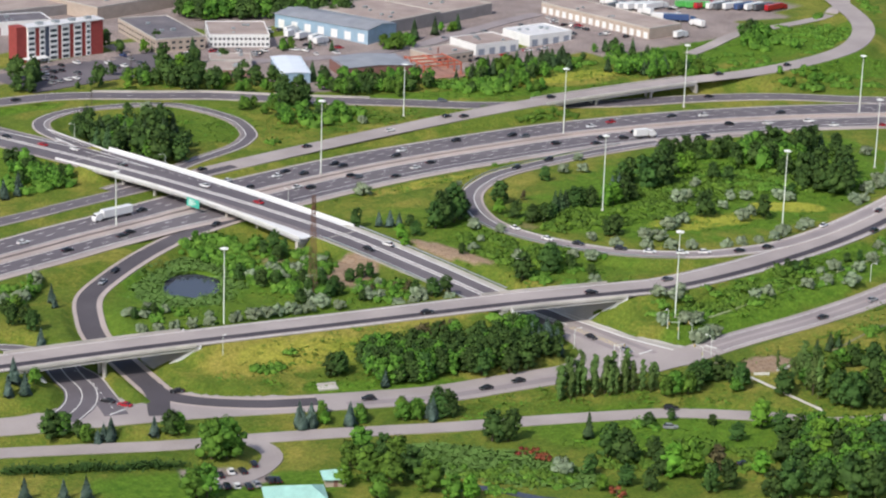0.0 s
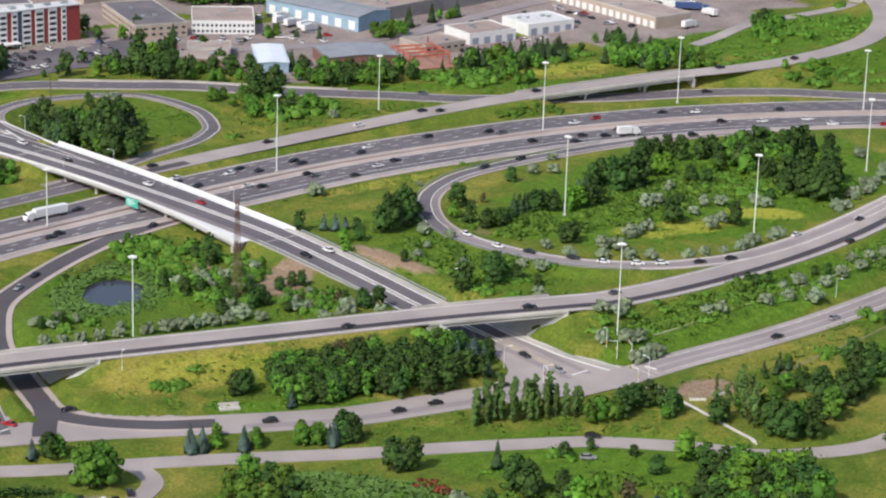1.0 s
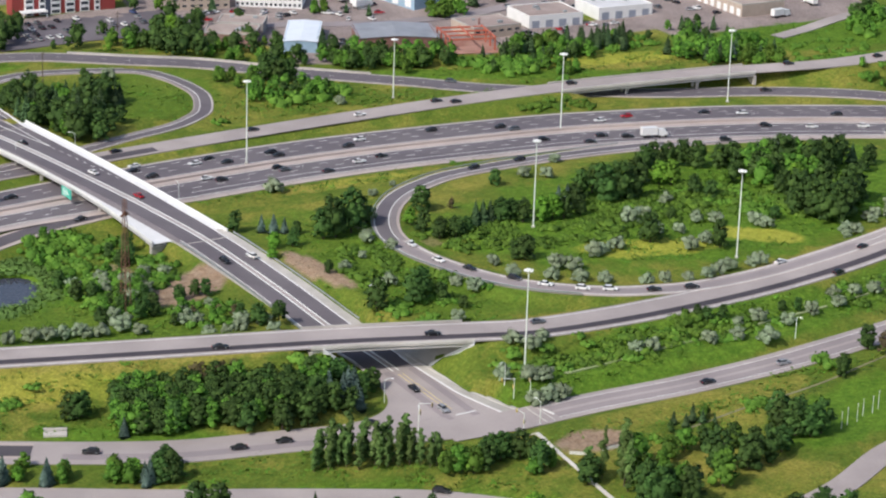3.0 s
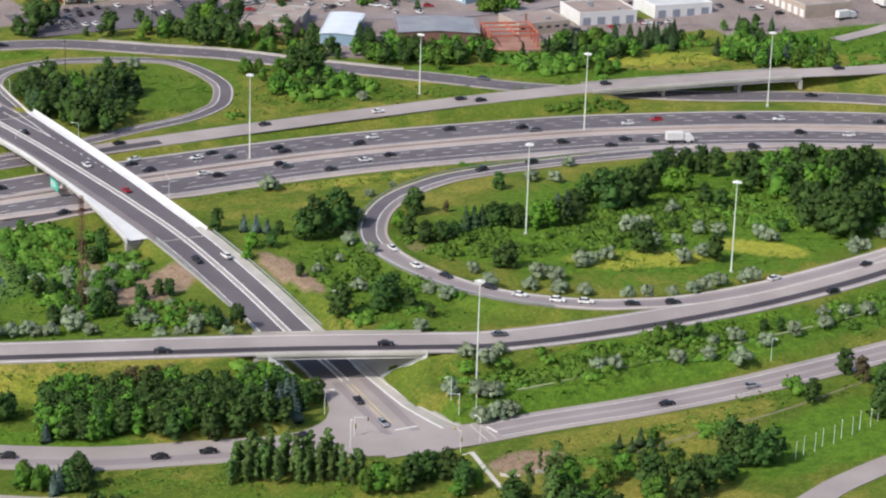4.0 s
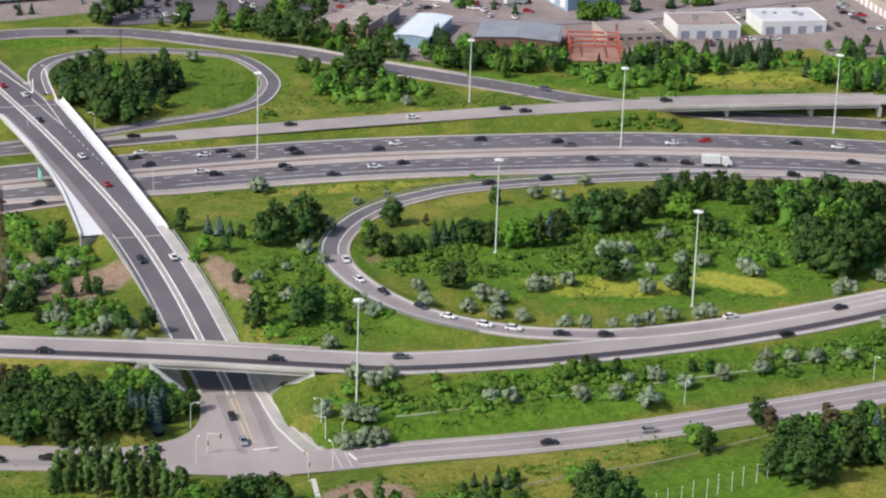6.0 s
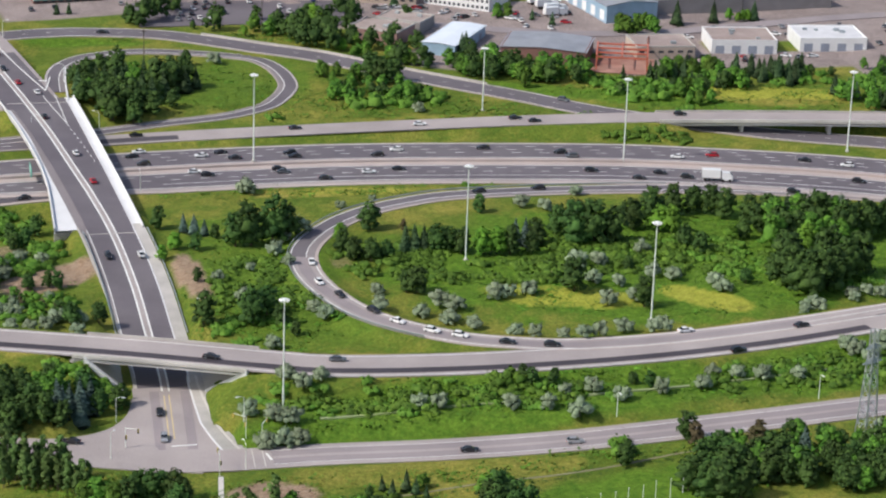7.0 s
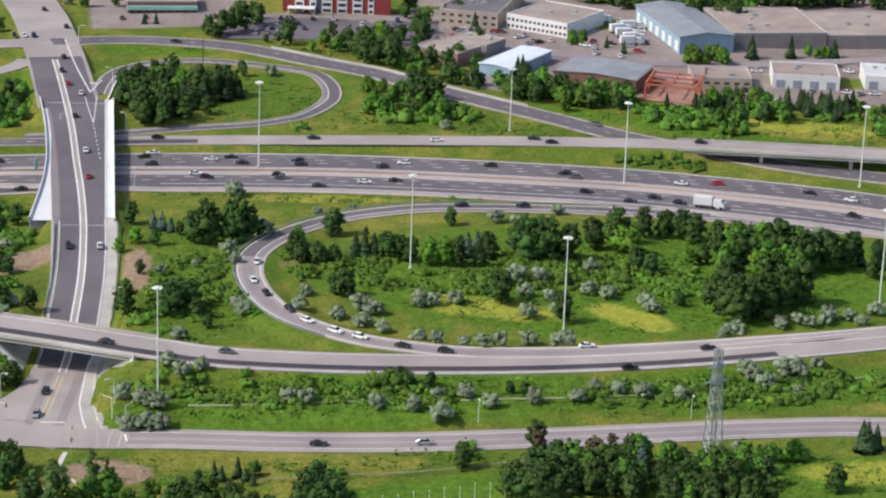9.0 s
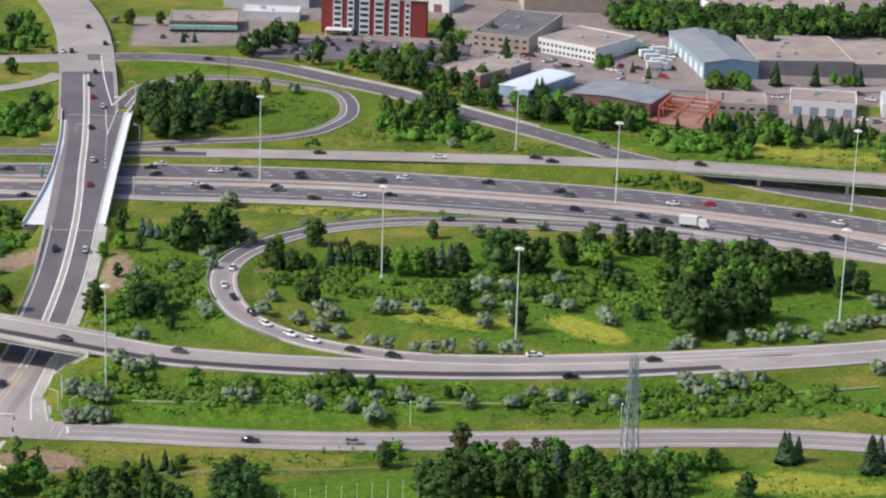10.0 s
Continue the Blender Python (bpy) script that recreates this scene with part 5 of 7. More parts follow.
BRIGHT_TREES_1 = [(-303, -76, 6.9), (-282, -107, 7.7), (-273, -35, 4.5), (-272, -33, 5), (-248, -127, 5.2), (-223, -133, 10.7), (-219, -137, 11.6), (-201, -149, 7.2), (-171, -125, 9.4), (-134, 74, 5.2), (-129, 82, 5.6), (-77, 80, 6.7), (-69, 326, 5), (-39, 324, 14), (-36, 61, 8.6), (-31, 61, 9.2), (-18, 379, 7.3), (27, 76, 9), (30, 73, 9), (47, 64, 6), (61, 70, 7.1), (66, 47, 10)]
SPRUCES_1 = [(-382, -30, 6.8), (-373, -36, 6), (-368, -40, 7.1), (-338, 40, 7), (-336, -3, 5), (-333, -2, 5.4), (-333, 38, 8), (-333, 44, 8), (-332, -4, 6.5), (-331, -3, 6.4), (-323, -12, 6), (-320, -10, 6.4), (-301, 72, 6), (-298, 78, 7), (-281, -34, 7), (-281, -32, 6), (-279, -30, 7.4), (-278, -35, 5), (-277, -34, 6), (-276, -32, 7), (-274, 103, 5), (-271, 109, 6.5), (-268, -41, 6), (-267, -40, 6), (-267, -40, 7.4), (-245, -54, 6), (-244, -51, 6.5), (-243, -52, 7), (-243, -52, 7.1), (-236, -23, 6)]
SPRUCES_2 = [(-176, -21, 7), (-175, -30, 8), (-174, -36, 8), (-166, -25, 7), (-124, 99, 6.5), (-121, 96, 6.9), (-118, 94, 5.7), (-23, 69, 8.7), (-20, 68, 9.3), (9, -100, 9.4)]
LOW_BUSHES_1 = [(-325, 44, 2), (-263, 10, 3), (-262, 10, 3), (-261, 7, 3), (-260, 9, 3), (-257, 6, 3), (-255, 8, 3), (-248, 10, 3), (-197, -101, 5), (-168, 74, 4), (-165, 73, 4), (-124, 56, 3), (-111, -99, 3), (-97, 27, 3), (-91, 15, 3), (-75, -97, 2.5), (-74, 218, 4), (-73, -95, 3), (-72, -96, 2.5), (-69, -95, 3), (-35, -83, 4.5), (-23, 134, 2.5), (80, 208, 4), (102, -46, 4)]
RED_SHRUBS_1 = [(-248, -133, 4.3), (-245, -92, 3.6), (-244, -101, 3.9), (-244, -97, 4.5)]
DARK_CONIFERS_1 = [(-218, -95, 8.3), (-189, 231, 7), (-140, 372, 5), (-135, 372, 5), (-98, -96, 4.6), (-92, -96, 4.3), (-90, -99, 3.4), (-59, 67, 9.5), (-56, 67, 9.5), (-53, 67, 8.6), (-10, 381, 8.5), (2, 366, 8.4), (67, 75, 10.2), (68, 71, 12.3), (68, 249, 7), (70, -84, 8.9), (71, -85, 9), (72, -85, 6.4), (73, 73, 10.3), (74, -83, 7), (92, -91, 11.2), (93, -91, 9.6), (93, -88, 9), (96, -83, 8)]
CLUMPS_1 = [(75, 19, 14, 4, -7, 8, "H", 2, 3), (36, 56, 14, 11, -7, 16, "H", 2, 3.5), (3, 56, 11, 7, -7, 8, "H", 2, 3), (44, 35, 11, 8, -7, 14, "H", 2, 4), (-127, 250, 17, 21, 0, 42, "GCCD", 8, 11), (-136, 229, 9, 7, 0, 8, "G", 6, 8), (-104, 261, 7, 11, 0, 6, "C", 8, 10), (-29, 239, 22, 12, 0, 26, "GGGH", 5, 8), (-23, 263, 9, 7, 0, 6, "D", 9, 11), (-43, 261, 9, 11, 0, 8, "G", 5, 7)]
CLUMPS_2 = [(-28, 312, 10, 12, 0, 8, "GB", 4, 6), (-9, 282, 9, 9, 0, 8, "GD", 4, 6), (15, 267, 16, 13, 0, 16, "GG", 6, 9), (35, 254, 9, 11, 0, 8, "G", 6, 8), (57, 249, 14, 7, 0, 8, "H", 3, 4), (78, 234, 18, 12, 0, 14, "GH", 4, 7), (90, 224, 9, 10, 0, 8, "G", 5, 7), (91, 251, 14, 5, 0, 8, "CG", 7, 9), (113, 248, 14, 5, 0, 8, "CG", 6, 9), (133, 247, 9, 5, 0, 8, "C", 7, 9)]
CLUMPS_3 = [(42, 344, 5, 4, 0, 2, "G", 6, 7), (56, 341, 4, 3, 0, 1, "C", 5, 6), (64, 328, 4, 3, 0, 1, "C", 5, 6), (95, 318, 10, 5, 0, 9, "G", 6, 8), (115, 326, 1, 2, 0, 1, "C", 10, 11), (132, 329, 1, 2, 0, 1, "C", 9, 10), (152, 332, 1, 2, 0, 1, "C", 8, 9), (142, 332, 10, 3, 0, 4, "B", 4, 5), (116, 428, 59, 15, 0, 70, "GGD", 8, 12), (70, 433, 22, 15, 0, 20, "GD", 8, 11)]
CLUMPS_4 = [(95, 415, 42, 24, -45, 50, "GD", 8, 12), (-185, 235, 11, 22, 0, 14, "G", 5, 8), (-210, 368, 11, 50, 0, 16, "GW", 6, 9), (-191, 230, 13, 24, -45, 26, "GH", 4, 6), (-209, 220, 4, 10, -45, 4, "S", 6, 8), (170, 204, 17, 15, -45, 10, "CG", 7, 9), (152, 210, 17, 13, -45, 12, "CGS", 7, 9), (173, 188, 9, 10, -45, 5, "G", 7, 9), (257, 209, 15, 17, -45, 12, "GH", 4, 6), (291, 202, 15, 30, -45, 16, "H", 2, 4)]
CLUMPS_5 = [(212, 160, 35, 8, -45, 14, "H", 2, 4), (94, 239, 17, 15, -45, 14, "GCH", 5, 8), (124, 245, 14, 10, -45, 8, "C", 7, 9), (-202, -33, 35, 8, -26, 40, "DDDG", 7, 9.5), (-203, -13, 32, 13, -26, 44, "DDDG", 7, 9), (-228, -22, 9, 9, -26, 14, "GD", 7, 9), (-225, -14, 9, 15, -26, 10, "G", 7, 9), (11, -104, 28, 9, 0, 44, "GDDWD", 6, 10), (42, -91, 9, 8, 0, 10, "GH", 4, 7), (20, -114, 20, 8, -12, 20, "GDDD", 6, 9)]
CLUMPS_6 = [(-262, -103, 22, 12, -45, 20, "H", 2, 3), (14, 293, 2, 4, -45, 2, "C", 8, 9), (-19, 288, 14, 6, -26, 9, "G", 4, 6), (12, 268, 9, 7, -26, 8, "G", 6, 8), (42, 258, 14, 11, -26, 14, "G", 6, 9), (-54, 332, 12, 7, -26, 6, "GD", 6, 9), (101, 242, 19, 9, -26, 12, "GC", 5, 8), (-14, 313, 21, 7, -45, 9, "GGB", 3, 5), (23, 263, 13, 9, -45, 8, "GD", 6, 9), (-178, 87, 12, 18, -45, 14, "GH", 3, 6)]
CLUMPS_7 = [(-251, 69, 15, 7, -45, 12, "OH", 3, 4), (-116, 12, 10, 11, -12, 14, "H", 2, 3.5), (-76, -45, 51, 12, -12, 30, "H", 2, 3.5), (54, -40, 49, 13, 0, 24, "H", 2, 3.5), (-192, 71, 15, 24, -26, 12, "GGO", 4, 6), (173, 246, 9, 19, -45, 12, "GGC", 4, 7), (176, 228, 17, 19, -45, 20, "GGCH", 4, 7.5), (179, 212, 14, 16, -45, 14, "GH", 4, 7), (260, 219, 8, 17, -45, 10, "DG", 7, 9), (283, 207, 15, 35, -45, 18, "H", 2, 4)]
CLUMPS_8 = [(311, 206, 12, 45, -45, 18, "H", 2, 4), (212, 195, 23, 19, -45, 14, "H", 2, 3.5), (221, 132, 17, 10, -45, 12, "H", 2, 3.5), (207, 142, 17, 13, -45, 20, "GH", 3, 5), (382, 239, 7, 25, -45, 10, "H", 3, 4), (138, 243, 17, 16, -45, 16, "GH", 3, 5), (-181, 88, 19, 36, -26, 36, "GHHHH", 3, 5), (-175, 43, 10, 12, -26, 20, "HGO", 2.5, 5), (-187, 125, 9, 22, -26, 20, "GHH", 3, 6), (-267, 135, 12, 27, -45, 16, "GHO", 3, 5)]
CLUMPS_9 = [(-181, 71, 12, 27, -45, 12, "GHO", 3, 6), (52, 175, 19, 7, 0, 26, "H", 1.5, 3), (13, 174, 17, 6, 0, 12, "H", 1.2, 2), (4, 52, 23, 17, -26, 30, "H", 2, 3.5), (18, 62, 34, 8, -7, 40, "H", 2.5, 4), (-60, 68, 20, 8, -7, 24, "H", 2.5, 4), (60, 40, 12, 14, -7, 24, "H", 2.5, 4.5), (-108, 40, 14, 30, -7, 40, "H", 2, 4), (70, 62, 16, 14, 0, 18, "GGD", 8, 12), (-208, -128, 30, 14, -40, 30, "H", 2, 4)]
CLUMPS_10 = [(-258, -105, 16, 10, -45, 16, "H", 2, 3.5), (-179, -164, 16, 21, -45, 30, "GGB", 8, 12)]
DARK_TREES_9 = [(-114, -161, 9), (-107, -163, 9.5), (-102, -168, 9.5), (-116, -157, 7), (-101, -127, 10), (-94, -127, 10), (-86, -123, 8), (-164, -92, 8), (-161, -89, 8), (-157, -90, 8), (-154, -90, 7), (-152, -92, 8), (-150, -95, 7)]
GREEN_TREES_19 = [(-173, -88, 7), (-170, -89, 8), (-167, -92, 8), (-154, -101, 5), (-147, -100, 5)]
FRONT_TREES = [(-135, -133, 10), (-130, -134, 9.5), (-115, -133, 11), (-135, -123, 9), (-121, -115, 6), (-116, -111, 7), (-109, -109, 7.5), (-101, -109, 7.5), (-95, -113, 7), (-90, -94, 4.4), (-131, -113, 8), (-126, -110, 9)]
FRONT_CONIFERS = [(-100, -93, 4), (-94, -94, 5.4)]
SLOPE_BUSHES = [(-167, -16, 4), (-164, -18, 4), (-161, -20, 4), (-159, -23, 3.5), (-171, -14, 4), (-168, -20, 4), (-164, -24, 4), (-174, -12, 4)]
POPLARS_0 = [(x + 1.3, y + 1.1, h * 0.85) for x, y, h in POPLARS_1 if x < -150]
LOOP_SHRUBS = [(66, 6, 3.5), (66, 9, 4), (72, 11, 4), (75, 8, 4), (80, 10, 4.5), (82, 14, 5), (91, 9, 4), (103, 21, 4.5), (108, 25, 5), (113, 25, 5), (115, 44, 5), (95, 92, 5), (49, 2, 3.5), (52, 4, 4), (88, 14, 4), (97, 18, 4.5)]
LOOP_CONIFERS = [(98, 68, 7), (103, 65, 8), (108, 63, 8)]
LOOP_TREES = [(112, 58, 8), (93, 74, 6), (104, 52, 7), (110, 70, 7)]
WOOD_SPRUCES = [(-172, -33, 11), (-169, -31, 11), (-166, -29, 10.5), (-170, -37, 10), (-175, -38, 10)]
WOOD_BROWN = [(-206, -9, 9), (-200, -12, 9.5), (-196, -13, 9)]
FAR_LOOP_POPLARS = [(-140, 222, 8.5), (-137, 225, 9), (-134, 221, 8.5), (-131, 224, 9), (-128, 228, 8.5), (-142, 229, 8), (-138, 231, 9), (-133, 229, 9)]
FAR_LOOP_TREES = [(-142, 240, 9), (-141, 250, 9), (-143, 262, 8.5), (-139, 272, 8.5), (-137, 244, 9.5)]
SINGLES = [("O", LOOP_SHRUBS + SILVER_SHRUBS_1 + SILVER_SHRUBS_2 + SILVER_SHRUBS_3 + SILVER_SHRUBS_4 + SILVER_SHRUBS_5), ("G", FRONT_TREES + GREEN_TREES_19 + GREEN_TREES_1 + GREEN_TREES_2 + GREEN_TREES_3 + GREEN_TREES_4 + GREEN_TREES_5 + GREEN_TREES_6 + GREEN_TREES_7 + GREEN_TREES_8 + GREEN_TREES_9), ("B", BRIGHT_TREES_1), ("D", FAR_LOOP_TREES + LOOP_TREES + DARK_TREES_9 + DARK_TREES_1 + DARK_TREES_2 + DARK_TREES_3), ("S", WOOD_SPRUCES + SPRUCES_1 + SPRUCES_2), ("P", FAR_LOOP_POPLARS + POPLARS_0 + POPLARS_1 + POPLARS_2), ("W", WOOD_BROWN + BROWN_TREES_1), ("C", LOOP_CONIFERS + FRONT_CONIFERS + DARK_CONIFERS_1), ("R", RED_SHRUBS_1)]
CLUMPS_20 = [(-48, 48, 30, 13, -15, 40, "H", 2.5, 4.5), (8, 46, 36, 9, -5, 40, "H", 2.5, 4), (62, 28, 12, 16, 0, 20, "H", 2.5, 4.5), (-72, -46, 44, 8, -2, 44, "H", 2.5, 4), (44, -43, 50, 9, 8, 44, "H", 2.5, 4), (206, 448, 40, 12, 0, 36, "GDD", 8, 11), (190, 420, 44, 8, -5, 26, "GDD", 7, 10)]
THICKETS = CLUMPS_1 + CLUMPS_2 + CLUMPS_3 + CLUMPS_4 + CLUMPS_5 + CLUMPS_6 + CLUMPS_7 + CLUMPS_8 + CLUMPS_9 + CLUMPS_10 + CLUMPS_20
LOW, FAR_WOOD = [], []
for key, rows in SINGLES:
    px, py = np.array([r[0] for r in rows], float), np.array([r[1] for r in rows], float)
    for (x, y, hgt), z in zip(rows, ground_z(px, py)):
        beside_ramp = key in "GWBD" and hgt > 5 and ((LINES["ramp"][:, 0] - x) ** 2 + (LINES["ramp"][:, 1] - y) ** 2).min() < (17 if hgt > 6 else 13.5) ** 2
        if key == "O" and -90 < x < 60 and -24 < y < 0 and on_road(x, y, 0.8):
            y, z = y + 5.0, gz(x, y + 5.0)
        if on_road(x, y, 0.3) or beside_ramp or (key in "OGW" and on_soil(x, y)):
            continue
        # Dark leaves here also stand for the shaded sides and gaps of these woods.
        shady = (y < -110 and x < -150) or (-250 < x < -155 and -50 < y < 0) or (x > -25 and y < -85)
        key = "D" if key == "G" and shady and rng.random() < 0.45 else key
        if key in "GBDW" and (y > 225 or (x > 40 and y > 0) or x < -345):
            # Far green trees get darker leaves: the dulling by haze is put into colour.
            FAR_WOOD.append((x, y, float(z), "D" if key == "G" and y > 225 and rng.random() < 0.7 else key, hgt))
        else:
            plant(key, x, y, hgt, float(z))
for x, y, hgt in LOW_BUSHES_1 + SLOPE_BUSHES:
    LOW.append((x, y, hgt))
# Thickets: centre, radii, turn, number, kinds and heights.
for cx, cy, rx, ry, turn, count, kinds, h0, h1 in THICKETS:
    c, s = math.cos(radians(turn)), math.sin(radians(turn))
    spots = []
    for i in range(count * 12):
        if len(spots) == count:
            break
        a, d = rng.random() * 2 * math.pi, math.sqrt(rng.random())
        u, v = rx * d * math.cos(a), ry * d * math.sin(a)
        x, y = cx + u * c - v * s, cy + u * s + v * c
        if h0 > 5 and ((LINES["ramp"][:, 0] - x) ** 2 + (LINES["ramp"][:, 1] - y) ** 2).min() < 21 ** 2:
            continue
        need = 1.1 if i < count * 6 else 0.7
        if on_road(x, y, 2.2 if h0 < 5 else 4.0) or on_soil(x, y) or any((x - p) ** 2 + (y - q) ** 2 < (need * h0 * 0.36) ** 2 for p, q, *_ in spots):
            continue
        spots.append((x, y, rng.choice(kinds), rng.uniform(h0, h1)))
    zs = ground_z([p[0] for p in spots], [p[1] for p in spots]) if spots else []
    for (x, y, key, hgt), z in zip(spots, zs):
        if key == "H":
            LOW.append((x, y, hgt))
        elif y > 400 or (cy > 330 and h1 > 11) or (key in "GBDW" and count > 9):
            # Darker leaves beyond y 225 again imitate trees dulled by haze.
            FAR_WOOD.append((x, y, float(z), "D" if key in "GB" and y > 225 and rng.random() < 0.45 else key, hgt))
        else:
            plant(key, x, y, hgt, float(z))


def gathered(name, items, mat, label):
    """Many plants that nobody could count, in one mesh."""
    vs, ts, qs, gs, n = [], [], [], [], 0
    for x, y, z, (v, tri, quad, facing), s, a in items:
        ca, sa = math.cos(a), math.sin(a)
        w = np.stack([v[:, 0] * ca - v[:, 1] * sa, v[:, 0] * sa + v[:, 1] * ca, v[:, 2]], 1) * s + (x, y, z)
        vs.append(w)
        gs.append(np.stack([facing[:, 0] * ca - facing[:, 1] * sa, facing[:, 0] * sa + facing[:, 1] * ca, facing[:, 2]], 1))
        ts.append(tri + n)
        qs.append(quad + n)
        n += len(w)
    return tagged(new(name, mesh_fast(name, np.concatenate(vs), np.concatenate(ts), np.concatenate(qs), np.concatenate(gs), mat)), label, name.replace("_", " "), kind="stuff")


for mat, keys, label in ((LEAF_GREEN, "GWO", "dense thickets of leafy green trees"), (LEAF_BRIGHT, "B", "bright green trees among the thickets"), (LEAF_DARK, "DSC", "dense thickets of dark green trees")):
    items = [(x, y, z, LITE[rng.randrange(4)] if y > 200 and k in "GBDW" else KIND[k][rng.randrange(len(KIND[k]))][2:], hgt / PLANTS[k][6], rng.random() * 6) for x, y, z, k, hgt in FAR_WOOD if k in keys]
    if items:
        gathered("woodland", items, mat, label)

# Weeds and low bushes all over the rough grass.
BUSH = [Leaves(900 + i, (0, 0, -0.5)) for i in range(4)]
for g in BUSH:
    made = []
    for i in range(10):
        c = np.array([*(0.66 * g.r.standard_normal(2)), 0.16 + 0.34 * g.r.random()])
        size = 0.28 + 0.24 * g.r.random()
        g.lump(c, size, 0.8)
        made.append((c, size))
    g.shell(made, 75, 0.17)
TUFT = [Leaves(950 + i, (0, 0, -3.0)) for i in range(4)]
for g in TUFT:
    for i in range(16):
        g.spray(np.array([*(0.8 * g.r.standard_normal(2)), 0.03 + 0.08 * g.r.random()]), 0.26, np.array([0, 0, 1.0]))
low_items = []
zs = ground_z([p[0] for p in LOW], [p[1] for p in LOW])
for (x, y, hgt), z in zip(LOW, zs):
    if not on_road(x, y, 0.6) and not on_soil(x, y):
        low_items.append((x, y, float(z) - 0.1, BUSH[rng.randrange(4)].arrays(), hgt / 1.35, rng.random() * 6))
half = len(low_items) // 2
gathered("low_bushes", low_items[:half], LEAF_WEED, "low green bushes in the rough grass")
gathered("low_bushes", low_items[half:], LEAF_MOUND, "low deep green bushes in the rough grass")


def scatter(count, cx, cy, rx, ry, turn, more=1.0):
    c, s = math.cos(radians(turn)), math.sin(radians(turn))
    out = []
    for _ in range(count):
        a, d = rng.random() * 2 * math.pi, math.sqrt(rng.random())
        u, v = rx * d * math.cos(a), ry * d * math.sin(a)
        out.append((cx + u * c - v * s, cy + u * s + v * c))
    return [p for p in out if not on_road(*p, more) and not on_soil(*p)]


WEEDY = [(25, 45, 75, 42, 8, 900), (-60, -48, 65, 11, 2, 420), (40, -46, 60, 12, 8, 300), (-110, 40, 24, 60, 0, 420), (-205, 70, 50, 40, -10, 560), (-225, -8, 55, 16, -22, 420), (-195, -75, 60, 18, -30, 420),
         (-100, -92, 42, 8, -3, 150), (-40, -86, 55, 5, 4, 120), (40, -100, 70, 16, 0, 300), (20, 215, 120, 12, -8, 420), (110, 225, 80, 16, -12, 360), (-100, 262, 32, 30, 0, 220), (-200, -125, 70, 26, -20, 300), (-70, 135, 60, 7, -3, 200), (-260, 250, 60, 50, 0, 300), (230, 130, 60, 26, -35, 200), (260, 212, 85, 22, -8, 420), (255, 150, 70, 18, -28, 300), (-95, 328, 60, 6, -8, 260), (-30, 235, 55, 14, -20, 260)]
weeds, pale = [], []
for cx, cy, rx, ry, turn, count in WEEDY:
    spots = scatter(int(count * 0.6), cx, cy, rx, ry, turn)
    if not spots:
        continue
    zs = ground_z([p[0] for p in spots], [p[1] for p in spots])
    for (x, y), z in zip(spots, zs):
        if ((x - 22) / 14) ** 2 + ((y - 15) / 12) ** 2 < 1 and rng.random() < 0.8:
            continue
        (weeds if rng.random() < 0.7 else pale).append((x, y, float(z) - 0.05, TUFT[rng.randrange(4)].arrays(), rng.uniform(0.9, 2.2), rng.random() * 6))
gathered("weeds", weeds, LEAF_WEED, "tall green weeds in the rough grass")
gathered("weeds", pale, LEAF_BRIGHT, "bright green weeds in the rough grass")
# Reeds round the pond and along the marsh: close stands of upright blades.
REED = [Leaves(980 + i, (0, 0, -6.0)) for i in range(4)]
for g in REED:
    for i in range(22):
        c = np.array([*(0.85 * g.r.standard_normal(2)), 0.05 + 0.15 * g.r.random()])
        g.spray(c, 0.36, np.array([0, 0, 1.0]))
reeds = []
for _ in range(420):
    a = rng.random() * 6.283
    d = rng.uniform(1.42, 2.5)
    u, v = POND[2] * d * math.cos(a), POND[3] * d * math.sin(a)
    x, y = POND[0] + (u + v) * 0.707, POND[1] + (v - u) * 0.707
    if not on_road(x, y):
        reeds.append((x, y, max(gz(x, y), -5.9), REED[rng.randrange(4)].arrays(), rng.uniform(1.1, 1.9), rng.random() * 6))
for x, y in scatter(800, -258, -92, 32, 11, -65):
    reeds.append((x, y, gz(x, y), REED[rng.randrange(4)].arrays(), rng.uniform(1.2, 2.2), rng.random() * 6))
gathered("reeds", reeds, LEAF_REED, "dense green reeds round the pond")

# ---- buildings ----
BRICK_RED = material("red_brick", (0.30, 0.06, 0.055), 0.9, 0.12, 0.1, None, 12, 0.3)
PANEL_WHITE = material("white_panel", (0.80, 0.80, 0.80), 0.6, 0.04, 0.06, None, 6, 0.2)
PANEL_DARK = material("dark_panel", (0.07, 0.085, 0.13), 0.5, 0.05, 0.05, None, 6, 0.2)
PANEL_BLUE = material("blue_metal_siding", (0.30, 0.43, 0.55), 0.5, 0.05, 0.1, None, 8, 0.2)
PANEL_GREYBLUE = material("grey_blue_wall", (0.30, 0.33, 0.40), 0.7, 0.06, 0.1, None, 8, 0.2)
WALL_TAN = material("tan_wall", (0.46, 0.38, 0.32), 0.85, 0.08, 0.1, None, 8, 0.2)
WALL_BROWN = material("brown_wall", (0.25, 0.13, 0.115), 0.85, 0.08, 0.1, None, 8, 0.2)
WALL_PINK = material("weathered_brick", (0.34, 0.21, 0.19), 0.9, 0.1, 0.1, None, 10, 0.3)
WALL_GREY = material("grey_block_wall", (0.27, 0.25, 0.25), 0.85, 0.08, 0.1, None, 8, 0.2)
ROOF_TAN = material("tan_gravel_roof", (0.40, 0.33, 0.30), 0.95, 0.10, 0.12, (0.34, 0.27, 0.25), 8, 0.12)
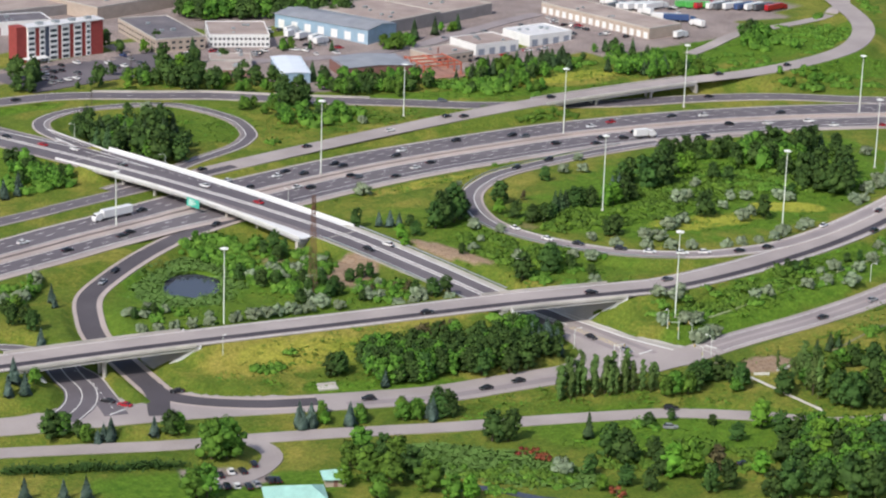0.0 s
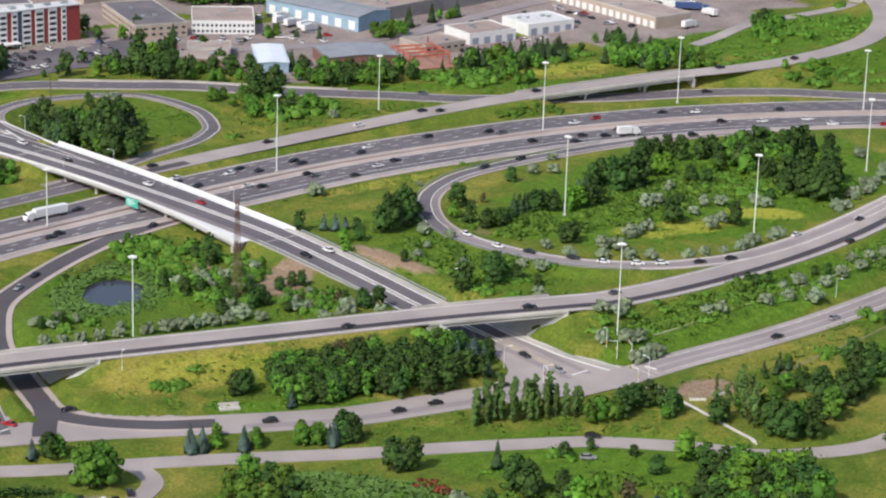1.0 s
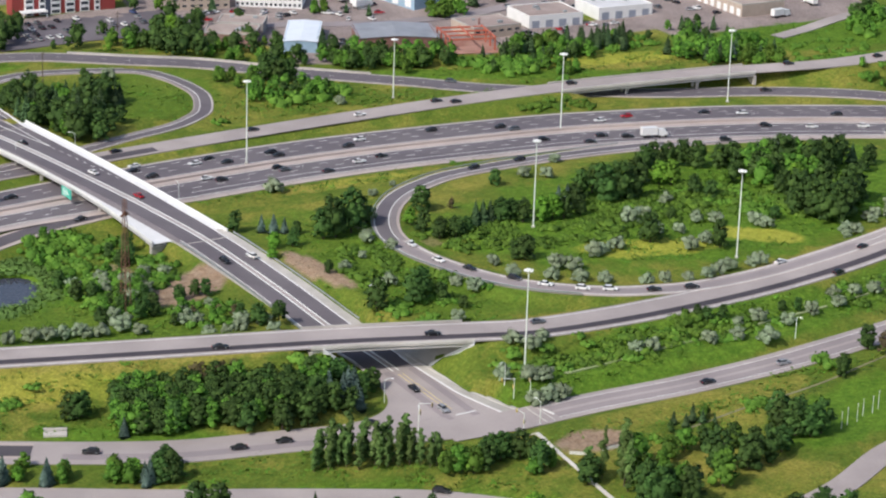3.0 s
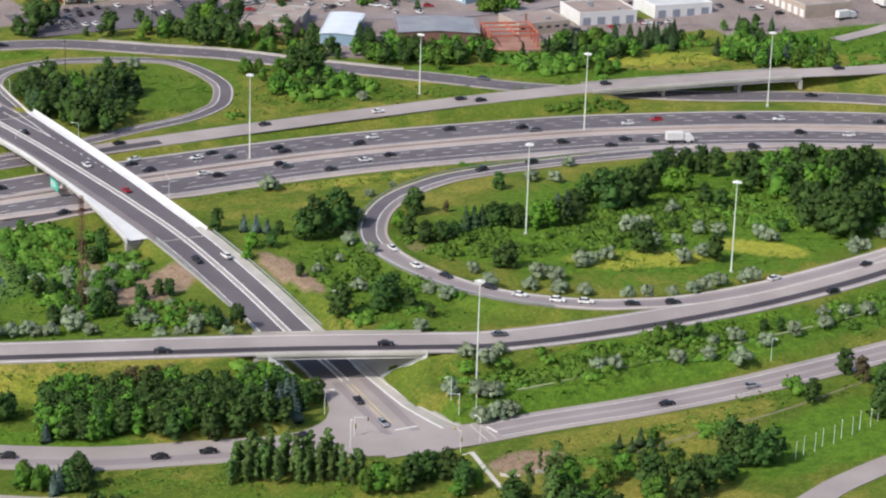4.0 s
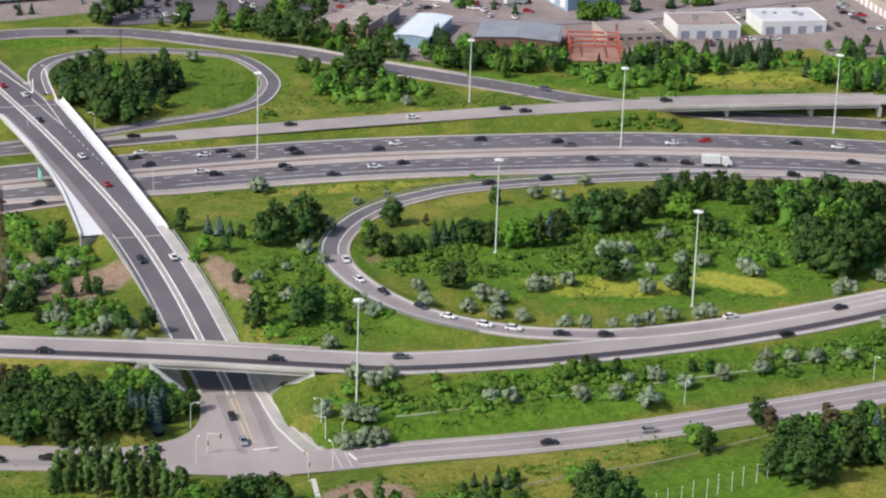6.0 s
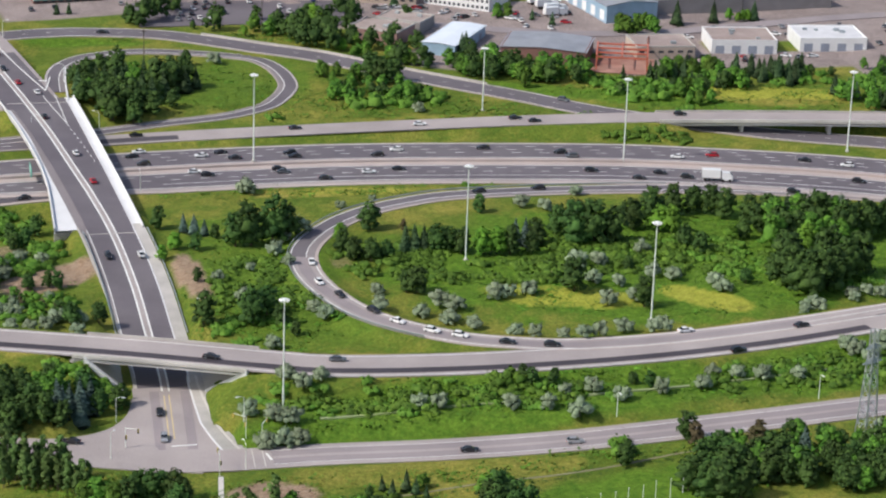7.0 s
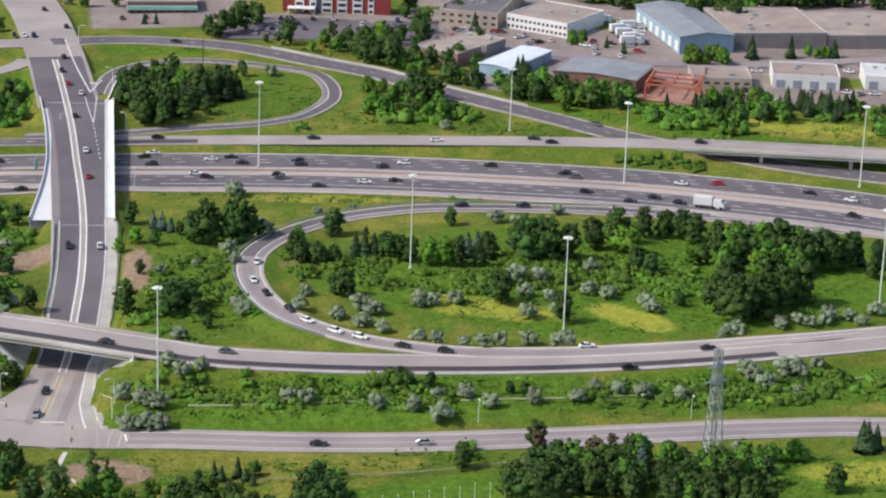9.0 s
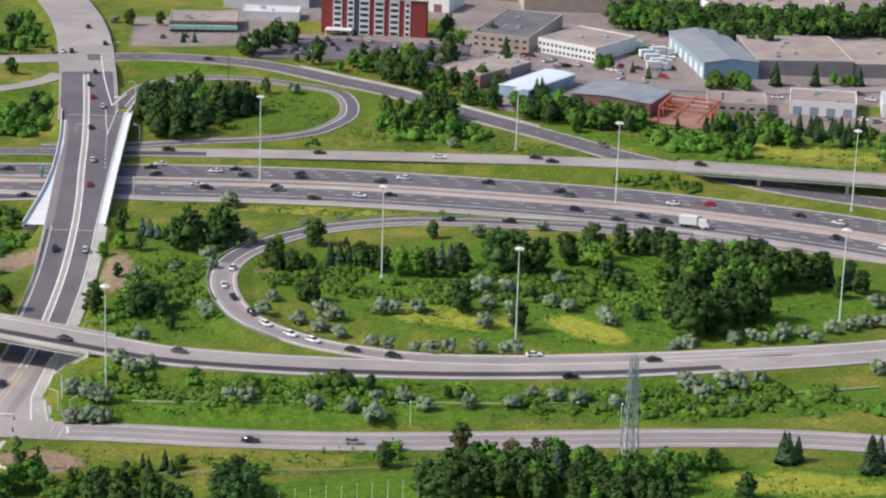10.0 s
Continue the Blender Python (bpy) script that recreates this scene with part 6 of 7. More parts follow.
ROOF_GREY = material("grey_metal_roof", (0.36, 0.37, 0.40), 0.5, 0.05, 0.12, (0.31, 0.32, 0.36), 6, 0.15, metal=0.2)
ROOF_DARK = material("dark_roof", (0.15, 0.14, 0.16), 0.9, 0.08, 0.15, (0.20, 0.18, 0.19), 6, 0.12)
ROOF_PALE = material("pale_membrane_roof", (0.74, 0.80, 0.88), 0.6, 0.03, 0.05, None, 6, 0.15)
ROOF_WHITE = material("white_roof", (0.66, 0.66, 0.68), 0.7, 0.05, 0.12, None, 6, 0.15)
ROOF_TEAL = material("teal_metal_roof", (0.36, 0.62, 0.56), 0.5, 0.05, 0.1, None, 6, 0.3)
GLASS = material("window_glass", (0.04, 0.05, 0.065), 0.1, 0, 0, spec=0.6)
FRAME_RED = material("red_steel", (0.50, 0.14, 0.09), 0.6, 0.08, 0.12, None, 6, 0.3)
SIGN_GREEN = material("sign_green", (0.07, 0.46, 0.36), 0.4, 0.02)


def pane_mesh(w, h):
    bm = bmesh.new()
    box(bm, -w / 2, w / 2, -0.05, 0.05, -h / 2, h / 2, 0.03)
    return mesh_bm("window", bm, GLASS)


def windows(top, width, depth, h, rows, cols, side, size=(1.3, 1.3), z0=1.6, step=3.0):
    """Rows of windows on one side (front, back, east, west) of a building; each is a part."""
    me = pane_mesh(*size)
    run = width if side in ("front", "back") else depth
    for r in range(rows):
        for c in range(cols):
            u = -run / 2 + run * (c + 0.5) / cols
            z = z0 + r * step
            ob = part("window", me, GLASS, top)
            if side in ("front", "back"):
                ob.location = Vector((u, (-depth if side == "front" else depth) / 2, z)) * K
            else:
                ob.location = Vector(((width if side == "east" else -width) / 2, u, z)) * K
                ob.rotation_euler = (0, 0, radians(90))


def block(label, x, y, w, d, turn, h, wall, roof, lip=0.5, z=None, units=3, name="warehouse", category="warehouse"):
    """A flat-roofed building: walls, roof, parapet and roof units."""
    base = min(gz(x + dx, y + dy) for dx in (-w / 3, w / 3) for dy in (-d / 3, d / 3)) if z is None else z
    top = thing(name, (x, y, base), turn, label, category)
    bm = bmesh.new()
    box(bm, -w / 2, w / 2, -d / 2, d / 2, -1.5, h)
    part("wall", bm, wall, top)
    bm = bmesh.new()
    box(bm, -w / 2 + 0.3, w / 2 - 0.3, -d / 2 + 0.3, d / 2 - 0.3, h - 0.05, h + 0.12)
    part("roof", bm, roof, top)
    for x0, x1, y0, y1 in ((-w / 2, w / 2, -d / 2, -d / 2 + 0.35), (-w / 2, w / 2, d / 2 - 0.35, d / 2), (-w / 2, -w / 2 + 0.35, -d / 2 + 0.35, d / 2 - 0.35), (w / 2 - 0.35, w / 2, -d / 2 + 0.35, d / 2 - 0.35)):
        bm = bmesh.new()
        box(bm, x0 - 0.05, x1 + 0.05, y0, y1, h - 0.1, h + lip, 0.04)
        part("parapet", bm, CONCRETE if wall is not PANEL_WHITE else PANEL_WHITE, top)
    rr = random.Random(int(x * 7 + y))
    for _ in range(units):
        u, v, s = rr.uniform(-0.35, 0.35) * w, rr.uniform(-0.35, 0.35) * d, rr.uniform(0.6, 1.2)
        bm = bmesh.new()
        box(bm, u - s, u + s, v - s * 0.7, v + s * 0.7, h + 0.1, h + 0.1 + s, 0.08)
        part("roof_unit", bm, STEEL, top)
    return top


def door_row(top, w, d, side, count, mat, width=3.0, height=3.2):
    bm = bmesh.new()
    box(bm, -width / 2, width / 2, -0.06, 0.06, 0, height, 0.03)
    me = mesh_bm("door", bm, mat)
    for i in range(count):
        ob = part("door", me, mat, top)
        run = w if side == "front" else d
        u = -run / 2 + run * (i + 0.5) / count
        if side == "front":
            ob.location = Vector((u, -d / 2, 0.1)) * K
        else:
            ob.location = Vector((-w / 2 if side == "west" else w / 2, u, 0.1)) * K
            ob.rotation_euler = (0, 0, radians(90))


# Hotel with red brick ends, white window bays and a dark entrance bay.
hotel = thing("hotel", (-54, 397, 3.2), -5, "six-storey hotel with red brick and white window bays", "hotel")
HW, HD, HH = 42.0, 8.0, 17.4
for x0, x1, mat, nm, out in ((-26.5, -21, BRICK_RED, "stair_tower", -1.0), (-21, -17, PANEL_WHITE, "bay", 0.3), (-17, -14.6, BRICK_RED, "wall", 0), (-14.6, -11.6, PANEL_WHITE, "bay", 0.3), (-11.6, -9.2, PANEL_DARK, "wall", 0.15),
                             (-9.2, -4.6, PANEL_WHITE, "bay", 0.3), (-4.6, -2.4, BRICK_RED, "wall", 0), (-2.4, 2.0, PANEL_WHITE, "bay", 0.3), (2.0, 4.4, BRICK_RED, "wall", 0), (4.4, 8.8, PANEL_WHITE, "bay", 0.3), (8.8, 11.2, BRICK_RED, "wall", 0),
                             (11.2, 13.8, PANEL_WHITE, "bay", 0.3), (13.8, 21, BRICK_RED, "wall", 0.1)):
    bm = bmesh.new()
    box(bm, x0 + 0.01, x1 - 0.01, -HD / 2 - out, HD / 2 + (0.5 if nm == "stair_tower" else 0), -1.5, HH + (0.8 if nm == "stair_tower" else 0))
    part(nm, bm, mat, hotel)
    if mat is PANEL_WHITE:
        me = pane_mesh(x1 - x0 - 1.0, 1.35)
        for r in range(6):
            part("window", me, GLASS, hotel, at=((x0 + x1) / 2, -HD / 2 - out, 1.9 + 2.65 * r))
bm = bmesh.new()
box(bm, -21.4, 21.4, -HD / 2 - 0.6, HD / 2 + 0.4, HH, HH + 0.7, 0.08)
part("roof", bm, ROOF_WHITE, hotel)
bm = bmesh.new()
box(bm, -24, -12, -HD / 2 - 5, -HD / 2 - 0.35, 3.0, 3.6, 0.1)
part("canopy", bm, PANEL_WHITE, hotel)
for x in (-23.5, -12.5):
    bm = bmesh.new()
    rod(bm, (x, -HD / 2 - 4.6, -1), (x, -HD / 2 - 4.6, 3.0), 0.2)
    part("canopy_post", bm, PANEL_WHITE, hotel)
for i in range(4):
    bm = bmesh.new()
    box(bm, -14 + 9 * i, -11 + 9 * i, -2, 1, HH + 0.6, HH + 1.8, 0.1)
    part("roof_unit", bm, STEEL, hotel)

def gabled(label, x, y, w, d, turn, h, rise, wall, roof, z=None):
    """A long hall under a low gabled roof whose ridge runs along its depth."""
    top = thing("warehouse", (x, y, gz(x, y) if z is None else z), turn, label, "warehouse")
    bm = bmesh.new()
    box(bm, -w / 2, w / 2, -d / 2, d / 2, -1.5, h)
    part("wall", bm, wall, top)
    for s in (-1, 1):
        v = [(0, -d / 2 - 0.4, h + rise), (0, d / 2 + 0.4, h + rise), (s * (w / 2 + 0.5), d / 2 + 0.4, h - 0.05), (s * (w / 2 + 0.5), -d / 2 - 0.4, h - 0.05)]
        v += [(p, q, r - 0.25) for p, q, r in v]
        part("roof_plane", mesh_from("roof_plane", v, [(0, 1, 2, 3), (7, 6, 5, 4), (0, 3, 7, 4), (1, 5, 6, 2), (2, 6, 7, 3), (0, 4, 5, 1)], roof), roof, top)
        g = [(-w / 2, s * d / 2, h - 0.2), (w / 2, s * d / 2, h - 0.2), (0, s * d / 2, h + rise - 0.2)]
        part("gable", mesh_from("gable", g, [(0, 1, 2)], wall), wall, top)
    return top


blue = gabled("pale blue metal hall under a low white roof", 14.3, 307.5, 14, 36.5, -33.5, 5.2, 0.45, PANEL_BLUE, ROOF_PALE, 1.9)
door_row(blue, 14, 36.5, "east", 3, PANEL_GREYBLUE)
hall = gabled("long blue-sided hall with a grey metal roof", 92, 361, 24, 60, 10, 7, 1.6, PANEL_BLUE, ROOF_GREY)
door_row(hall, 24, 60, "west", 7, PANEL_WHITE, 4.0, 4.2)
works = gabled("brown-walled shed with a grey metal roof", 48, 287, 34, 25, -24, 6, 0.9, WALL_BROWN, ROOF_GREY)
b1 = block("flat-roofed tan factory behind a row of conifers", 128, 366, 42, 48, 5, 6.5, WALL_GREY, ROOF_TAN, units=5, name="factory", category="factory")
b2 = block("flat-roofed tan factory extension behind conifers", 171, 368, 42, 44, 4, 5.6, WALL_GREY, ROOF_TAN, units=4, name="factory", category="factory")
b3 = block("two-storey office with a dark flat roof", 8, 398, 26, 54, -18, 6.5, WALL_TAN, ROOF_DARK, units=3, name="office_building", category="office")
windows(b3, 26, 54, 6.5, 2, 14, "west", (1.8, 1.1), 1.8, 2.8)
windows(b3, 26, 54, 6.5, 2, 7, "front", (1.8, 1.1), 1.8, 2.8)
b4 = block("two-storey office with a tan flat roof and window bands", 38, 375, 30, 33, -36, 6.2, PANEL_WHITE, ROOF_TAN, units=5, name="office_building", category="office")
windows(b4, 30, 33, 6.2, 2, 14, "front", (1.2, 1.2), 1.6, 2.8)
windows(b4, 30, 33, 6.2, 2, 10, "west", (1.2, 1.2), 1.6, 2.8)
b5 = block("low weathered brick workshop with a flat roof", -13, 321, 22, 18, -37, 5.4, WALL_PINK, ROOF_TAN, units=3, name="workshop", category="workshop")
b6 = block("low workshop annexe with a grey flat roof", 0, 335, 20, 15, -37, 4.8, WALL_GREY, ROOF_TAN, units=2, name="workshop", category="workshop")
windows(b5, 22, 18, 5.4, 1, 6, "front", (2.0, 1.2), 3.0)
b7 = block("white-walled flat-roofed warehouse in a paved yard", 131, 292, 27, 22, -8, 5.4, PANEL_WHITE, ROOF_TAN, units=3)
door_row(b7, 27, 22, "front", 4, PANEL_GREYBLUE, 3.6, 3.4)
b8 = block("white-walled flat-roofed warehouse in a paved yard", 169, 291, 28, 22, -7, 5.4, PANEL_WHITE, ROOF_WHITE, units=4)
door_row(b8, 28, 22, "front", 4, PANEL_GREYBLUE, 3.6, 3.4)
b9 = block("tan flat-roofed workshop with a short chimney", 95, 286, 24, 20, -4, 5.0, WALL_TAN, ROOF_TAN, units=2, name="workshop", category="workshop")
windows(b9, 24, 20, 5, 1, 6, "front", (2.2, 1.0), 3.2)
bm = bmesh.new()
rod(bm, (-6, -4, 5), (-6, -4, 8), 0.5, 0.45, 10)
part("chimney", bm, WALL_BROWN, b9)
b10 = block("long low flat-roofed trucking depot", 228, 293, 24, 82, -4, 5.5, WALL_TAN, ROOF_TAN, units=4, name="depot", category="depot")
door_row(b10, 24, 82, "west", 16, PANEL_WHITE, 3.0, 3.4)
b11 = block("restaurant with a brown roof and pale green front", -134, 403, 30, 22, 4, 5.0, WALL_BROWN, ROOF_TAN, units=4, name="restaurant", category="restaurant")
bm = bmesh.new()
box(bm, -15.4, 15.4, -12.4, -11.1, 1.6, 3.4, 0.1)
part("awning", bm, ROOF_TEAL, b11)
windows(b11, 30, 22, 5, 1, 9, "front", (2.4, 1.3), 1.0)
b12 = block("large low factory with a grey flat roof", 0, 508, 80, 56, -6, 5.5, WALL_GREY, ROOF_TAN, units=8, name="factory", category="factory")
b13 = block("low white workshop by the hotel", -105, 425, 26, 14, 0, 4, PANEL_WHITE, ROOF_WHITE, units=2, name="workshop", category="workshop")
b14 = block("pale grey warehouse beyond the trees", 128, 462, 60, 24, 8, 6, PANEL_WHITE, ROOF_TAN, units=6)
b15 = block("pale flat-roofed factory beyond the trees", 40, 478, 60, 40, 5, 7, WALL_TAN, ROOF_TAN, units=6, name="factory", category="factory")
b16 = block("low tan depot by the truck yard", 290, 430, 60, 40, -8, 6, WALL_TAN, ROOF_TAN, units=5, name="depot", category="depot")
b18 = block("white workshop with a dark roof behind the hotel", -36, 462, 34, 20, -20, 6.5, PANEL_WHITE, ROOF_DARK, units=3, name="workshop", category="workshop")
door_row(b18, 34, 20, "front", 3, WALL_BROWN, 4.0, 3.8)
b17 = block("white-fronted hall beside the hotel", -110, 462, 40, 30, 3, 7, PANEL_WHITE, ROOF_DARK, units=3)

# Open red steel frame in the yard of the brown shed.
frame_hall = thing("steel_frame", (75, 273, gz(75, 273)), -18, "open red steel frame of an unfinished shed", "steel frame")
for i in range(4):
    for x in (-10, 10):
        bm = bmesh.new()
        box(bm, x - 0.3, x + 0.3, -12 + 7 * i - 0.3, -12 + 7 * i + 0.3, -0.5, 5)
        part("column", bm, FRAME_RED, frame_hall)
    bm = bmesh.new()
    box(bm, -10.3, 10.3, -12 + 7 * i - 0.3, -12 + 7 * i + 0.3, 5, 5.7)
    part("beam", bm, FRAME_RED, frame_hall)
for x in (-10, 0, 10):
    bm = bmesh.new()
    box(bm, x - 0.3, x + 0.3, -12.3, 9.3, 5.7, 6.2)
    part("purlin", bm, FRAME_RED, frame_hall)
bm = bmesh.new()
box(bm, -13, 13, -16, 12, 0.0, 0.14)
part("slab", bm, material("red_earth_slab", (0.36, 0.17, 0.13), 0.95, 0.15, 0.15, (0.42, 0.24, 0.19), 6, 0.15), frame_hall)


# Park pavilion and hut with teal roofs.
def hip_roof(w, d, h, rise, ridge):
    v = [(-w / 2, -d / 2, h), (w / 2, -d / 2, h), (w / 2, d / 2, h), (-w / 2, d / 2, h), (-ridge / 2, 0, h + rise), (ridge / 2, 0, h + rise)]
    v += [(x, y, z - 0.2) for x, y, z in v[:4]]
    f = [(0, 1, 5, 4), (1, 2, 5), (2, 3, 4, 5), (3, 0, 4), (0, 6, 7, 1), (1, 7, 8, 2), (2, 8, 9, 3), (3, 9, 6, 0), (9, 8, 7, 6)]
    return v, f


for name, x, y, w, d, h, rise, ridge, label in (("pavilion", -323, -77.5, 18, 12, 3.0, 2.6, 9, "open park pavilion under a teal metal hip roof"), ("hut", -303.5, -72.8, 7.5, 7.5, 2.6, 1.8, 0.4, "small brick hut under a teal pyramid roof")):
    top = thing(name, (x, y, gz(x, y)), -35, label, name)
    v, f = hip_roof(w, d, h, rise, ridge)
    part("roof", mesh_from("roof", v, f, ROOF_TEAL), ROOF_TEAL, top)
    if name == "hut":
        bm = bmesh.new()
        box(bm, -w / 2 + 0.8, w / 2 - 0.8, -d / 2 + 0.8, d / 2 - 0.8, -0.6, h - 0.1)
        part("wall", bm, WALL_TAN, top)
        bm = bmesh.new()
        box(bm, -0.6, 0.6, -d / 2 + 0.72, -d / 2 + 0.82, 0, 2.1)
        part("door", bm, WALL_BROWN, top)
    else:
        for i in range(4):
            for s in (-1, 1):
                bm = bmesh.new()
                box(bm, -w / 2 + 1 + i * (w - 2) / 3 - 0.2, -w / 2 + 1 + i * (w - 2) / 3 + 0.2, s * (d / 2 - 0.8) - 0.2, s * (d / 2 - 0.8) + 0.2, -0.6, h)
                part("post", bm, PANEL_WHITE, top)
        bm = bmesh.new()
        box(bm, -w / 2, w / 2, -d / 2, d / 2, -0.5, 0.1)
        part("floor", bm, CONCRETE, top)

# ---- vehicles ----
def hull(sections):
    """A closed skin through cross-sections of equal point count, front to back."""
    n = len(sections[0])
    v = [p for s in sections for p in s]
    f = [(k * n + i, k * n + (i + 1) % n, (k + 1) * n + (i + 1) % n, (k + 1) * n + i) for k in range(len(sections) - 1) for i in range(n)]
    return v, f + [tuple(range(n))[::-1], tuple(range((len(sections) - 1) * n, len(sections) * n))]


def ring(x, w, z0, z1, inset=0.12):
    return [(x, -w, z0), (x, -w, z1 - inset), (x, -w + inset, z1), (x, w - inset, z1), (x, w, z1 - inset), (x, w, z0)]


WHEEL = bmesh.new()
bmesh.ops.create_cone(WHEEL, cap_ends=True, segments=12, radius1=0.36, radius2=0.36, depth=0.26, matrix=Euler((radians(90), 0, 0)).to_matrix().to_4x4())
WHEEL_ME = mesh_bm("wheel", WHEEL, TYRE)
RIM = bmesh.new()
bmesh.ops.create_cone(RIM, cap_ends=True, segments=10, radius1=0.2, radius2=0.2, depth=0.30, matrix=Euler((radians(90), 0, 0)).to_matrix().to_4x4())
RIM_ME = mesh_bm("rim", RIM, STEEL)
LIGHT_ME = mesh_bm("headlight", box(bmesh.new(), -0.05, 0.05, -0.2, 0.2, -0.08, 0.08), LAMP_WHITE)
TAIL_ME = mesh_bm("tail_light", box(bmesh.new(), -0.05, 0.05, -0.2, 0.2, -0.09, 0.09), CAR_PAINTS["red"])


def make_car(colour, tall):
    word = {"b": "black", "w": "white", "g": "grey", "s": "silver", "r": "red", "u": "blue"}[colour]
    paint = CAR_PAINTS[word]
    top = thing("car", (0, 0, 0), 0, f"{word} {'estate car' if tall else 'saloon car'} on the carriageway", "car", "cars of the interchange")
    h = 1.0 if tall else 0.88
    body = [ring(2.42, 0.72, 0.42, 0.70), ring(2.30, 0.86, 0.28, 0.80), ring(1.1, 0.93, 0.24, h), ring(-1.6, 0.93, 0.24, h + 0.04), ring(-2.25, 0.88, 0.28, h + (0.02 if tall else 0)), ring(-2.42, 0.78, 0.42, 0.72)]
    part("body", mesh_from("body", *hull(body), paint), paint, top)
    rear = -2.15 if tall else -1.75
    cab = [ring(1.15, 0.78, h - 0.08, h, 0.05), ring(0.35, 0.74, h - 0.08, 1.40 + 0.18 * tall), ring(-1.0 - 0.5 * tall, 0.74, h - 0.05, 1.42 + 0.2 * tall), ring(rear, 0.76, h - 0.05, h + 0.08, 0.05)]
    part("cabin", mesh_from("cabin", *hull(cab), CAR_GLASS), CAR_GLASS, top)
    roof = [ring(0.36, 0.68, 1.36 + 0.18 * tall, 1.44 + 0.18 * tall, 0.04), ring(-1.02 - 0.5 * tall, 0.68, 1.37 + 0.2 * tall, 1.46 + 0.2 * tall, 0.04)]
    part("roof", mesh_from("roof", *hull(roof), paint), paint, top)
    for x in (1.45, -1.45):
        for y in (-0.84, 0.84):
            wheel = part("wheel", WHEEL_ME, TYRE, top, at=(x, y, 0.36))
            part("rim", RIM_ME, STEEL, wheel)
    for y in (-0.58, 0.58):
        part("headlight", LIGHT_ME, LAMP_WHITE, top, at=(2.36, y, 0.66))
        part("tail_light", TAIL_ME, TYRE, top, at=(-2.37, y, 0.7))
    return top


def make_truck(long=True, colour="white"):
    top = thing("lorry", (0, 0, 0), 0, "white lorry with a long box trailer" if long and colour == "white" else f"plain {colour} box lorry in a yard", "lorry")
    paint = CAR_PAINTS[colour]
    back = -15.5 if long else -8.0
    bm = bmesh.new()
    box(bm, back, -1.6, -1.3, 1.3, 1.1, 4.1, 0.08)
    part("trailer", bm, paint, top)
    part("cab", mesh_from("cab", *hull([ring(2.6, 1.1, 0.5, 1.9), ring(2.2, 1.22, 0.4, 2.3), ring(1.4, 1.22, 0.4, 3.2), ring(-1.2, 1.22, 0.4, 3.4)]), paint), paint, top)
    bm = bmesh.new()
    box(bm, 1.75, 2.2, -1.05, 1.05, 2.2, 2.9)
    part("windscreen", bm, CAR_GLASS, top)
    bm = bmesh.new()
    box(bm, back + 0.4, 1.5, -0.5, 0.5, 0.7, 1.1)
    part("chassis", bm, TYRE, top)
    for x in (1.6, -0.8, back + 1.2, back + 2.6):
        for y in (-1.1, 1.1):
            ob = part("wheel", WHEEL_ME, TYRE, top, at=(x, y, 0.5))
            ob.scale = (1.4, 1.3, 1.4)
    return top


CARS_1 = [(-131, 180, -0.8, 180, "b"), (-128, 171, -0.8, 180, "b"), (-107, 178, -0.8, 180, "w"), (-100, 181, -0.8, 180, "b"), (-96, 174, -0.7, 180, "b"), (-76, 177, -0.7, 178, "b"), (-75, 173, -0.7, 178, "b"), (-83, 159, -0.7, -1, "b"), (-82, 156, -0.7, -1, "g"), (-69, 147, -0.7, -3, "b"), (-46, 171, -0.7, 175, "b"), (-38, 176, -0.7, 174, "w"), (-42, 154, -0.7, -6, "b"), (-53, 152, -0.7, -5, "w"), (-7, 174, -0.6, 172, "b"), (19, 165, -0.5, 171, "b"), (22, 160, -0.5, 171, "g"), (24, 143, -0.5, -10, "b"), (38, 132, -0.4, -14, "b"), (47, 137, -0.4, -16, "b"), (55, 131, -0.4, -17, "b"), (67, 135, -0.4, -17, "b"), (86, 110, -0.3, -20, "b"), (128, 108, -0.3, -26, "w")]
CARS_2 = [(-112, 160, -0.8, 0, "w"), (-108, 156, -0.8, 0, "b"), (-128, 185, -0.8, 180, "w"), (-182, 172, -0.8, 178, "b"), (-204, 151, -0.9, -1, "b"), (-209, 149, -0.9, -1, "b"), (-236, 147, -0.9, 0, "b"), (-243, 165, -0.9, 0, "w"), (59, 154, -0.4, 163, "w"), (72, 154, -0.4, 163, "r"), (103, 144, -0.3, 159, "b"), (116, 136, -0.3, 157, "w"), (113, 118, -0.3, -24, "b"), (149, 117, -0.3, 152, "b"), (147, 99, -0.3, -29, "w"), (150, 87, -0.3, -30, "w"), (168, 73, -0.3, -33, "r"), (67, 126, -0.4, -17, "T"), (-21, 124, -0.1, -176, "b"), (0, 125, -0.2, 180, "b"), (-75, 4, 1.8, -48, "w"), (-67, -5, 1.9, -40, "w"), (-60, -10, 2, -33, "w"), (-48, -17, 2, -18, "b")]
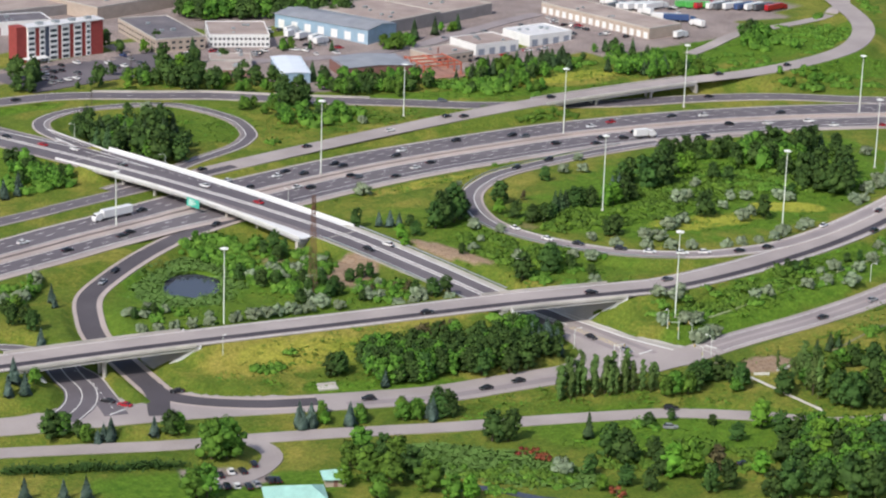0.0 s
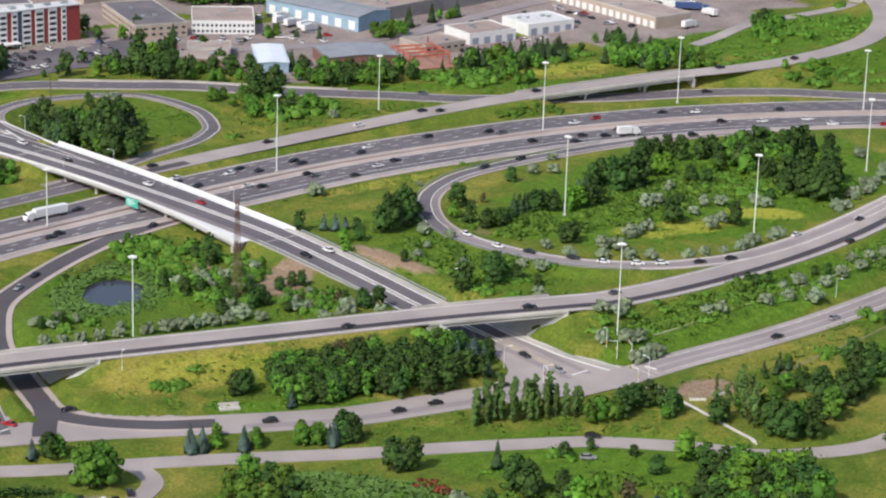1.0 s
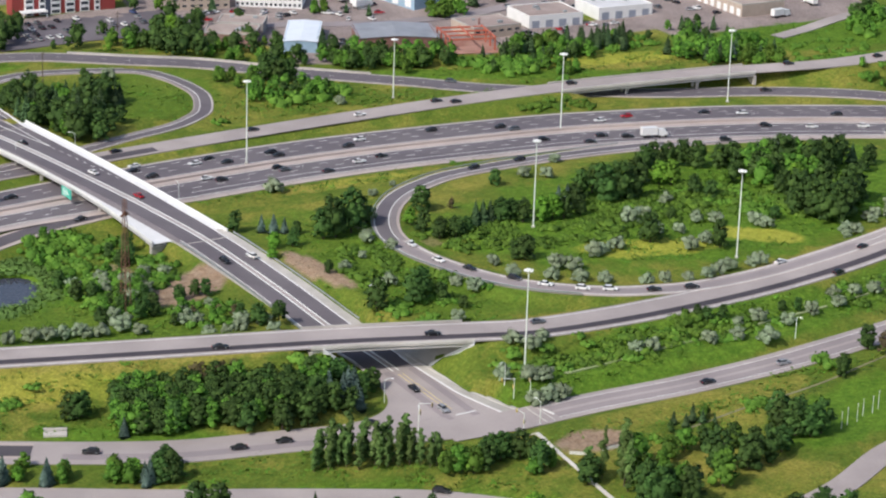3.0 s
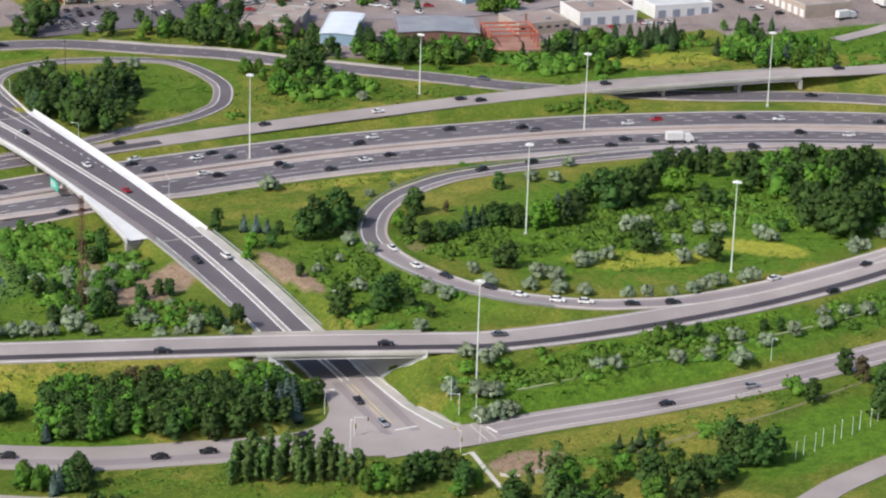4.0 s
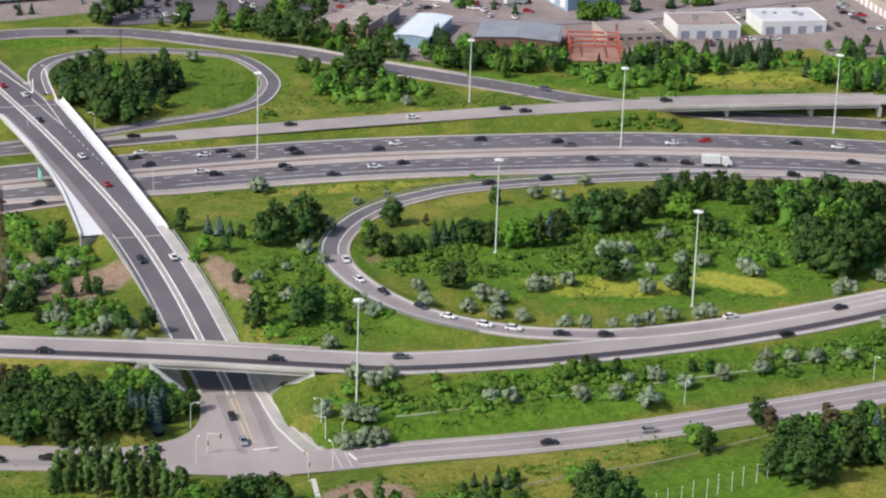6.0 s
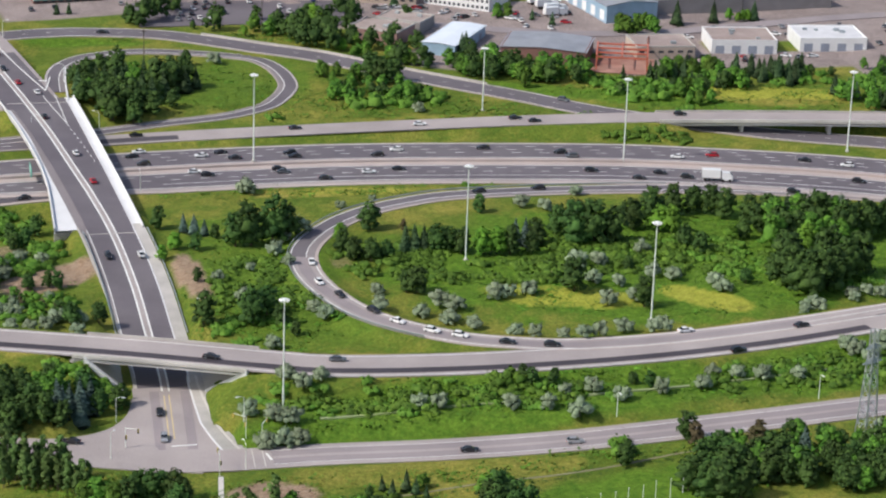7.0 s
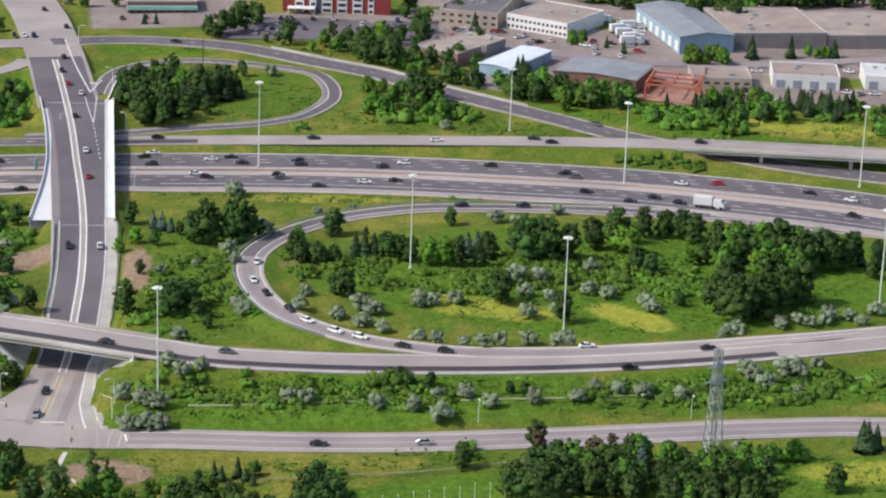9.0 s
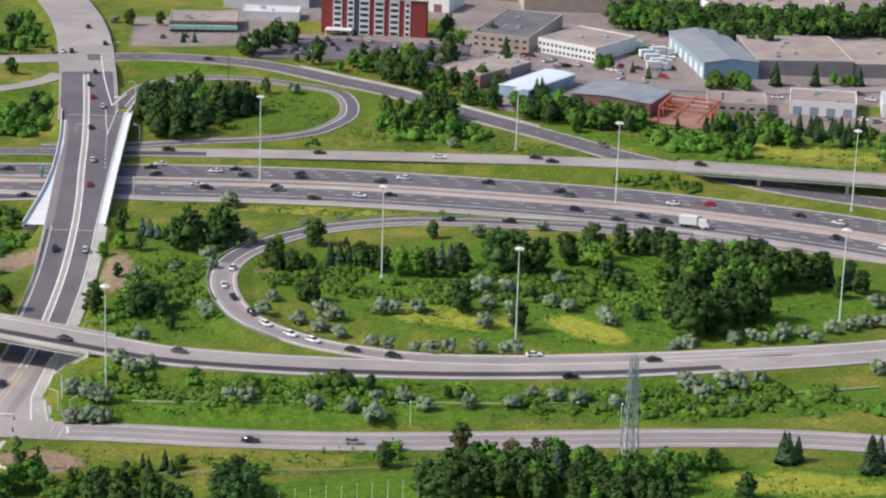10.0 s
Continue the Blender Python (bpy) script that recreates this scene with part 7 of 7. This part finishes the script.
CARS_3 = [(-36, -21, 2, -12, "b"), (-90, 59, 1.1, -95, "w"), (-91, 41, 1.2, -81, "w"), (-87, 29, 1.4, -73, "b"), (-80, 14, 1.6, -61, "b"), (40, -17, 2, 12, "b"), (15, -33, 2, 9, "b"), (-98, -24, 2.5, -10, "g"), (-192, 3, 2.8, -20, "b"), (-132, -18, 2.9, -22, "b"), (5, -16, 2, 8, "w"), (11, 198, 2.9, -4, "b"), (170, 171, 5.4, -14, "b"), (-127, 202, 0.2, 3, "b"), (-70, 201, 1.1, -1, "b"), (-25, 197, 2.1, -3, "w"), (17, 193, 3, -4, "b"), (72, 191, 4.2, -9, "b"), (213, 163, 5.5, -1, "b"), (148, 159, -0.4, -28, "b"), (-125, 335, 3.8, -5, "b"), (38, 228, 0.3, -43, "g"), (-151, 171, 4, 96, "w"), (-148, 142, 3.1, 95, "r")]
CARS_4 = [(-140, 77, -0.3, 95, "w"), (-150, 77, -0.3, 275, "b"), (-158, 215, 4.4, 99, "b"), (-168, 281, 4.5, 279, "b"), (-169, 303, 4.5, 101, "b"), (-164, 261, 4.5, 99, "r"), (-158, 247, 4.5, 99, "w"), (-192, 338, 4.5, 280, "b"), (-188, 338, 4.5, 280, "w"), (-184, 338, 4.5, 280, "b"), (-184, 387, 4.5, 103, "b"), (-172, 355, 4.5, 100, "b"), (-148, -33, -6.2, 266, "b"), (-149, -50, -6.3, 265, "s"), (-245, 114, -3.3, -147, "s"), (-234, 121, -2.8, -155, "b"), (-171, 140, -1.1, -167, "b"), (-313, 22, -6.2, 115, "b"), (-311, 16, -6.2, 115, "r"), (-291, 15, -6, 152, "b"), (-249, -29, -6, 151, "b"), (-213, -46, -6, 165, "b"), (-200, -48, -6, 164, "b"), (-173, -49, -6, 162, "b")]
CARS_5 = [(-73, -75, -4, -5, "b"), (-45, -76, -3.1, -1, "s"), (-180, -96, -6.5, -41, "b"), (-192, -106, -7.1, -40, "s"), (-199, -141, -7, -40, "b"), (-159, -142, -5.7, -40, "w"), (-312, -47, -6.7, 60, "b"), (-327, -47, -6.7, 64, "w"), (-325, -47, -6.7, 64, "b"), (-321, -47, -6.7, 64, "w"), (-331, -53, -6.7, 60, "s"), (-329, -55, -6.7, 64, "b"), (-327, -57, -6.7, 60, "w"), (-326, -61, -5.7, 64, "b"), (-323, -61, -5.8, 68, "s"), (-318, -61, -5.9, 68, "b"), (-316, -62, -6, 68, "b"), (-327, -45, -5.4, 68, "b"), (-318, -49, -6.7, 68, "b")]
FLEET = {}
ROADS_Z = 0.16


def drive_in(colour, x, y, z, turn):
    tall = rng.random() < 0.4
    key = (colour, tall)
    if key not in FLEET:
        FLEET[key] = make_truck(False) if colour == "T" else make_car(colour, tall)
        FLEET[key].location, FLEET[key].rotation_euler = Vector((x, y, z + ROADS_Z)) * K, (0, 0, radians(turn))
        return FLEET[key]
    return put(FLEET[key], (x, y, z + ROADS_Z), turn)


for x, y, z, turn, colour in CARS_1 + CARS_2 + CARS_3 + CARS_4 + CARS_5:
    drive_in(colour, x, y, z, turn)
semi = make_truck(True)
semi.location, semi.rotation_euler = Vector((-203, 171.5, -0.78)) * K, (0, 0, radians(180))
# Parked cars in the hotel's lot, lorries and vans in the yards.
for i in range(15):
    for row, y in enumerate((353, 361, 370, 379)):
        if rng.random() < 0.4:
            x = -92 + 4.6 * i + row * 2
            drive_in(rng.choice("bbbwwgsgu"), x, y, gz(x, y) + 0.1, 90 + rng.uniform(-3, 3))
van = make_truck(False)
van.location = Vector((70, 345, gz(70, 345))) * K
van.rotation_euler = (0, 0, radians(12))
for x, y, turn in ((72, 351, 14), (70, 358, 10), (68, 366, 20), (74, 372, 12), (62, 384, 40), (260, 262, 80), (262, 300, 84), (262, 318, 86), (265, 330, 84), (275, 345, 60), (290, 352, 62), (300, 356, 60), (310, 360, 60), (320, 365, 60)):
    put(van, (x, y, gz(x, y)), turn)
CAR_PAINTS["green"] = material("lorry_paint_green", (0.10, 0.45, 0.10), 0.35, 0.03, spec=0.5)
YARD = {"white": [(272, 313, 0), (276, 309, -4), (280, 306, -2), (284, 303, -3), (316, 286, 0), (323, 279, -4), (332, 272, 0), (263, 274, -52)], "grey": [(268, 317, 3), (319, 282.5, -2), (336, 268, -4)],
        "green": [(303, 292, -30), (306, 287, -32)], "red": [(311, 290, -2), (340, 264, 0)], "blue": [(328, 275.5, -2), (266, 268, -50)]}
for colour, spots in YARD.items():
    first = None
    for x, y, turn in spots:
        if first is None:
            first = make_truck(True, colour)
            first.location, first.rotation_euler = Vector((x, y, gz(x, y))) * K, (0, 0, radians(turn))
        else:
            put(first, (x, y, gz(x, y)), turn)
put(van, (233, 246, gz(233, 246)), 4)
for i in range(70):
    x, y = rng.choice(((rng.uniform(20, 60), rng.uniform(328, 350)), (rng.uniform(-8, 24), rng.uniform(352, 366)), (rng.uniform(62, 78), rng.uniform(330, 395)), (rng.uniform(195, 212), rng.uniform(258, 325)), (rng.uniform(110, 190), rng.uniform(306, 322)), (rng.uniform(245, 300), rng.uniform(285, 330)), (rng.uniform(100, 150), rng.uniform(268, 276))))
    drive_in(rng.choice("bwwgswrb"), x, y, gz(x, y) - 0.1, rng.choice((0, 90, 60, -30)) + rng.uniform(-4, 4))
for x, y in ((110, 275), (150, 272), (156, 273), (28, 345), (33, 348), (20, 352), (-2, 365), (112, 262), (150, 318), (160, 320), (60, 325), (30, 300), (26, 294), (190, 285), (205, 275), (205, 300), (204, 312), (-150, 380), (-140, 382), (-112, 384)):
    drive_in(rng.choice("bwgsw"), x, y, gz(x, y) - 0.1, rng.choice((0, 90, 30)))


# ---- small structures ----
def pylon(name, x, y, base, height, half, mat, label, arms):
    """A lattice pylon: four legs, braces and cross arms."""
    top = thing(name, (x, y, base), 20, label, "pylon")

    def width(u):
        return half * (1 - 0.62 * min(1, u * 1.15))

    steps = 9
    for sx, sy in ((-1, -1), (1, -1), (1, 1), (-1, 1)):
        secs = []
        for k in range(steps + 1):
            u = k / steps
            cx, cy, r = sx * width(u), sy * width(u), half * (0.066 - 0.014 * u)
            secs.append([(cx - r, cy - r, height * u), (cx + r, cy - r, height * u), (cx + r, cy + r, height * u), (cx - r, cy + r, height * u)])
        part("leg", mesh_from("leg", *hull(secs), mat), mat, top)
        bm = bmesh.new()
        box(bm, sx * width(0) - 0.5, sx * width(0) + 0.5, sy * width(0) - 0.5, sy * width(0) + 0.5, -0.8, 0.3, 0.05)
        part("footing", bm, CONCRETE, top)
    for k in range(steps):
        wa, wb, za, zb = width(k / steps), width((k + 1) / steps), height * k / steps, height * (k + 1) / steps
        for p, q in (((-wa, -wa, za), (wb, -wb, zb)), ((wa, -wa, za), (-wb, -wb, zb)), ((-wb, -wb, zb), (wb, -wb, zb))):
            me = mesh_bm("brace", rod(bmesh.new(), p, q, half * 0.038, half * 0.038, 4), mat)
            for side in range(4):
                part("brace", me, mat, top).rotation_euler = (0, 0, side * math.pi / 2)
    for z, w in arms:
        for s in (-1, 1):
            secs = [[(s * w * u, -0.6 * (1 - u) - 0.1, z), (s * w * u, 0.6 * (1 - u) + 0.1, z), (s * w * u, 0.06, z + 1.4 * (1 - u) + 0.2), (s * w * u, -0.06, z + 1.4 * (1 - u) + 0.2)] for u in (0, 1)]
            part("cross_arm", mesh_from("cross_arm", *hull(secs), mat), mat, top)
    return top


pylon("pylon", 28, -94.5, gz(28, -94.5), 33, 2.1, STEEL, "pale galvanised lattice pylon among trees", ((24, 3.4), (28, 2.8)))
pylon("pylon", -195, 58, gz(-195, 58), 36, 1.25, RUST, "thin rust-brown lattice pylon on the bank", ((31, 2.0),))


def make_lamp(h=7.0, arm=1.8):
    top = thing("street_lamp", (0, 0, 0), 0, "slim grey street lamp with one arm", "street lamp", "street lamps along the roads")
    bm = bmesh.new()
    rod(bm, (0, 0, -0.3), (0, 0, h), 0.11, 0.07, 8)
    part("pole", bm, MAST_PAINT, top)
    bm = bmesh.new()
    rod(bm, (0, 0, h - 0.1), (arm * 0.6, 0, h + 0.5), 0.07, 0.06, 6)
    rod(bm, (arm * 0.6, 0, h + 0.5), (arm, 0, h + 0.5), 0.06, 0.06, 6)
    part("arm", bm, MAST_PAINT, top)
    bm = bmesh.new()
    box(bm, arm - 0.1, arm + 0.8, -0.2, 0.2, h + 0.38, h + 0.58, 0.05)
    part("lamp_head", bm, LAMP_WHITE, top)
    return top


lamp = None
for x, y, turn in ((-160, -36, -30), (-164, -60, 60), (-131, -72, 100), (-132.5, 142, 90), (-139, 211, 150), (-147, 262, 180), (-128, -50, 200), (-30, -64, -90), (28, -62, -90), (-268, 20, 250), (-163, 210, 0), (-165, 330, 0), (-128, 20, 180)):
    if lamp is None:
        lamp = make_lamp()
        lamp.location, lamp.rotation_euler = Vector((x, y, gz(x, y))) * K, (0, 0, radians(turn))
    else:
        put(lamp, (x, y, gz(x, y)), turn)
# Wooden utility poles north of the far loop.
for x, y in ((-113, 295), (-60, 335)):
    top = thing("utility_pole", (x, y, gz(x, y)), 10, "plain wooden utility pole by the far road", "utility pole")
    bm = bmesh.new()
    rod(bm, (0, 0, -0.5), (0, 0, 14), 0.2, 0.14, 8)
    part("pole", bm, BARK, top)
    bm = bmesh.new()
    box(bm, -1.2, 1.2, -0.08, 0.08, 12.8, 13.0)
    part("cross_arm", bm, BARK, top)

# Green direction sign on the western side of the overpass.
sign = thing("road_sign", (-167.3, 158.5, 1.4), 0, "large green direction sign on the side of the overpass", "road sign")
bm = bmesh.new()
box(bm, -0.1, 0.1, -3.8, 3.8, 0, 3.4, 0.04)
part("panel", bm, SIGN_GREEN, sign)
for z, y0, y1 in ((2.5, -2.8, 1.2), (1.7, -2.8, 2.2), (0.9, -2.8, 0.4)):
    bm = bmesh.new()
    box(bm, -0.13, -0.1, -y1, -y0, z - 0.16, z + 0.16)
    part("bar", bm, PAINT, sign)
for y in (-2.5, 2.5):
    bm = bmesh.new()
    box(bm, 0.1, 0.75, y - 0.12, y + 0.12, 1.0, 1.25)
    part("bracket", bm, STEEL, sign)

# Row of flagpoles on the mown lawn.
pole = thing("flagpole", (0, 0, 0), 0, "slim white flagpole on a mown lawn", "flagpole", "flagpoles on the lawn")
bm = bmesh.new()
rod(bm, (0, 0, -0.3), (0, 0, 5.2), 0.085, 0.055, 6)
part("pole", bm, PANEL_WHITE, pole)
bm = bmesh.new()
bmesh.ops.create_icosphere(bm, subdivisions=1, radius=0.17, matrix=Matrix.Translation((0, 0, 5.3)))
part("finial", bm, PANEL_WHITE, pole)
for i in range(11):
    x, y = -62 + 3.9 * i, -120.5 + 1.05 * i + (0.8 if i % 2 else 0)
    if i == 0:
        pole.location = Vector((x, y, gz(x, y))) * K
    else:
        put(pole, (x, y, gz(x, y)))

# White board fence stubs on the bare patch, and the drainage slab on the bank.
for x, y, w, turn in ((-136.6, -98, 5, -38), (-126, -98.7, 6, -4)):
    top = thing("board_fence", (x, y, gz(x, y)), turn, "low white board fence on bare ground", "fence")
    for u in (-w / 2, 0, w / 2):
        bm = bmesh.new()
        box(bm, u - 0.1, u + 0.1, -0.1, 0.1, -0.3, 1.1)
        part("post", bm, PANEL_WHITE, top)
    for z in (0.35, 0.85):
        bm = bmesh.new()
        box(bm, -w / 2, w / 2, -0.16, -0.1, z - 0.2, z + 0.2)
        part("board", bm, PANEL_WHITE, top)
slab_at = (-252, -13)
top = thing("drain_outlet", (*slab_at, gz(*slab_at)), -25, "pale concrete drain outlet in the bank", "drain outlet")
bm = bmesh.new()
box(bm, -3.2, 3.2, -1.6, 1.6, -0.4, 0.35, 0.1)
part("slab", bm, CONCRETE, top)
bm = bmesh.new()
box(bm, -3.2, 3.2, 1.3, 1.7, 0.35, 1.2, 0.05)
part("headwall", bm, CONCRETE, top)

# Marsh pool, lawn hedge and the track along the bank.
stream = curve([(-282, -98, 0), (-274, -102, 0), (-270, -109, 0), (-267, -119, 0), (-258, -133, 0)], 3.0)
stream[:, 2] = ground_z(stream[:, 0], stream[:, 1])
ribbon("water_marsh_stream", stream, -1.7, 1.5, WATER, 0.3)
hedge_line = curve([(-94, -99, 0), (-50, -95, 0), (-19, -91, 0)], 4.0)
hedge_line[:, 2] = ground_z(hedge_line[:, 0], hedge_line[:, 1])
hedge = []
for x, y, z in hedge_line:
    for _ in range(3):
        hedge.append((x + rng.uniform(-2, 2), y + rng.uniform(-0.4, 0.4), z, TUFT[rng.randrange(4)].arrays(), rng.uniform(0.5, 0.8), rng.random() * 6))
for u in np.linspace(0, 1, 60):
    x, y = -374 + 42 * u, -11 - 24.5 * u + 0.8 * math.sin(17 * u)
    for _ in range(rng.choice((1, 3, 6, 8))):
        hedge.append((x + rng.uniform(-1.2, 1.2), y + rng.uniform(-1, 1), gz(x, y) + rng.uniform(0, 1.4), TUFT[rng.randrange(4)].arrays(), rng.uniform(1.1, 1.9), rng.random() * 6))
gathered("hedge", hedge, LEAF_DARK, "low dark hedge along the mown lawn")
path_line = curve([(-98, -97, 0), (-52, -93, 0), (-17, -89, 0), (10, -86, 0)], 3.0)
path_line[:, 2] = ground_z(path_line[:, 0], path_line[:, 1])
ribbon("pavement_track", path_line, -0.4, 0.4, material("worn_track", (0.22, 0.21, 0.12), 0.95, 0.15, 0.15, None, 5, 0.1), 0.1)


# Traffic signals at the junction below the ramp.
SIGNAL_YELLOW = material("signal_yellow", (0.50, 0.38, 0.08), 0.5, 0.05)
signal = None
for x, y, turn in ((-128.3, -55.2, 150), (-124.5, -58, 60), (-159.5, -53.5, 330), (-138, -74, 90)):
    if signal is None:
        signal = thing("traffic_signal", (x, y, gz(x, y)), turn, "grey pole with yellow traffic signal heads", "traffic signal", "signals of the junctions")
        bm = bmesh.new()
        rod(bm, (0, 0, -0.3), (0, 0, 6.2), 0.11, 0.08, 8)
        part("pole", bm, MAST_PAINT, signal)
        bm = bmesh.new()
        rod(bm, (0, 0, 5.8), (3.6, 0, 6.1), 0.09, 0.06, 6)
        part("arm", bm, MAST_PAINT, signal)
        for at in ((0.3, -0.2, 3.4), (3.6, 0, 5.6)):
            bm = bmesh.new()
            box(bm, -0.2, 0.2, -0.18, 0.18, -0.6, 0.6, 0.05)
            head = part("signal_head", bm, SIGNAL_YELLOW, signal, at=at)
            for z in (-0.45, 0, 0.45):
                bm = bmesh.new()
                rod(bm, (0, -0.22, z), (0, -0.34, z), 0.16, 0.18, 8)
                part("lens_hood", bm, TYRE, head)
    else:
        put(signal, (x, y, gz(x, y)), turn)
